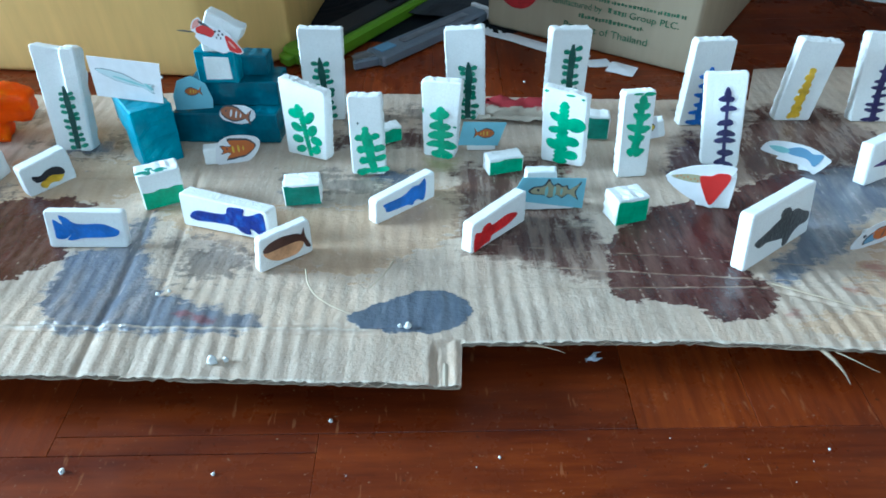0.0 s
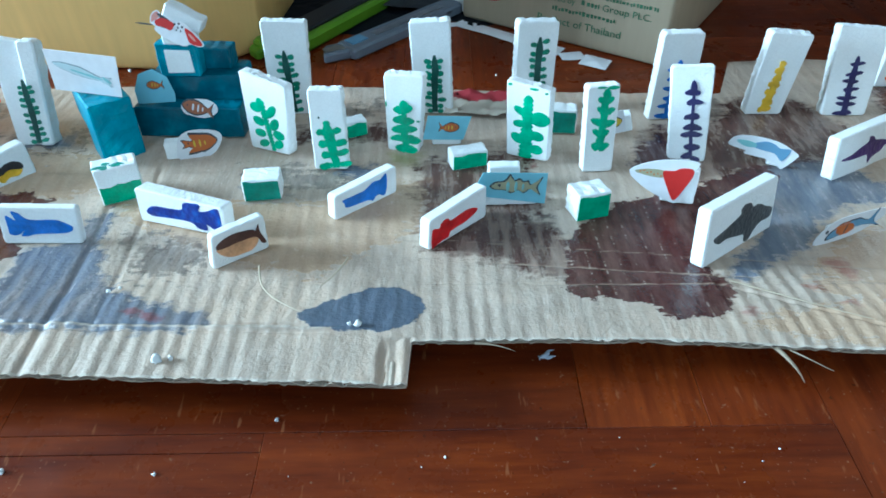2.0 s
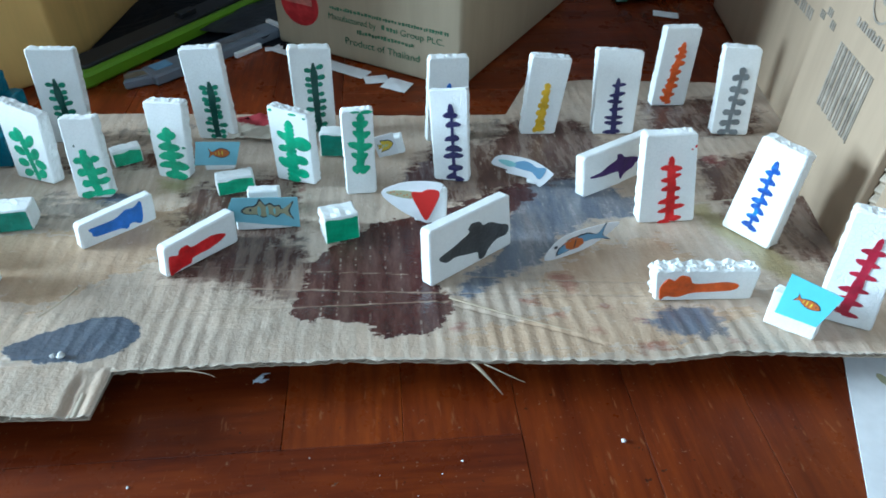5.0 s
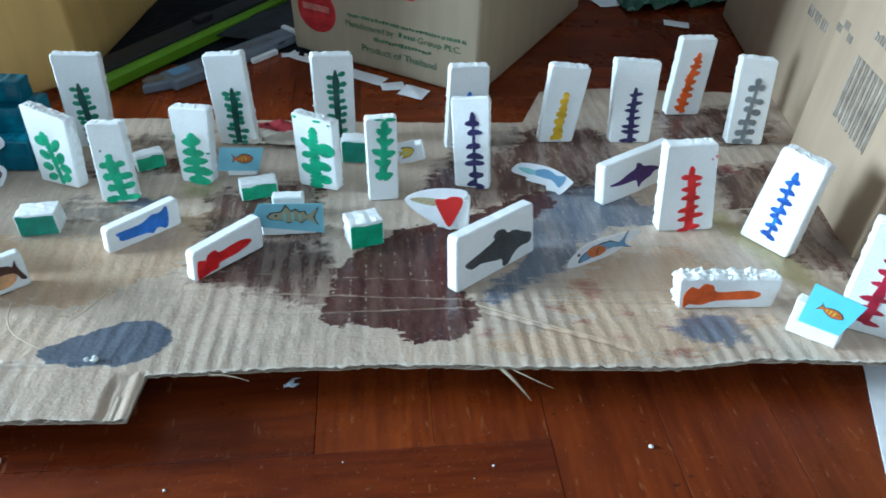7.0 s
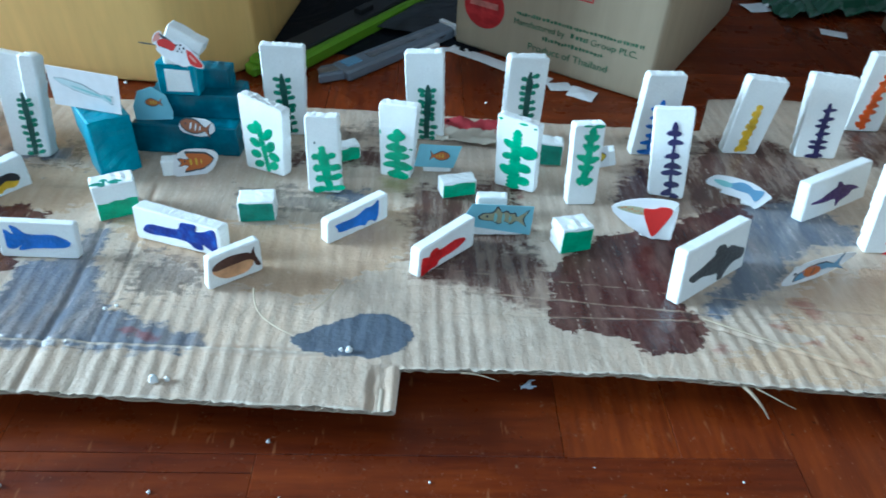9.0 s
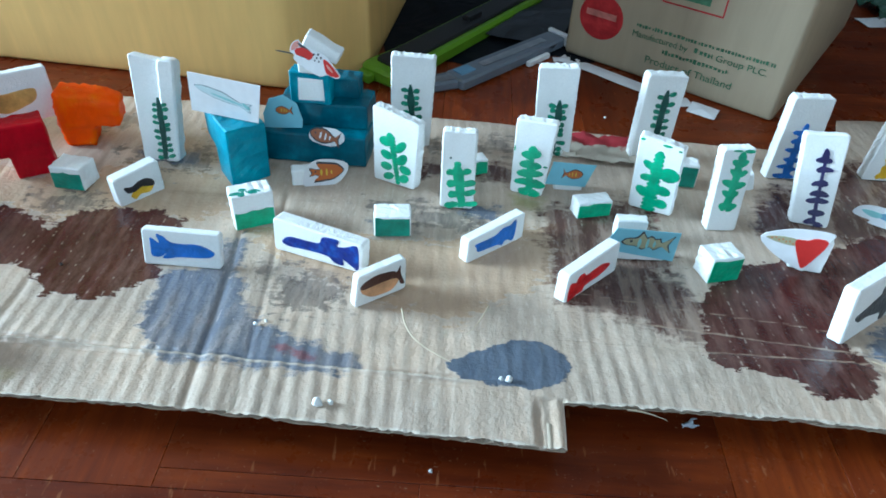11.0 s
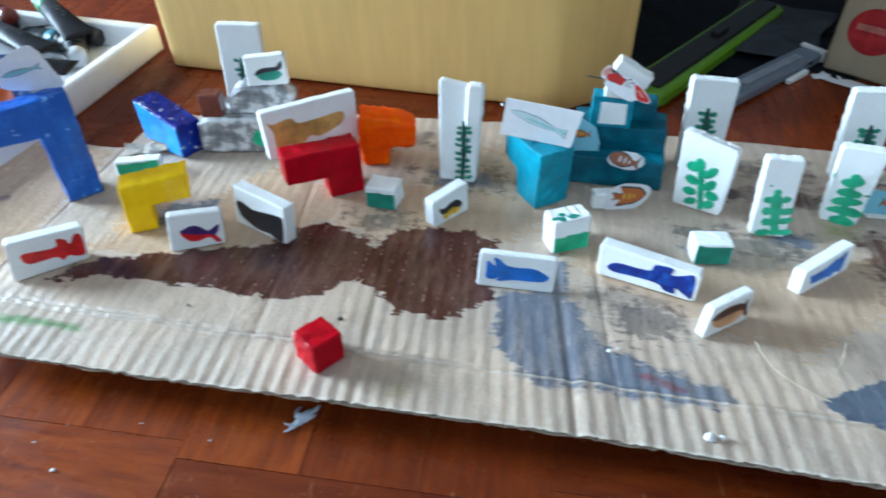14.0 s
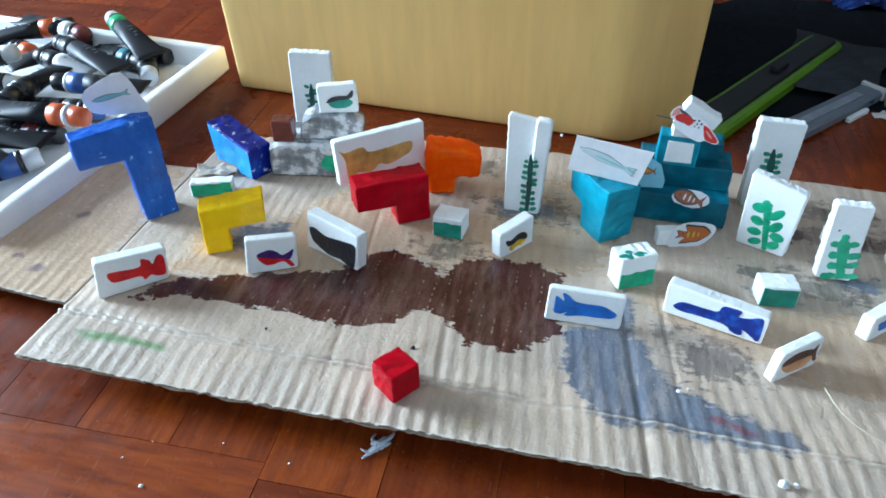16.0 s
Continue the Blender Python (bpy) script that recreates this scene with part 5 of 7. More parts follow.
# on the stepped block
paper_card("white oval cut-out of an orange banded clownfish, leaning", STEPS @ pose(0.0490, -0.0035, 0.0150, -12), oval(0, 0.0085, 0.0130, 0.0066, 18, 0.08, 3), PAPER["white"], printed_fish(-0.001, 0.0085, 0.0225, "rust", "white", "perch", -14, 1, 1.25))
paper_card("blue rounded cut-out with a small yellow fish", STEPS @ pose(0.0155, 0.0060, 0.0222, -12), [(-0.0135, 0), (0.0135, 0.002), (0.014, 0.008), (0.010, 0.019), (0.0, 0.0245), (-0.010, 0.021), (-0.0145, 0.010)], PAPER["cyan"], printed_fish(0.001, 0.0135, 0.0125, "print_orange", "print_yellow"))
paper_card("white, red and black ornamental fish cut-out on the stack", STEPS @ pose(0.0420, 0.0085, 0.0735, -16, 0, 0) @ Matrix.Scale(0.74, 4),
           smooth_line([(-0.0237, 0.0074), (-0.0220, 0.0142), (-0.0160, 0.0179), (-0.0118, 0.0130), (-0.0024, 0.0092), (0.0040, 0.0080), (0.0095, 0.0045), (0.0145, -0.0008), (0.0228, -0.0110), (0.0189, -0.0139), (0.0104, -0.0113), (0.0036, -0.0130), (-0.0118, -0.0062), (-0.0205, 0.0010), (-0.0195, 0.0040)], 3), PAPER["white"],
           [("pink_fin", decal(smooth_line([(-0.0228, 0.0080), (-0.0212, 0.0138), (-0.0162, 0.0168), (-0.0150, 0.0125), (-0.0190, 0.0095)], 3), 0, 0.0002), PAPER["salmon"]),
            ("red_patch", decal(smooth_line([(-0.0190, 0.0090), (-0.0118, 0.0112), (-0.0024, 0.0062), (-0.0058, 0.0006), (-0.0120, 0.0034), (-0.0180, 0.0046)], 3), 0, 0.0003), PAPER["print_red"]),
            ("red_tail", decal(smooth_line([(0.0070, 0.0023), (0.0110, 0.0008), (0.0150, -0.0030), (0.0214, -0.0108), (0.0186, -0.0130), (0.0104, -0.0104), (0.0078, -0.0035)], 3), 0, 0.0003), PAPER["print_red"]),
            ("pink_tail", stripes([(0.0128, -0.0055, 0.0050, 0.0011, -48)], -0.0004), PAPER["salmon"]),
            ("black_marks", stripes([(-0.0110, 0.0112, 0.0085, 0.0015, -33), (-0.0100, 0.0030, 0.0062, 0.0008, -12), (-0.0020, 0.0058, 0.0015, 0.0010, 20), (0.0022, 0.0062, 0.0012, 0.0010, 0), (0.0010, 0.0030, 0.0008, 0.0011, 0), (0.0048, 0.0034, 0.0010, 0.0012, 0), (0.0030, 0.0000, 0.0007, 0.0010, 0), (-0.0008, 0.0006, 0.0007, 0.0009, 0), (-0.0290, 0.0062, 0.0085, 0.0007, -6)], -0.0002), PAPER["ink"])])

# round the middle of the sheet
paper_card("white cut-out of an orange striped angelfish with foam support", frame_of(-0.1655, 0.1775, 12) @ Matrix.Scale(1.12, 4), smooth_line([(0.002, 0.0), (0.020, 0.0005), (0.0285, 0.0105), (0.026, 0.0165), (0.012, 0.0185), (0.004, 0.0145), (0.0015, 0.007)], 3), PAPER["white"], printed_fish(0.0155, 0.0098, 0.0205, "print_orange", "print_yellow", "angel", 0, 1, 1.05), (-0.006, 0.014, 0.001, 0.009, 0, 0.011))
paper_card("light blue printed card with a small orange fish", frame_of(0.0078, 0.1892, 1), [(-0.0055, 0.0050), (0.0225, 0.0040), (0.0281, 0.0214), (-0.0015, 0.0228)], PAPER["cyan"], printed_fish(0.0125, 0.0138, 0.0145, "print_orange", "print_yellow", "perch", 0, -1, 1.3), (0.001, 0.021, 0.0008, 0.009, 0, 0.013))
paper_card("light blue printed card with a grey-green catfish", frame_of(0.0438, 0.1217, 1), [(-0.0110, 0.0085), (0.0350, 0.0010), (0.0356, 0.0226), (-0.0035, 0.0242)], PAPER["cyan"], printed_fish(0.0165, 0.0140, 0.0310, "olive", "print_aqua", "catfish", -3, 1, 0.95), (-0.004, 0.030, 0.0008, 0.008, 0, 0.0075))
paper_card("small white card with a green and yellow fish", frame_of(0.1313, 0.1946, -3.5) @ pose(0, 0, 0, 0, -14, 0), [(-0.001, 0.003), (0.0135, 0.003), (0.0135, 0.0195), (-0.0015, 0.0190)], PAPER["white"], printed_fish(0.0062, 0.0112, 0.0110, "print_yellow", "print_aqua", "angel"), (0.0045, 0.018, 0.0008, 0.0085, 0.0018, 0.0150))
paper_card("white cut-out of a red veil-tailed fish", frame_of(0.1448, 0.1256, -16), smooth_line([(-0.0150, 0.0190), (-0.006, 0.0095), (0.006, 0.0030), (0.0150, 0.0), (0.0180, 0.0050), (0.0230, 0.0240), (0.0240, 0.0300), (0.0100, 0.0300), (-0.004, 0.0265)], 3), PAPER["white"],
           [("fish_print", decal(smooth_line([(0.005, 0.0218), (0.0112, 0.0225), (0.0148, 0.0248), (0.0212, 0.0250), (0.0226, 0.0210), (0.0190, 0.0113), (0.0152, 0.0030), (0.0127, 0.0030), (0.0084, 0.0113), (0.0056, 0.0173)], 3)), PAPER["print_red"]),
            ("fish_body", decal(smooth_line([(-0.0120, 0.0195), (-0.0044, 0.0220), (0.0060, 0.0218), (0.0060, 0.0172), (-0.0030, 0.0172)], 3), 0, 0.0003), PAPER["olive"]), ("fish_spots", stripes([(-0.0085 + 0.0021 * k, 0.0200 - 0.0003 * k + 0.0010 * (k % 2), 0.0007, 0.0007, 0) for k in range(7)], -0.0003), PAPER["print_orange"])], (0.006, 0.026, 0.0008, 0.008, 0.0, 0.024))
paper_card("white cut-out of a pale blue fish with foam support", frame_of(0.2185, 0.1650, -24) @ pose(0, 0, 0, -12), smooth_line([(-0.0135, 0.0115), (-0.0095, 0.0164), (-0.0002, 0.0180), (0.0157, 0.0168), (0.0290, 0.0109), (0.0290, 0.0077), (0.0230, 0.0), (0.0200, 0.0), (0.0144, 0.0038), (-0.0022, 0.0055), (-0.0020, 0.0077), (-0.0115, 0.0093)], 3), PAPER["white"],
           [("fish_print", decal(smooth_line([(-0.0089, 0.0137), (-0.0029, 0.0145), (0.0030, 0.0134), (0.0038, 0.0112), (-0.0002, 0.0102), (-0.0055, 0.0113)], 3)), PAPER["print_aqua"]),
            ("fish_tail", decal(smooth_line([(0.0020, 0.0132), (0.0091, 0.0158), (0.0144, 0.0148), (0.0184, 0.0126), (0.0250, 0.0126), (0.0212, 0.0044), (0.0157, 0.0087), (0.0078, 0.0096), (0.0026, 0.0108)], 3), 0, 0.0003), PAPER["print_blue"]), ("fish_lines", stripes([(0.009, 0.0126, 0.0062, 0.0003, -4), (0.0205, 0.0090, 0.0030, 0.0003, 70)], -0.0002), PAPER["ink"])], (0.012, 0.024, 0.0008, 0.0085, 0.0002, 0.0085))
paper_card("white cut-out of an orange and blue betta fish", frame_of(0.2285, 0.0774, 17.5), smooth_line([(-0.003, 0.0005), (0.012, 0.0), (0.030, 0.0035), (0.0440, 0.0120), (0.0460, 0.0160), (0.030, 0.0170), (0.010, 0.0155), (0.0005, 0.0090)], 3), PAPER["white"],
           [("fish_outline", fish("half_up", 0.0225, 0.0076, 0.038, 9, 1, 1.15, 0, 0.0002), PAPER["ink"]), ("fish_print", fish("half_up", 0.0225, 0.0078, 0.036, 9, 1, 1.0, 0, 0.0004), PAPER["print_blue"]),
            ("fish_body", stripes([(0.0160, 0.0082, 0.0078, 0.0044, 6)], -0.0004), PAPER["print_orange"]), ("fish_lines", stripes([(0.0165, 0.0080, 0.0004, 0.0035, -10), (0.0035, 0.0085, 0.0012, 0.0012, 0)], -0.0006), PAPER["ink"])], (0.010, 0.026, 0.0008, 0.0075, 0, 0.0075))
paper_card("bright blue printed card with an orange fish", frame_of(0.3256, 0.0073, -41), [(0.0028, 0.0095), (0.0225, 0.0095), (0.0285, 0.0310), (0.0040, 0.0345)], PAPER["aqua"], printed_fish(0.0150, 0.0215, 0.0125, "print_orange", "print_yellow", "perch", -12, -1, 1.1), (-0.001, 0.0235, 0.0008, 0.0095, 0, 0.0205))
paper_card("white paper card with a drawn green fish", frame_of(-0.2400, 0.1945, -14, 0.0425) @ pose(0, 0, 0, 8), [(0.0, 0.0012), (0.0495, 0.0), (0.0570, 0.0294), (0.0050, 0.0310)], PAPER["white"],
           [("fish_outline", fish("lens", 0.027, 0.0160, 0.0410, -15, 1, 1.0, 0, 0.0002), PAPER["pencil"]), ("fish_print", fish("lens", 0.027, 0.0160, 0.0400, -15, 1, 0.88, 0, 0.0003), PAPER["wash"]),
            ("fish_stripe", stripes([(0.030, 0.0150, 0.0150, 0.0010, -15), (0.0435, 0.0118, 0.0034, 0.0014, -40)], -0.0003), PAPER["print_aqua"])])
paper_card("white rounded paper with a drawn green fish on the tall block", frame_of(-0.5744, 0.1490, 18, 0.0795), smooth_line([(-0.004, 0.006), (0.004, 0.0), (0.0375, 0.0005), (0.0350, 0.012), (0.0260, 0.0300), (0.008, 0.0235), (-0.004, 0.0155)], 3), PAPER["white"],
           [("fish_outline", fish("lens", 0.0145, 0.0128, 0.0285, 14, 1, 0.85, 0, 0.0002), PAPER["pencil"]), ("fish_print", fish("lens", 0.0145, 0.0128, 0.027, 14, 1, 0.6), PAPER["print_aqua"])])

# ---- mottled stones with a small brown block ----
MOTTLE, mt, mb = material("grey_mottled_paint", 0.55)
mv = coords(mt)
mn = noise_tex(mt, mv, 92.0, 4.0, 0.55)
wire(mt, ramp(mt, mn.outputs[0], [(0.38, (0.16, 0.165, 0.175)), (0.51, (0.29, 0.295, 0.305)), (0.55, (0.56, 0.565, 0.57)), (0.78, (0.80, 0.81, 0.82))]).outputs[0], mb.inputs["Base Color"])
bump(mt, mb, noise_tex(mt, mv, 300.0, 4.0).outputs[0], 0.4, 0.001)


def stone(label, m, outline, depth, seed):
    rng = random.Random(seed)
    ob = thing("foam_stone", m, label, "foam block", "mottled foam stones")
    part("painted_body", prism(rounded(outline, 0.003, 4, 0.0006, 0.004, rng), depth, 0.002, 0, 0.0008, rng), MOTTLE, ob)
    return ob


st = stone("grey and white mottled foam stone slab", frame_of(-0.4810, 0.2150, 8), [(0, 0), (0.074, 0), (0.075, 0.022), (0.062, 0.030), (0.010, 0.030), (0.001, 0.026)], 0.042, 401)
part("green_dab", decal(oval(0.050, 0.013, 0.0065, 0.0075, 14, 0.15, 2), 0, 0.0006), PAINT["leaf"], st, "dab of green paint")
stone("white foam stone with grey blotches, on the slab", frame_of(-0.4560, 0.2260, 10, 0.0296), [(0, 0), (0.050, 0), (0.052, 0.014), (0.040, 0.0215), (0.012, 0.0225), (0.002, 0.016)], 0.022, 402)
bb = thing("foam_cube", frame_of(-0.4765, 0.2190, 10, 0.0292), "small dark red-brown painted foam block", "foam block")
block_part("painted_body", bb, PAINT["russet"], 0, 0.0165, 0, 0.014, 0, 0.0185, 21)
crumple = thing("torn_paper", frame_of(-0.528, 0.212, 20), "torn shred of pale liner paper curling beside the blue block", "paper scrap")
bm = bmesh.new()
bmesh.ops.create_grid(bm, x_segments=26, y_segments=14, size=1.0)
for v in bm.verts:
    u, w = v.co.x, v.co.y
    v.co = (0.017 * u + 0.002 * noise.noise((w * 3, 1, u)), (0.008 + 0.004 * noise.noise((u * 2, 5, 0))) * w, 0.0022 + 0.0022 * noise.noise((u * 2.4, w * 2.4, 3)) + 0.003 * u * u * max(0, w))
bmesh.ops.solidify(bm, geom=bm.faces[:], thickness=0.0003)
part("shred", bm, RAW, crumple, smooth=True)

# red-stained paper at the back of the sheet
rag = bmesh.new()
rv = {}
for i in range(25):
    for j in range(15):
        u, v = i / 24, j / 14
        e = 1 + 0.25 * noise.noise((i * 0.5, j * 0.5, 8))
        x, y = (u - 0.5) * 0.062 * e, (v - 0.5) * 0.040 * e
        rv[i, j] = rag.verts.new((x, y, 0.003 + 0.0042 * noise.noise((x * 90, y * 90, 1)) + 0.002 * noise.noise((x * 240, y * 240, 4))))
for i in range(24):
    for j in range(14):
        rag.faces.new((rv[i, j], rv[i + 1, j], rv[i + 1, j + 1], rv[i, j + 1]))
RAGM, rt, rb = material("stained_tissue", 0.8)
rc = coords(rt)
sep = rt.nodes.new("ShaderNodeSeparateXYZ")
wire(rt, rc, sep.inputs[0])
blot = noise_tex(rt, rc, 55.0, 4.0)
amount = maths(rt, "ADD", maths(rt, "MULTIPLY", sep.outputs[1], 34.0), maths(rt, "MULTIPLY", blot.outputs[0], 1.1))
wire(rt, ramp(rt, amount, [(0.60, (0.50, 0.44, 0.36)), (0.72, (0.33, 0.02, 0.03))]).outputs[0], rb.inputs["Base Color"])
rag_ob = thing("crumpled_tissue", frame_of(0.050, 0.245, -6), "crumpled paper stained with dark red paint", "paper")
part("tissue", rag, RAGM, rag_ob, smooth=True)


# ---- boxes behind ----
def card_material(name, colour, depth=0.12):
    m, t, b = material(name, 0.7)
    v = coords(t)
    n = noise_tex(t, coords(t, (1, 1, 0.12)), 90.0, 5.0, 0.6)
    cloud = noise_tex(t, v, 7.0, 4.0)
    col = ramp(t, n.outputs[0], [(0.3, tuple(c * 0.88 for c in colour)), (0.7, tuple(c * 1.06 for c in colour))]).outputs[0]
    col = mix(t, 0.3, col, ramp(t, cloud.outputs[0], [(0.3, tuple(c * 0.8 for c in colour)), (0.7, colour)]).outputs[0])
    wire(t, col, b.inputs["Base Color"])
    bump(t, b, n.outputs[0], depth, 0.0008)
    return m


KRAFT = card_material("kraft_carton", (0.80, 0.495, 0.165))
PALE_KRAFT = card_material("pale_carton", (0.40, 0.32, 0.22))
BROWN_KRAFT = card_material("brown_carton", (0.385, 0.275, 0.185))
PRINT_GREEN = paint_material("green_carton_print", (0.05, 0.16, 0.085), rough=0.7)
PRINT_RED = paint_material("red_carton_print", (0.42, 0.012, 0.016), rough=0.6)
PRINT_GREY = paint_material("grey_carton_print", (0.27, 0.225, 0.18), rough=0.7)
PRINT_PALE = paint_material("pale_red_print", (0.50, 0.16, 0.13), rough=0.7)


def carton(label, x, y, yaw, w, d, h, mat, bulge=0.004, seed=1, crushed=0.0):
    """A corrugated carton: front face on the line from (x, y) along yaw; rounded edges, slightly bulging sides, one front edge pushed in."""
    ob = thing("carton", pose(x, y, FLOOR + 0.0005, 0, 0, yaw), label, "box")
    bm = bmesh.new()
    bmesh.ops.create_cube(bm, size=1.0)
    for v in bm.verts:
        v.co = Vector(((v.co.x + 0.5) * w, (v.co.y + 0.5) * d, (v.co.z + 0.5) * h))
    bmesh.ops.subdivide_edges(bm, edges=bm.edges, cuts=29 if crushed else 9, use_grid_fill=True)
    for v in bm.verts:
        s, u, q = v.co.x / w, v.co.y / d, v.co.z / h
        amp = bulge * math.sin(math.pi * min(1, max(0, q)))
        if u < 0.001:
            v.co.y -= amp * math.sin(math.pi * s)
        if s > 0.999:
            v.co.x += amp * math.sin(math.pi * u)
        if s < 0.001:
            v.co.x -= amp * math.sin(math.pi * u)
    if crushed:
        for v in bm.verts:
            near = max(0.0, min(1.0, (v.co.x - w + crushed) / crushed))
            v.co.y += crushed * near ** 1.15 * (1 - max(0.0, v.co.y) / d)
    sharp = [e for e in bm.edges if len(e.link_faces) == 2 and e.calc_face_angle(0) > 1.0]
    bmesh.ops.bevel(bm, geom=sharp, offset=0.004, segments=3, affect="EDGES", profile=0.5)
    part("carton_body", bm, mat, ob, smooth=True)
    for k in (0, 1):
        part("top_flap", box_mesh(w - 0.012, d / 2 - 0.006, 0.004, 0.001), mat, ob).location = (w / 2, d * (0.25 + 0.5 * k), h + 0.0003)
    return ob


def lettering(name, words, parent, x, z, size, mat, y=-0.0006, squeeze=1.0):
    curve = bpy.data.curves.new(name, "FONT")
    curve.body, curve.size, curve.extrude = words, size, 0.0001
    tmp = bpy.data.objects.new(name, curve)
    scene.collection.objects.link(tmp)
    bpy.context.view_layer.update()
    mesh = bpy.data.meshes.new_from_object(tmp.evaluated_get(bpy.context.evaluated_depsgraph_get()))
    bpy.data.objects.remove(tmp)
    mesh.materials.clear()
    mesh.materials.append(mat)
    ob = new(name, mesh)
    ob.parent = parent
    ob.matrix_basis = pose(x, y, z, 90, 0, 0) @ Matrix.Diagonal((squeeze, 1, 1, 1))
    return ob


def bar(name, parent, x0, x1, z0, z1, mat, y=0.0, thick=0.0005):
    return part(name, decal([(x0, z0), (x1, z0), (x1, z1), (x0, z1)], y, thick), mat, parent)


carton("large plain yellowish-brown cardboard carton", -0.5790, 0.3620, -6.2, 0.434, 0.29, 0.40, KRAFT, 0.003, 2, 0.046)
juice = carton("cardboard juice carton with red disc and green print", 0.0361, 0.4240, -34.3, 0.1993, 0.25, 0.22, PALE_KRAFT, 0.0, 3)
part("red_disc", decal(oval(0.0315, 0.0435, 0.0215, 0.0205, 28), 0, 0.0006), PRINT_RED, juice, "red printed disc")
bar("disc_mark", juice, 0.0165, 0.0465, 0.0435, 0.0490, PRINT_PALE, -0.0005)


def small_print(x0, x1, z0, z1, seed):
    """A line of small print that cannot be read: thin uneven strokes."""
    rng = random.Random(seed)
    while x0 < x1:
        w = min(rng.uniform(0.0014, 0.0036), x1 - x0)
        a = z0 + rng.uniform(0.0, 0.25) * (z1 - z0)
        bar("print_line", juice, x0, x0 + w * 0.8, a, z1 - rng.uniform(0.0, 0.45) * (z1 - a), PRINT_GREEN)
        x0 += w + (0.0016 if rng.random() < 0.15 else 0.0006)


small_print(0.066, 0.187, 0.0452, 0.0490, 1)
lettering("lettering", "Manufactured by", juice, 0.0635, 0.0366, 0.0080, PRINT_GREEN, squeeze=0.95)
small_print(0.1205, 0.1370, 0.0366, 0.0420, 2)
lettering("lettering", "Group PLC.", juice, 0.1395, 0.0366, 0.0080, PRINT_GREEN, squeeze=1.12)
small_print(0.0940, 0.1530, 0.0280, 0.0322, 3)
lettering("lettering", "Product of Thailand", juice, 0.0800, 0.0165, 0.0092, PRINT_GREEN, squeeze=1.08)
for x0, x1, z0, z1 in ((0.083, 0.1360, 0.0720, 0.0732), (0.1348, 0.1360, 0.0732, 0.105), (0.083, 0.0842, 0.0732, 0.105)):
    bar("print_frame", juice, x0, x1, z0, z1, PRINT_RED)
bar("print_field", juice, 0.088, 0.123, 0.078, 0.105, PRINT_GREEN)
side_disc = part("red_disc", decal(oval(0.178, 0.098, 0.028, 0.028, 24), 0, 0.0006), PRINT_RED, juice, "red printed disc on the side")
side_disc.matrix_basis = pose(0.1993, 0, 0, 0, 0, 90)

right = carton("brown cardboard carton with grey printed marks", 0.4971, 0.4915, -100.45, 0.4272, 0.24, 0.28, BROWN_KRAFT, 0.0, 4)
flap = part("side_flap", box_mesh(0.1340, 0.006, 0.28, 0.0012), BROWN_KRAFT, right, "upright carton flap with printed marks")
flap.location = (0.3590, -0.0110, 0)
FRONT = -0.0142
for k in range(16):
    u = 0.3345 + 0.0034 * k
    bar("stripe", right, u, u + (0.0022, 0.0016, 0.0026, 0.0012)[k % 4], 0.0590 + 0.0006 * (k % 3), 0.1020, PRINT_GREY, FRONT, 0.0005)
for k in range(11):
    u = 0.3440 + 0.0036 * k
    bar("print_line", right, u, u + (0.0026, 0.0020)[k % 2], 0.1165, 0.1215 - 0.0012 * (k % 3 == 1), PRINT_GREY, FRONT, 0.0005)
ring = bmesh.new()
for r0, r1 in ((0.0128, 0.0143), (0.0, 0.0040)):
    a = [ring.verts.new((0.3660 + r1 * math.cos(k * math.pi / 14), FRONT - 0.0005, 0.1400 + r1 * math.sin(k * math.pi / 14))) for k in range(28)]
    if r0:
        c = [ring.verts.new((0.3660 + r0 * math.cos(k * math.pi / 14), FRONT - 0.0005, 0.1400 + r0 * math.sin(k * math.pi / 14))) for k in range(28)]
        for k in range(28):
            ring.faces.new((a[k], a[(k + 1) % 28], c[(k + 1) % 28], c[k]))
    else:
        ring.faces.new(a)
part("ring_mark", ring, PRINT_GREY, right)
for k in range(3):
    for q in range(3):
        u = 0.2930 + 0.0095 * k + 0.0028 * q
        bar("print_line", right, u, u + 0.0018, 0.1020 + 0.005 * (k % 2), 0.1070 + 0.005 * (k % 2), PRINT_GREY, FRONT, 0.0005)
        u = 0.2080 + 0.015 * k + 0.0042 * q
        bar("print_line", right, u, u + 0.0026, 0.0820, 0.0900, PRINT_GREY, 0.0, 0.0006)
wing = thing("cardboard_board", pose(0.4106, 0.0751, FLOOR, 0, 0, -62), "loose upright carton flap of bare brown cardboard", "cardboard")
part("panel", box_mesh(0.22, 0.005, 0.26, 0.001), BROWN_KRAFT, wing).location = (0.116, 0.0, 0)
core = bmesh.new()
prev = None
for k in range(261):
    z = 0.001 * k
    row = [core.verts.new((0.0022 - 0.0006, 0.0016 * math.sin(2 * math.pi * z / 0.007) + 0.0003, z)), core.verts.new((0.0022 + 0.004, 0.0016 * math.sin(2 * math.pi * z / 0.007) + 0.0003, z))]
    if prev:
        core.faces.new((prev[0], row[0], row[1], prev[1]))
    prev = row
part("corrugated_edge", core, RAW, wing, "open corrugated edge")

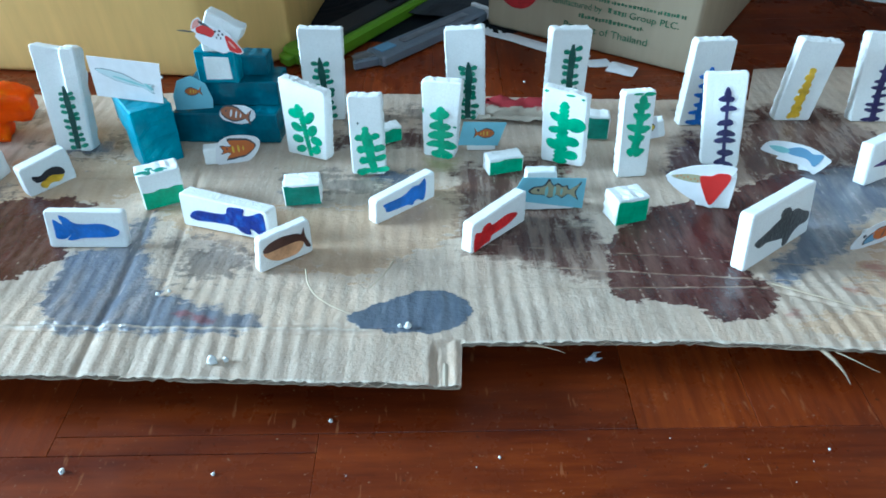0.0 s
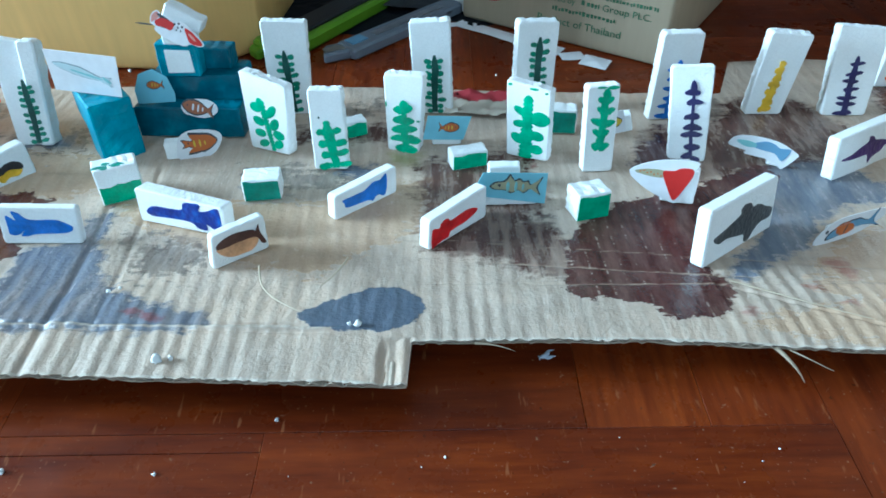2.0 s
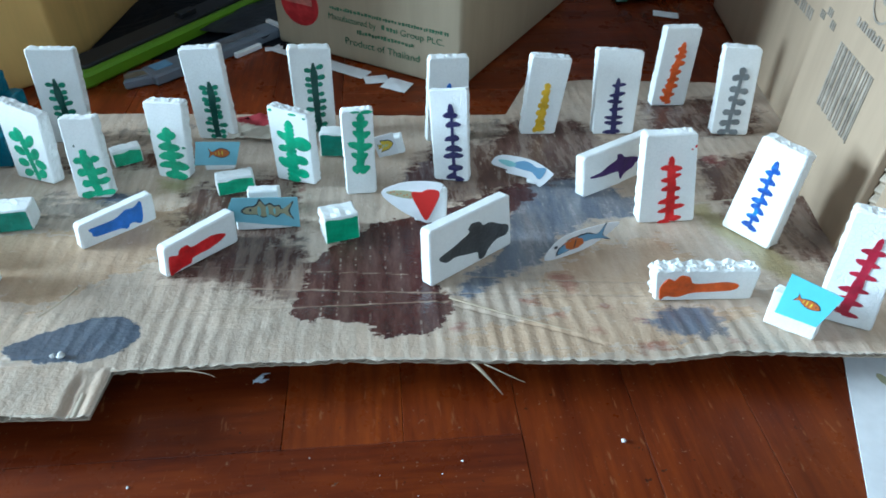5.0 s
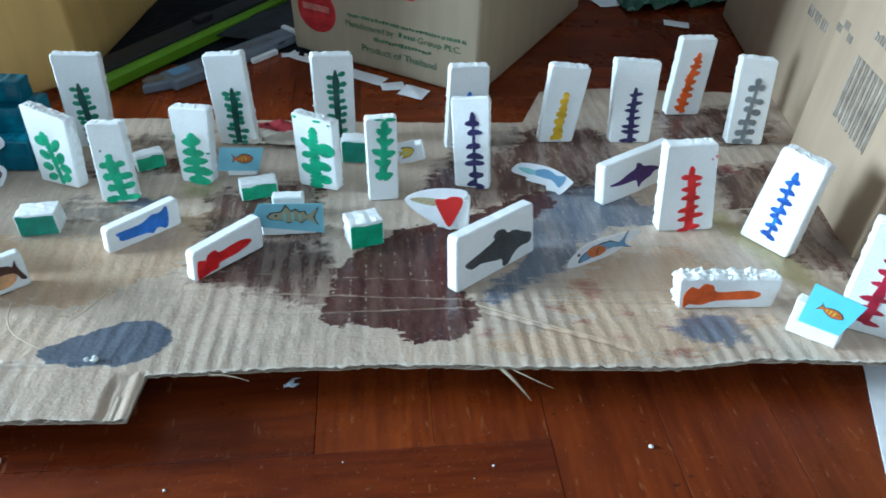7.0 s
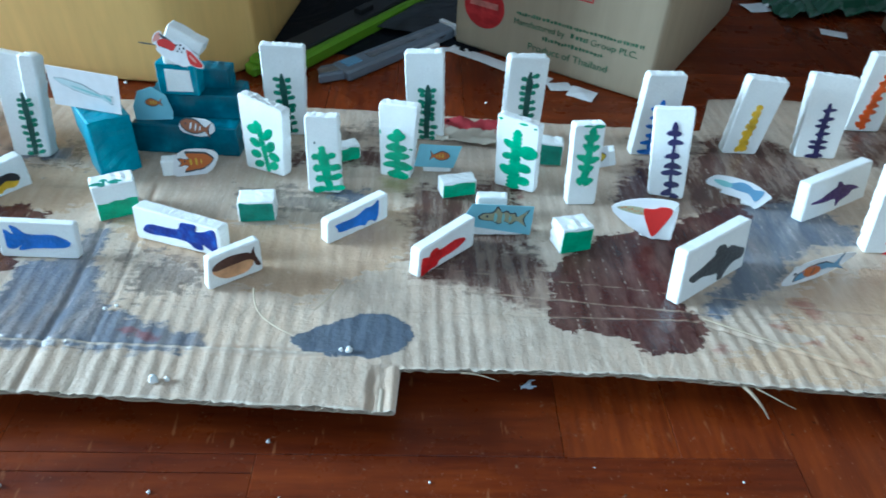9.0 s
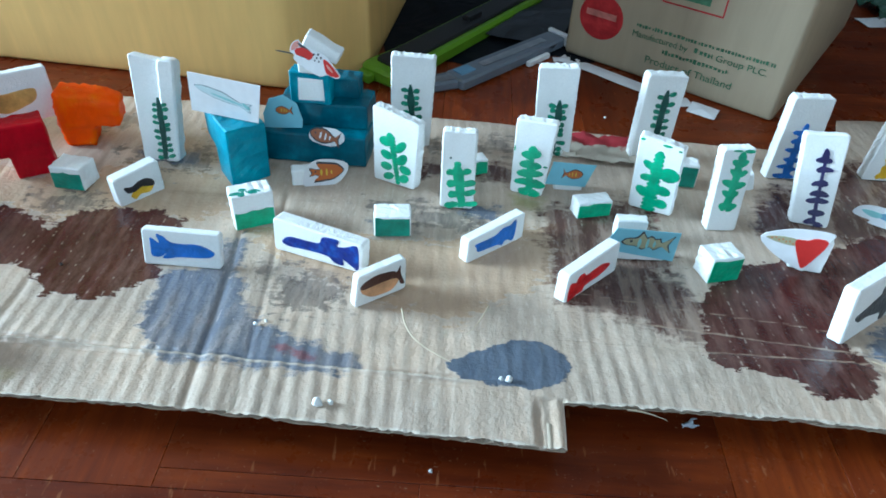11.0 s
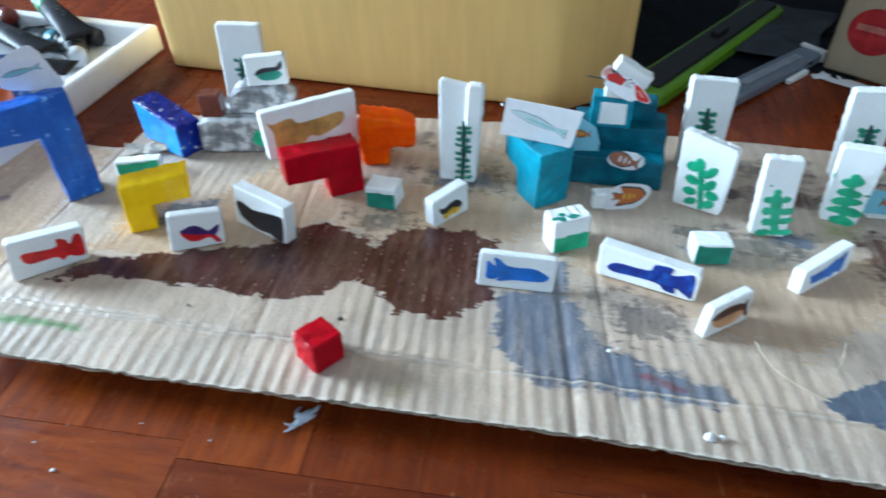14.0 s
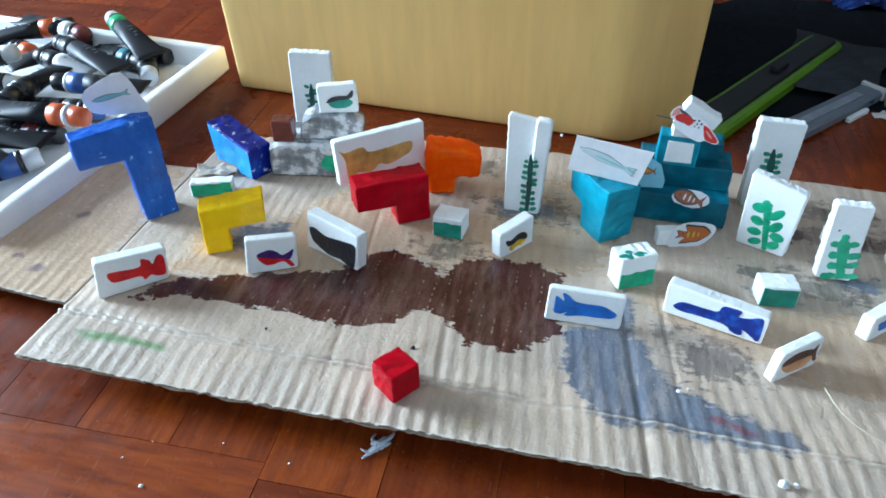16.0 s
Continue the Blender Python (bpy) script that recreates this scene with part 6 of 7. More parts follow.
# ---- paint tray with paint tubes ----
TRAYM = foam_material("tray_foam", (0.80, 0.80, 0.80))
TRAY_AT = pose(-0.6065, 0.3980, FLOOR + 0.0004, 0, 0, -7.0)
tray = thing("paint_tray", TRAY_AT, "white foam tray heaped with paint tubes", "tray")
part("tray_floor", box_mesh(0.34, 0.30, 0.004), TRAYM, tray).location = (-0.18, -0.157, 0)


def tray_wall(x0, x1, y0, y1, seed):
    rng = random.Random(seed)
    bm = box_mesh(x1 - x0, y1 - y0, 0.0275, 0.0025)
    for v in bm.verts:
        v.co.z += 0.0008 * noise.noise((v.co.x * 40 + seed, v.co.y * 40, 0))
    part("tray_wall", bm, TRAYM, tray, smooth=True).location = ((x0 + x1) / 2, (y0 + y1) / 2, 0.0)


tray_wall(-0.012, 0.0, -0.312, 0.0, 1)
tray_wall(-0.36, -0.0125, -0.012, 0.0, 2)
tray_wall(-0.36, -0.348, -0.312, -0.0125, 3)
tray_wall(-0.3475, -0.0125, -0.312, -0.300, 4)
TUBE_BLACK = paper_material("black_tube_plastic", (0.010, 0.010, 0.013), 0.5)
TUBE_BLACK.node_tree.nodes["Principled BSDF"].inputs["Specular IOR Level"].default_value = 0.2
TUBE_GREY = paper_material("grey_tube_plastic", (0.13, 0.145, 0.17), 0.4)
TUBE_WHITE = paper_material("white_tube_plastic", (0.50, 0.51, 0.53), 0.4)
CAPS = {k: paper_material(k + "_cap", c, 0.35) for k, c in {"green": (0.01, 0.26, 0.10), "orange": (0.55, 0.09, 0.02), "maroon": (0.14, 0.02, 0.02), "blue": (0.03, 0.09, 0.3), "teal": (0.03, 0.16, 0.2), "white": (0.52, 0.53, 0.55), "black": (0.015, 0.015, 0.018)}.items()}


def tube(label, a, b, body, band, cap, r=0.0098):
    """A squeezed paint tube from its cap at a to its flat crimped end at b."""
    a, b = (TRAY_AT @ Vector(((p[0] + 0.6425) * 0.9, (p[1] - 0.4445) * 0.9, 0.0042 + (p[2] - 0.0052) * 0.95)) for p in (a, b))
    way = (b - a).normalized()
    length = min((b - a).length, 0.115)
    ob = thing("paint_tube", Matrix.Translation(a) @ way.to_track_quat("X", "Z").to_matrix().to_4x4(), label, "paint tube", "paint tubes")

    def lathe(name, stops, mat, n=16):
        bm = bmesh.new()
        rings = []
        for s, ry, rz in stops:
            rings.append([bm.verts.new((s, ry * math.cos(2 * math.pi * k / n), rz * math.sin(2 * math.pi * k / n))) for k in range(n)])
        for p, q in zip(rings, rings[1:]):
            for k in range(n):
                bm.faces.new((p[k], q[k], q[(k + 1) % n], p[(k + 1) % n]))
        bm.faces.new(rings[0])
        bm.faces.new(rings[-1])
        bmesh.ops.recalc_face_normals(bm, faces=bm.faces)
        part(name, bm, mat, ob, smooth=True)

    lathe("cap", [(0, r * 0.72, r * 0.72), (0.001, r * 0.84, r * 0.84), (0.013, r * 0.95, r * 0.95), (0.014, r * 0.75, r * 0.75)], CAPS[cap])
    lathe("neck", [(0.014, r * 0.7, r * 0.7), (0.0145, r * 1.02, r * 1.02), (0.018, r * 1.04, r * 1.04)], CAPS["white" if "neck" in label or band == "orange" else "black"])
    lathe("shoulder", [(0.018, r * 1.04, r * 1.04), (0.034, r * 1.06, r)], CAPS[band])
    lathe("tube_body", [(0.034, r * 1.06, r), (length * 0.5, r * 1.2, r * 0.8), (length * 0.75, r * 1.34, r * 0.52), (length * 0.93, r * 1.5, r * 0.16), (length, r * 1.5, r * 0.1)], body)
    marks = bmesh.new()
    for k in range(4):
        dome(marks, length * 0.45 + 0.008 * k, r * (0.25 - 0.2 * (k % 2)), 0.0026, 0.0007, 90, 0, 0.0004, 6)
    bmesh.ops.rotate(marks, verts=marks.verts, cent=(0, 0, 0), matrix=Matrix.Rotation(radians(-90), 3, "X"))
    bmesh.ops.translate(marks, verts=marks.verts, vec=(0, 0, r * 0.84))
    part("label_print", marks, TUBE_GREY, ob, "small grey print")
    return ob


tube("black paint tube with green band, lying over the rim", (-0.8054, 0.4541, 0.040), (-0.675, 0.374, 0.034), TUBE_BLACK, "green", "white")
tube("black paint tube with an orange band, on the rim", (-0.6705, 0.2521, 0.037), (-0.7881, 0.2437, 0.034), TUBE_BLACK, "orange", "orange")
tube("black paint tube with a maroon band", (-0.798, 0.203, 0.026), (-0.697, 0.222, 0.024), TUBE_BLACK, "maroon", "maroon")
tube("dark blue paint tube with a white neck", (-0.7700, 0.3135, 0.030), (-0.672, 0.3375, 0.026), TUBE_BLACK, "blue", "black")
tube("black paint tube across the others", (-0.8357, 0.3934, 0.032), (-0.7064, 0.3509, 0.032), TUBE_BLACK, "black", "black")
tube("black paint tube with a maroon cap", (-0.8214, 0.4222, 0.030), (-0.9463, 0.4448, 0.028), TUBE_BLACK, "white", "maroon")
tube("black paint tube lying askew", (-0.7899, 0.2650, 0.030), (-0.7972, 0.3551, 0.026), TUBE_BLACK, "black", "black")
tube("black paint tube by the tray's front wall", (-0.7050, 0.1350, 0.026), (-0.780, 0.225, 0.026), TUBE_BLACK, "black", "white")
tube("grey-blue paint tube, half empty", (-0.7050, 0.1810, 0.024), (-0.800, 0.191, 0.022), TUBE_GREY, "white", "black")
tube("white paint tube, squeezed flat", (-0.7100, 0.1600, 0.022), (-0.800, 0.150, 0.020), TUBE_WHITE, "black", "white")
tube("black paint tube with a white neck", (-0.8279, 0.4300, 0.022), (-0.8700, 0.3398, 0.020), TUBE_BLACK, "white", "black")
tube("white paint tube between the black ones", (-0.8476, 0.3706, 0.024), (-0.760, 0.3560, 0.022), TUBE_WHITE, "black", "black")
tube("black paint tube with a teal band", (-0.7257, 0.4016, 0.016), (-0.8165, 0.4201, 0.016), TUBE_BLACK, "teal", "black")
tube("black paint tube under the orange one", (-0.7000, 0.2950, 0.016), (-0.800, 0.2850, 0.016), TUBE_BLACK, "black", "blue")
tube("black paint tube at the bottom of the tray", (-0.7050, 0.2450, 0.016), (-0.810, 0.2350, 0.016), TUBE_BLACK, "maroon", "black")
tube("black paint tube with white cap in the tray", (-0.8300, 0.3200, 0.016), (-0.930, 0.3050, 0.016), TUBE_BLACK, "black", "white")
tube("black paint tube, crumpled", (-0.8300, 0.2600, 0.016), (-0.935, 0.2450, 0.016), TUBE_BLACK, "white", "black")
tube("black paint tube with an orange cap", (-0.8800, 0.3900, 0.016), (-0.985, 0.4050, 0.016), TUBE_BLACK, "black", "orange")
tube("black paint tube near the tray's corner", (-0.7100, 0.4250, 0.016), (-0.820, 0.4480, 0.016), TUBE_BLACK, "black", "black")
tube("grey paint tube under the black ones", (-0.8350, 0.2100, 0.016), (-0.935, 0.1950, 0.016), TUBE_GREY, "black", "black")

for words, a, b, body, band, cap in (
    ("black paint tube in the tray's front corner", (-0.700, 0.108, 0.016), (-0.800, 0.128, 0.016), TUBE_BLACK, "maroon", "maroon"),
    ("black paint tube with a blue band", (-0.690, 0.205, 0.020), (-0.760, 0.120, 0.018), TUBE_BLACK, "blue", "white"),
    ("black paint tube lying on two others", (-0.745, 0.165, 0.036), (-0.850, 0.205, 0.034), TUBE_BLACK, "black", "black"),
    ("grey paint tube by the front wall", (-0.715, 0.128, 0.034), (-0.790, 0.185, 0.030), TUBE_GREY, "black", "black"),
    ("black paint tube with a green cap", (-0.865, 0.285, 0.034), (-0.770, 0.245, 0.030), TUBE_BLACK, "white", "green"),
    ("white paint tube, rolled up", (-0.845, 0.345, 0.040), (-0.905, 0.300, 0.034), TUBE_WHITE, "teal", "white"),
    ("black paint tube, half rolled up", (-0.690, 0.365, 0.020), (-0.760, 0.440, 0.018), TUBE_BLACK, "black", "white"),
    ("black paint tube with red print", (-0.860, 0.445, 0.030), (-0.950, 0.385, 0.026), TUBE_BLACK, "orange", "black"),
):
    tube(words, a, b, body, band, cap)

FIBRE = paper_material("pale_fibre", (0.55, 0.45, 0.32), 0.8)

# ---- cutters and papers on the floor behind ----
GREENP = paper_material("lime_green_plastic", (0.13, 0.30, 0.015), 0.4)
BLACKP = paper_material("black_rubber", (0.010, 0.011, 0.013), 0.55)
GREYP = paper_material("grey_clear_plastic", (0.17, 0.20, 0.24), 0.3)
STEEL, stt, stb = material("dull_steel", 0.4, 1.0)
wire(stt, ramp(stt, noise_tex(stt, coords(stt), 60.0).outputs[0], [(0.3, (0.35, 0.36, 0.38)), (0.7, (0.5, 0.51, 0.53))]).outputs[0], stb.inputs["Base Color"])


def flat_shape(outline, z0, z1, bevel=0.001):
    bm = prism(outline, z1 - z0, bevel)
    bmesh.ops.rotate(bm, verts=bm.verts, cent=(0, 0, 0), matrix=Matrix.Rotation(radians(-90), 3, "X"))
    zs = [v.co.z for v in bm.verts]
    shift = z0 - min(zs)
    for v in bm.verts:
        v.co.z += shift
    return bm


knife = thing("utility_knife", pose(-0.1330, 0.3400, FLOOR + 0.0005, 0, 0, 55) @ Matrix.Scale(0.92, 4), "large lime green and black utility knife", "knife")
part("handle", flat_shape(rounded([(0, -0.022), (0.27, -0.020), (0.27, 0.020), (0.05, 0.021), (0.0, 0.026)], 0.012, 5), 0, 0.015, 0.003), GREENP, knife, "lime green plastic handle")
part("grip", flat_shape(rounded([(0.012, -0.013), (0.262, -0.013), (0.262, 0.013), (0.05, 0.014), (0.014, 0.016)], 0.006, 5), 0.013, 0.0185, 0.0015), BLACKP, knife, "black rubber grip")
part("hang_tab", flat_shape(rounded([(-0.010, 0.004), (0.02, 0.006), (0.02, 0.024), (-0.006, 0.022)], 0.006, 5), 0.002, 0.010, 0.001), GREENP, knife)
part("slider", box_mesh(0.022, 0.010, 0.006, 0.001), BLACKP, knife).location = (0.15, 0, 0.018)
cutter = thing("utility_knife", pose(-0.0677, 0.3440, FLOOR + 0.0005, 0, 0, 45) @ Matrix.Scale(0.84, 4), "slim grey plastic utility knife with a white end clip", "knife")
part("handle", flat_shape(rounded([(0, -0.016), (0.165, -0.013), (0.165, 0.013), (0, 0.014)], 0.005, 4), 0.0, 0.012, 0.002), GREYP, cutter, "grey plastic handle")
part("label_patch", box_mesh(0.020, 0.014, 0.001), PAPER["print_blue"], cutter).location = (0.018, 0.002, 0.012)
part("blade", box_mesh(0.10, 0.010, 0.0006), STEEL, cutter).location = (0.09, 0, 0.0122)
part("end_clip", box_mesh(0.006, 0.030, 0.014, 0.001), PAPER["white"], cutter).location = (0.168, 0, 0)
spare = thing("utility_knife", pose(-0.0880, 0.3360, FLOOR + 0.0005, 0, 0, 29) @ Matrix.Scale(0.76, 4), "grey translucent plastic blade case", "knife")
part("handle", flat_shape(rounded([(0, -0.010), (0.055, -0.014), (0.060, 0.012), (0.010, 0.014)], 0.004, 4), 0.0, 0.011, 0.002), GREYP, spare)
part("blade", box_mesh(0.05, 0.012, 0.0006), STEEL, spare).location = (0.03, 0, 0.011)
stick = thing("foam_stick", pose(0.0100, 0.4000, FLOOR + 0.0005, 0, 0, 47), "thin white foam stick on the floor", "scrap")
part("stick", box_mesh(0.030, 0.005, 0.005, 0.001), FOAM, stick)
# real film, but enlarged and blackened to stand for the carton's shade on the floor
film = thing("plastic_film", pose(-0.0150, 0.5350, FLOOR + 0.0005, 0, 0, 14) @ Matrix.Scale(0.80, 4), "crumpled plastic film, enlarged and near black for the shaded floor", "film")
SHADE_FILM = paper_material("shade_dark_film", (0.004, 0.005, 0.008), 0.65)
SHADE_FILM.node_tree.nodes["Principled BSDF"].inputs["Specular IOR Level"].default_value = 0.12


def crumpled(sx, sy, h, seed, n=22, ragged=0.006):
    """A creased sheet with uneven edges."""
    bm = bmesh.new()
    vs = {}
    for i in range(n + 1):
        for j in range(n + 1):
            x, y = (i / n - 0.5) * sx, (j / n - 0.5) * sy
            fall = 1 - max(abs(i / n - 0.5), abs(j / n - 0.5)) * 1.8
            z = h * max(0.02, 0.5 * fall + 0.55 * abs(noise.noise((x * 18 + seed, y * 18, 0))) + 0.2 * noise.noise((x * 60, y * 60, seed)))
            vs[i, j] = bm.verts.new((x + 0.006 * noise.noise((i, j, seed)) + ragged * noise.noise((x * 14, y * 14, seed)), y + 0.006 * noise.noise((j, i, seed)) + ragged * noise.noise((y * 14, x * 14, seed + 4)), max(0.0005, z)))
    for i in range(n):
        for j in range(n):
            bm.faces.new((vs[i, j], vs[i + 1, j], vs[i + 1, j + 1], vs[i, j + 1]))
    return bm


part("film_sheet", crumpled(0.36, 0.34, 0.008, 3, 34, 0.035), SHADE_FILM, film)
veil = thing("plastic_film", pose(0.0050, 0.4900, FLOOR + 0.0075, 0, 0, -24), "bluish grey clear plastic film over the dark one", "film")
VEIL = paper_material("grey_blue_film", (0.009, 0.011, 0.016), 0.5)
part("film_sheet", crumpled(0.10, 0.13, 0.006, 12, 20, 0.02), VEIL, veil)
FOIL, fot, fob = material("blue_foil", 0.25, 0.6)
wire(fot, ramp(fot, noise_tex(fot, coords(fot), 90.0).outputs[0], [(0.3, (0.004, 0.012, 0.09)), (0.7, (0.02, 0.07, 0.30))]).outputs[0], fob.inputs["Base Color"])
foil = thing("foil_wrapper", pose(0.0950, 0.6900, FLOOR + 0.0005, 0, 0, 15), "crumpled shiny blue foil wrapper on the floor", "wrapper")
part("foil_sheet", crumpled(0.12, 0.06, 0.03, 31, 24, 0.012), FOIL, foil)
BAG = paper_material("green_bag_plastic", (0.012, 0.085, 0.045), 0.3)
bag = thing("plastic_bag", pose(0.4670, 0.5600, FLOOR + 0.0005, 0, 0, 10) @ Matrix.Scale(0.80, 4), "crumpled dark green plastic bag on the floor", "bag")
part("bag_sheet", crumpled(0.20, 0.12, 0.05, 9), BAG, bag)
for k, (x, y, yaw, sx, sy) in enumerate(((0.0750, 0.3790, -37, 0.112, 0.016), (0.1470, 0.3250, -30, 0.026, 0.018), (0.1285, 0.3370, 12, 0.022, 0.016), (0.0330, 0.4070, 10, 0.018, 0.010), (0.384, 0.536, 14, 0.04, 0.024), (0.438, 0.470, -20, 0.024, 0.016), (0.333, 0.580, 30, 0.04, 0.024))):
    scrap = thing("paper_scrap", pose(x, y, FLOOR + 0.0006, 0, 0, yaw), "torn white paper scrap on the floor", "paper", "paper scraps")
    part("paper", crumpled(sx, sy, 0.004, k + 20, 8), PAPER["white"], scrap)

# drawing sheet on the floor, lower right
page = thing("drawing_sheet", pose(0.3503, -0.0536, FLOOR + 0.0004, 0, 0, 67.5), "white drawing paper with green and grey strokes", "paper")
part("sheet", box_mesh(0.30, 0.21, 0.0006), PAPER["white"], page).location = (-0.05, -0.105, 0)
strokes = bmesh.new()
for k in range(9):
    s = k / 8
    dome(strokes, 0.045 - 0.035 * s * (k > 3) , -0.018 - 0.0055 * k, 0.005, 0.0026, 40 + 20 * math.sin(k), 0, 0.0003, 8)
bmesh.ops.rotate(strokes, verts=strokes.verts, cent=(0, 0, 0), matrix=Matrix.Rotation(radians(-90), 3, "X"))
for v in strokes.verts:
    v.co = Vector((v.co.x, v.co.y, 0.0009 + abs(v.co.z) * 0.0))
part("green_stroke", strokes, PAPER["olive"], page)
for k in range(3):
    bar_ = part("drawn_line", box_mesh(0.006, 0.0015, 0.0003), PAPER["ink"], page)
    bar_.location = (-0.015 - 0.012 * k, -0.034 - 0.002 * k, 0.0006)

# ---- crumbs, fibres and lint ----
def crumb_mesh(r, seed):
    bm = bmesh.new()
    bmesh.ops.create_icosphere(bm, subdivisions=2, radius=r)
    for v in bm.verts:
        v.co *= 1 + 0.8 * noise.noise(v.co * (1.3 / r) + Vector((seed, 0, 0)))
        v.co.z = max(v.co.z, -r * 0.5) + r * 0.5
    return bm


rng = random.Random(77)
CRUMBS = [(-0.0616, -0.0301, FLOOR, 0.0017), (-0.1759, -0.0559, FLOOR, 0.0022), (-0.1095, -0.0582, FLOOR, 0.0015), (0.2354, -0.0451, FLOOR, 0.0019), (-0.4307, -0.0643, FLOOR, 0.0019), (0.0148, -0.0517, FLOOR, 0.0012),
          (-0.1183, -0.0095, 0.0005, 0.0030), (-0.1120, -0.0088, 0.0005, 0.0018), (-0.027, 0.0125, 0.0005, 0.0022), (-0.031, 0.0128, 0.0005, 0.0016), (-0.163, 0.045, 0.0005, 0.0016), (-0.158, 0.048, 0.0005, 0.0012), (-0.32, 0.025, 0.0005, 0.0011),
          (-0.245, 0.34, FLOOR, 0.0025), (0.06, 0.32, FLOOR, 0.0018), (-0.50, 0.355, FLOOR, 0.0025), (-0.4, -0.03, FLOOR, 0.001), (-0.36, -0.035, FLOOR, 0.0011), (-0.45, -0.05, FLOOR, 0.001), (0.16, -0.05, FLOOR, 0.0009)]
for k in range(12):
    CRUMBS.append((rng.uniform(-0.5, 0.3), rng.uniform(-0.085, -0.028), FLOOR, rng.uniform(0.0003, 0.0006)))
for k, (x, y, z, r) in enumerate(CRUMBS):
    ob = thing("foam_crumb", pose(x * 1.02, y * 0.955, z, 0, 0, k * 50) if z == FLOOR else LEAN @ pose(x, y, sag(x, y) + 0.0004, 0, 0, k * 50), "tiny white foam crumb", "crumb", "loose foam crumbs")
    part("crumb", crumb_mesh(r * (0.72 if z > FLOOR else 0.55), k), FOAM, ob, smooth=True)


for k, (x, y, r) in enumerate(((-0.3174, 0.0470, 0.0012), (-0.2902, 0.0857, 0.0010), (-0.410, 0.0435, 0.0008))):
    ob = thing("paint_flake", LEAN @ pose(x, y, sag(x, y) + 0.0003, 0, 0, k * 70), "tiny flake of dried black paint on the cardboard", "flake", "paint flakes")
    part("flake", crumb_mesh(r, k + 60), PAINT["black"], ob, smooth=True)


def strand(label, pts, r, mat, taper=0.4):
    curve = bpy.data.curves.new("strand", "CURVE")
    curve.dimensions, curve.bevel_depth, curve.bevel_resolution = "3D", r, 1
    sp = curve.splines.new("NURBS")
    sp.points.add(len(pts) - 1)
    for p, (q, k) in zip(sp.points, zip(pts, range(len(pts)))):
        p.co = (*q, 1)
        p.radius = 1 - (1 - taper) * k / (len(pts) - 1)
    sp.use_endpoint_u = True
    tmp = bpy.data.objects.new("strand", curve)
    scene.collection.objects.link(tmp)
    bpy.context.view_layer.update()
    mesh = bpy.data.meshes.new_from_object(tmp.evaluated_get(bpy.context.evaluated_depsgraph_get()))
    bpy.data.objects.remove(tmp)
    mesh.materials.clear()
    mesh.materials.append(mat)
    ob = new("paper_fibre", mesh)
    ob.matrix_world = LEAN
    return tagged(ob, label, "fibre", "torn paper fibres")


strand("torn curled strip of pale paper hanging from the edge", [(0.172, -0.004, -0.003), (0.177, -0.009, -0.005), (0.182, -0.013, -0.010), (0.187, -0.0125, -0.0185)], 0.0012, FIBRE, 0.2)
strand("thin torn paper fibre hanging from the edge", [(0.178, -0.006, -0.003), (0.186, -0.011, -0.004), (0.192, -0.013, -0.007), (0.197, -0.014, -0.009)], 0.0004, FIBRE)
strand("thin pale fibre lying on the cardboard", [(-0.085, 0.060, 0.0009), (-0.083, 0.050, 0.0011), (-0.080, 0.040, 0.001), (-0.070, 0.030, 0.0009), (-0.056, 0.022, 0.0008)], 0.0005, FIBRE)
strand("thin pale fibre lying on the cardboard", [(-0.037, 0.066, 0.0009), (-0.040, 0.055, 0.0012), (-0.046, 0.046, 0.0009), (-0.049, 0.042, 0.0008)], 0.0005, FIBRE)
strand("thin pale fibre lying on the cardboard", [(0.165, 0.041, 0.0009), (0.185, 0.030, 0.001), (0.205, 0.019, 0.001), (0.225, 0.010, 0.0008)], 0.0004, FIBRE)
strand("torn frayed paper at the cardboard's edge", [(0.030, -0.0005, -0.001), (0.040, 0.0, -0.0015), (0.049, -0.004, -0.003)], 0.0006, FIBRE, 0.1)
LINT = paper_material("grey_lint", (0.55, 0.62, 0.70), 0.4)


def wisps(label, x, y, size, seed):
    """A scrap of dried paint: a few thin twisted arms from one knot."""
    rng = random.Random(seed)
    lint = thing("lint_scrap", pose(x, y, FLOOR + 0.0005, 0, 0, 20), label, "scrap")
    for arm in range(6):
        bm = bmesh.new()
        way = arm * 1.15 + rng.uniform(-0.3, 0.3)
        bend = rng.uniform(-1.2, 1.2)
        reach = size * rng.uniform(0.6, 1.15)
        ring = None
        for k in range(8):
            s = k / 7
            a = way + bend * s
            c = Vector((reach * s * math.cos(a), 0.8 * reach * s * math.sin(a), size * (0.18 + 0.14 * math.sin(2.6 * s + arm))))
            r = size * 0.14 * (1 - 0.7 * s) * rng.uniform(0.7, 1.3)
            side = Vector((-math.sin(a), math.cos(a), 0))
            now = [bm.verts.new(c + side * r * 1.3 * math.cos(q * math.pi / 3) + Vector((0, 0, r * math.sin(q * math.pi / 3)))) for q in range(6)]
            if ring:
                for q in range(6):
                    bm.faces.new((ring[q], ring[(q + 1) % 6], now[(q + 1) % 6], now[q]))
            else:
                bm.faces.new(now)
            ring = now
        bm.faces.new(ring)
        bmesh.ops.recalc_face_normals(bm, faces=bm.faces)
        for v in bm.verts:
            v.co.z = max(0.0, v.co.z)
        part("arm", bm, LINT, lint, smooth=True)


wisps("twisted scrap of pale grey dried paint on the floor", -0.3225, -0.0150, 0.0120, 5)
wisps("small scrap of pale dried paint under the cardboard's edge", 0.066, 0.006, 0.006, 8)


# ---- parquet planks ----
PLANK = {}


TONES = random.Random(12)


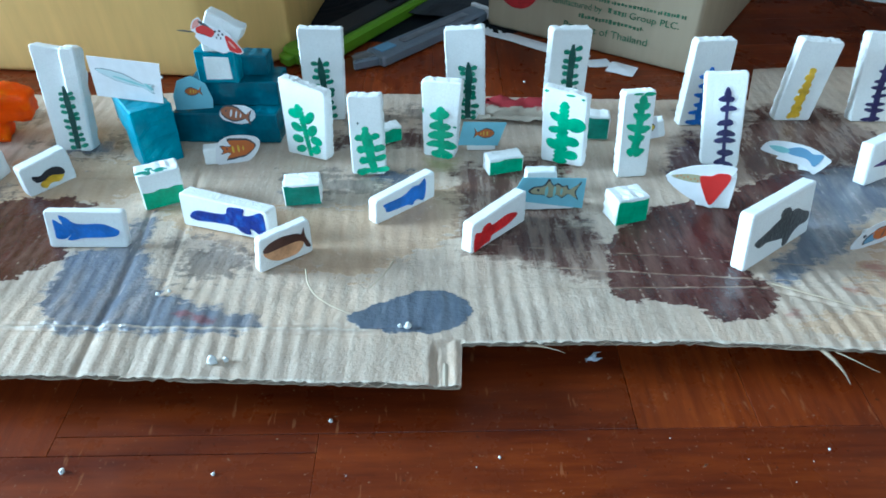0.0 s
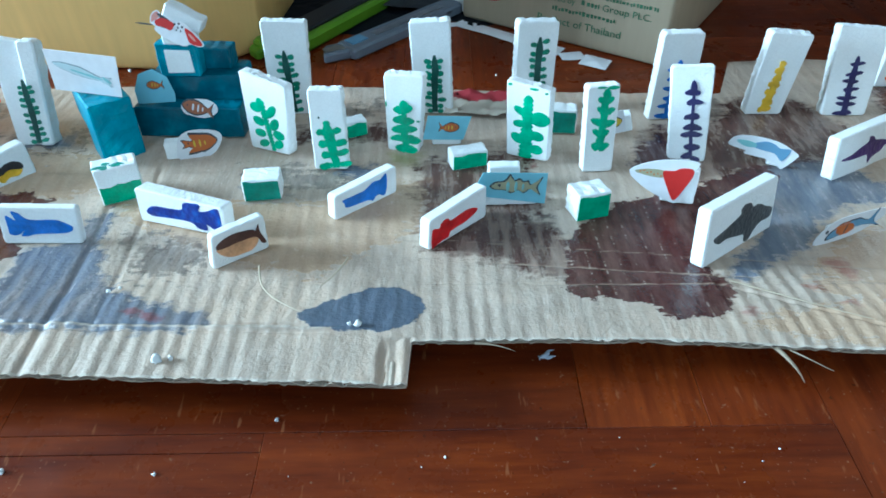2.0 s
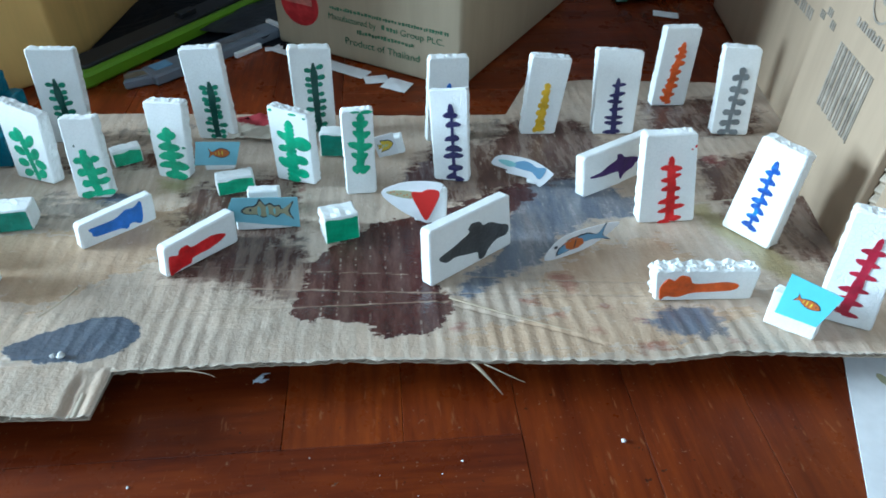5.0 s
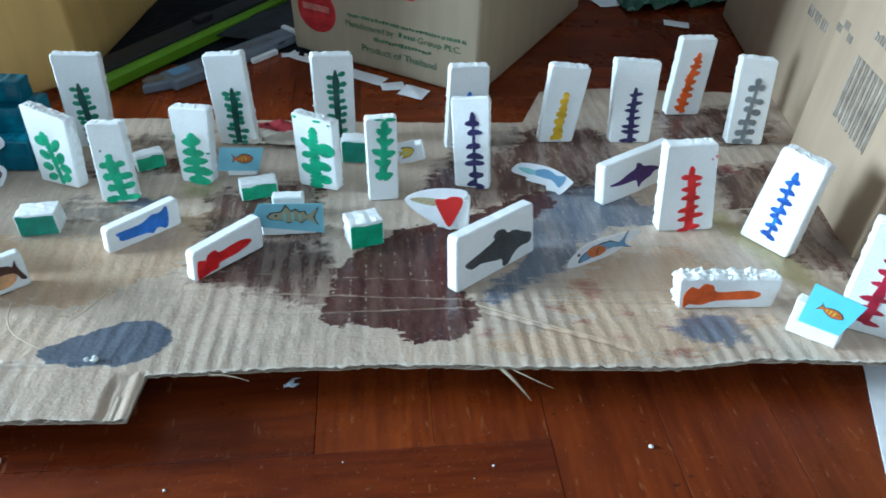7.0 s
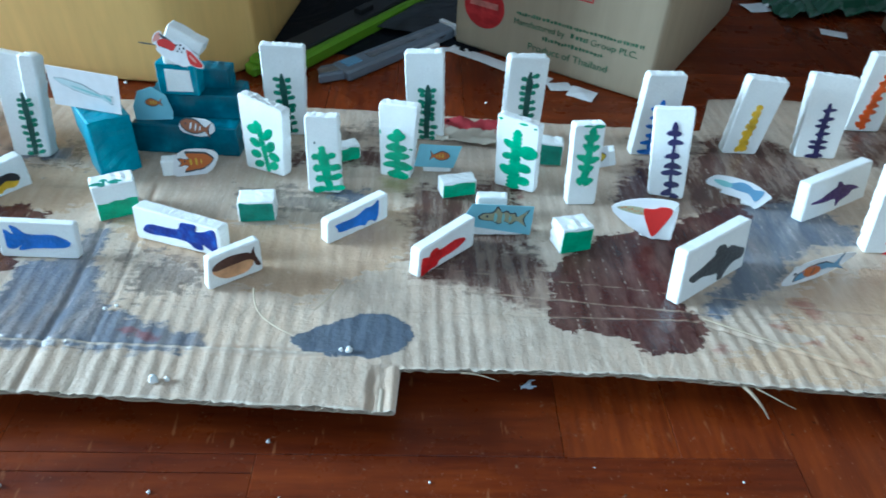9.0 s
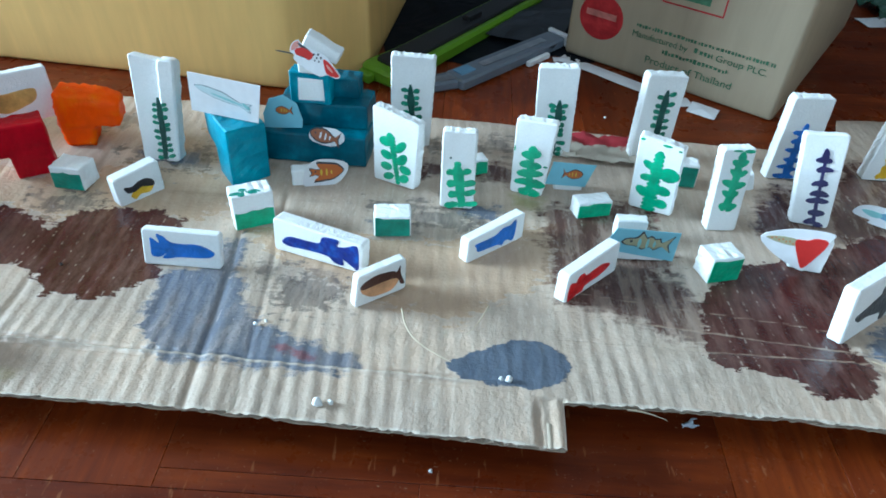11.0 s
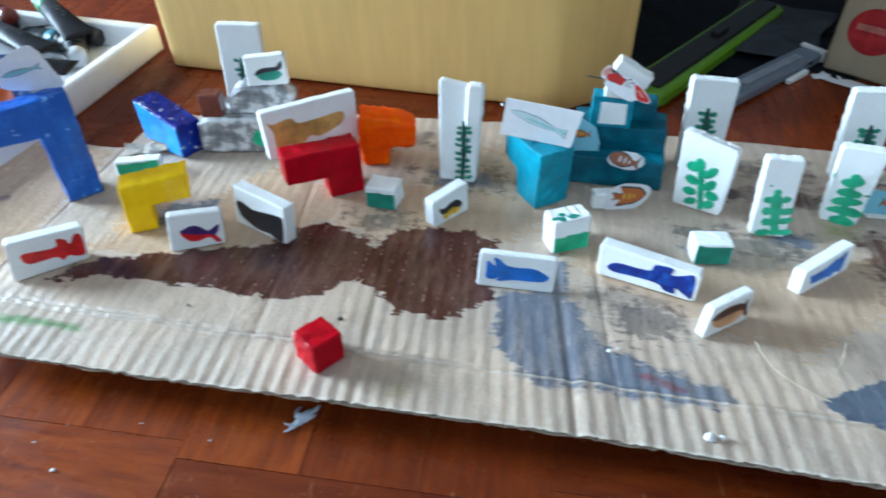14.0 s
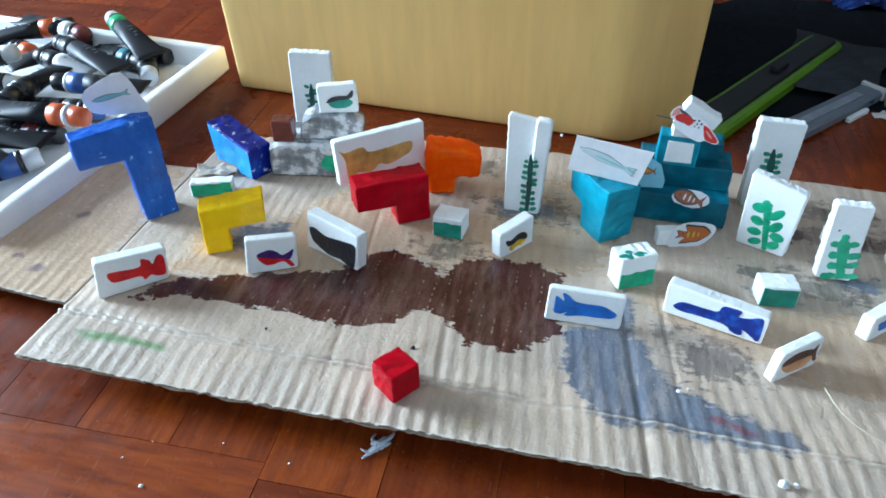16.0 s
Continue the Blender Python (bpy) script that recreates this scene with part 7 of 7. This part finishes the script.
def plank(x0, x1, y0, y1, tone=None):
    """One parquet strip; its grain runs along its length; tone: dark red (0) to light orange (1), wood colour and
    painted light together.
    """
    w, d = round(x1 - x0, 4), round(y1 - y0, 4)
    turned = d > w
    long_, short = (d, w) if turned else (w, d)
    key = (long_, short)
    if key not in PLANK:
        bm = box_mesh(long_ - 0.0002, short - 0.0002, 0.0030)
        bmesh.ops.bevel(bm, geom=[e for e in bm.edges if min(v.co.z for v in e.verts) > 0.001], offset=0.0002, segments=1, affect="EDGES")
        mesh = bpy.data.meshes.new("plank")
        bm.to_mesh(mesh)
        bm.free()
        mesh.materials.append(WOOD)
        PLANK[key] = mesh
    ob = new("plank", PLANK[key])
    ob.color = (TONES.random() if tone is None else tone, 0.5, 0.5, 1)
    ob.parent = sub
    ob.matrix_parent_inverse = sub.matrix_basis.inverted()
    ob.matrix_basis = pose((x0 + x1) / 2, (y0 + y1) / 2, FLOOR - 0.0030 + 0.0001 * ((len(PLANK) * 7) % 3), 0, 0, 90 if turned else 0)


def strips(x0, x1, y0, y1, n, along, tones=()):
    for k in range(n):
        tone = tones[k % len(tones)] if tones else None
        if along == "x":
            plank(x0, x1, y0 + (y1 - y0) * k / n, y0 + (y1 - y0) * (k + 1) / n, tone)
        else:
            plank(x0 + (x1 - x0) * k / n, x0 + (x1 - x0) * (k + 1) / n, y0, y1, tone)


ROW = -0.0354
# tones also carry light: paler planks towards the window, darker at centre and right
strips(-0.965, -0.380, ROW, 0.255, 10, "y", (0.6, 0.45, 0.7, 0.55, 0.7, 0.35, 0.40, 0.38, 0.9, 0.74))
for a, c, tone in ((-0.380, -0.315, 0.95), (-0.315, -0.254, 0.62), (-0.254, -0.190, 0.42)):
    plank(a, c, ROW - 0.010, 0.255, tone)
strips(-0.190, 0.080, ROW, 0.255, 5, "x", (0.10, 0.2, 0.3, 0.1, 0.4))
for a, c, tone in ((0.080, 0.137, 0.74), (0.137, 0.193, 0.48)):
    plank(a, c, ROW, 0.255, tone)
strips(-0.965, -0.380, ROW - 0.292, ROW, 5, "x", (0.5, 0.6, 0.7, 0.78, 0.86))
strips(-0.380, -0.0675, ROW - 0.292, ROW - 0.010, 5, "x", (0.3, 0.2, 0.4, 0.34, 0.16))
plank(-0.190, -0.0675, ROW - 0.010, ROW, 0.16)
strips(-0.0675, 0.193, ROW - 0.292, ROW, 5, "x", (0.25, 0.32, 0.18, 0.34, 0.26))
for k in range(12):
    plank(0.193 + 0.0577 * k, 0.193 + 0.0577 * (k + 1), ROW - 0.292, 0.255, (0.34, 0.46, 0.28, 0.12, 0.05, 0.2)[k % 6])
for i in range(7):
    for j in range(4):
        x, y = -1.06 + 0.29 * i, 0.255 + 0.29 * j
        strips(x, x + 0.29, y, y + 0.29, 5, "xy"[(i + j) % 2], (0.16, 0.08, 0.22, 0.12) if i in (1, 2) and j == 0 else ())


for a, c in ((-1.065, -1.015), (-1.015, -0.965), (0.8854, 0.930), (0.930, 0.972)):
    plank(a, c, ROW - 0.292, 0.255)

# the parquet of the rest of the room, joined
fv, ff = [], []
for i in range(19):
    for j in range(13):
        x, y = -3.38 + 0.29 * i, -1.775 + 0.29 * j
        if y < -1.36 or -1.07 < x + 0.145 < 0.98 and -0.34 < y + 0.145 < 1.41:
            continue
        for k in range(5):
            a0, a1, c0, c1 = (x, x + 0.29, y + 0.058 * k, y + 0.058 * (k + 1)) if (i + j) % 2 else (x + 0.058 * k, x + 0.058 * (k + 1), y, y + 0.29)
            n = len(fv)
            fv += [(u, v, FLOOR + 0.0005 * (-6 if low else 0)) for low in (1, 0) for u, v in ((a0 + 0.0003, c0 + 0.0003), (a1 - 0.0003, c0 + 0.0003), (a1 - 0.0003, c1 - 0.0003), (a0 + 0.0003, c1 - 0.0003))]
            ff += [(n + 4, n + 5, n + 6, n + 7)] + [(n + q, n + (q + 1) % 4, n + 4 + (q + 1) % 4, n + 4 + q) for q in range(4)]
field = bpy.data.meshes.new("plank_field")
field.from_pydata(fv, [], ff)
field.materials.append(WOOD_FAR)
field_ob = new("plank_field", field)
field_ob.parent = sub
field_ob.matrix_parent_inverse = sub.matrix_basis.inverted()
field_ob["kind"] = "stuff"
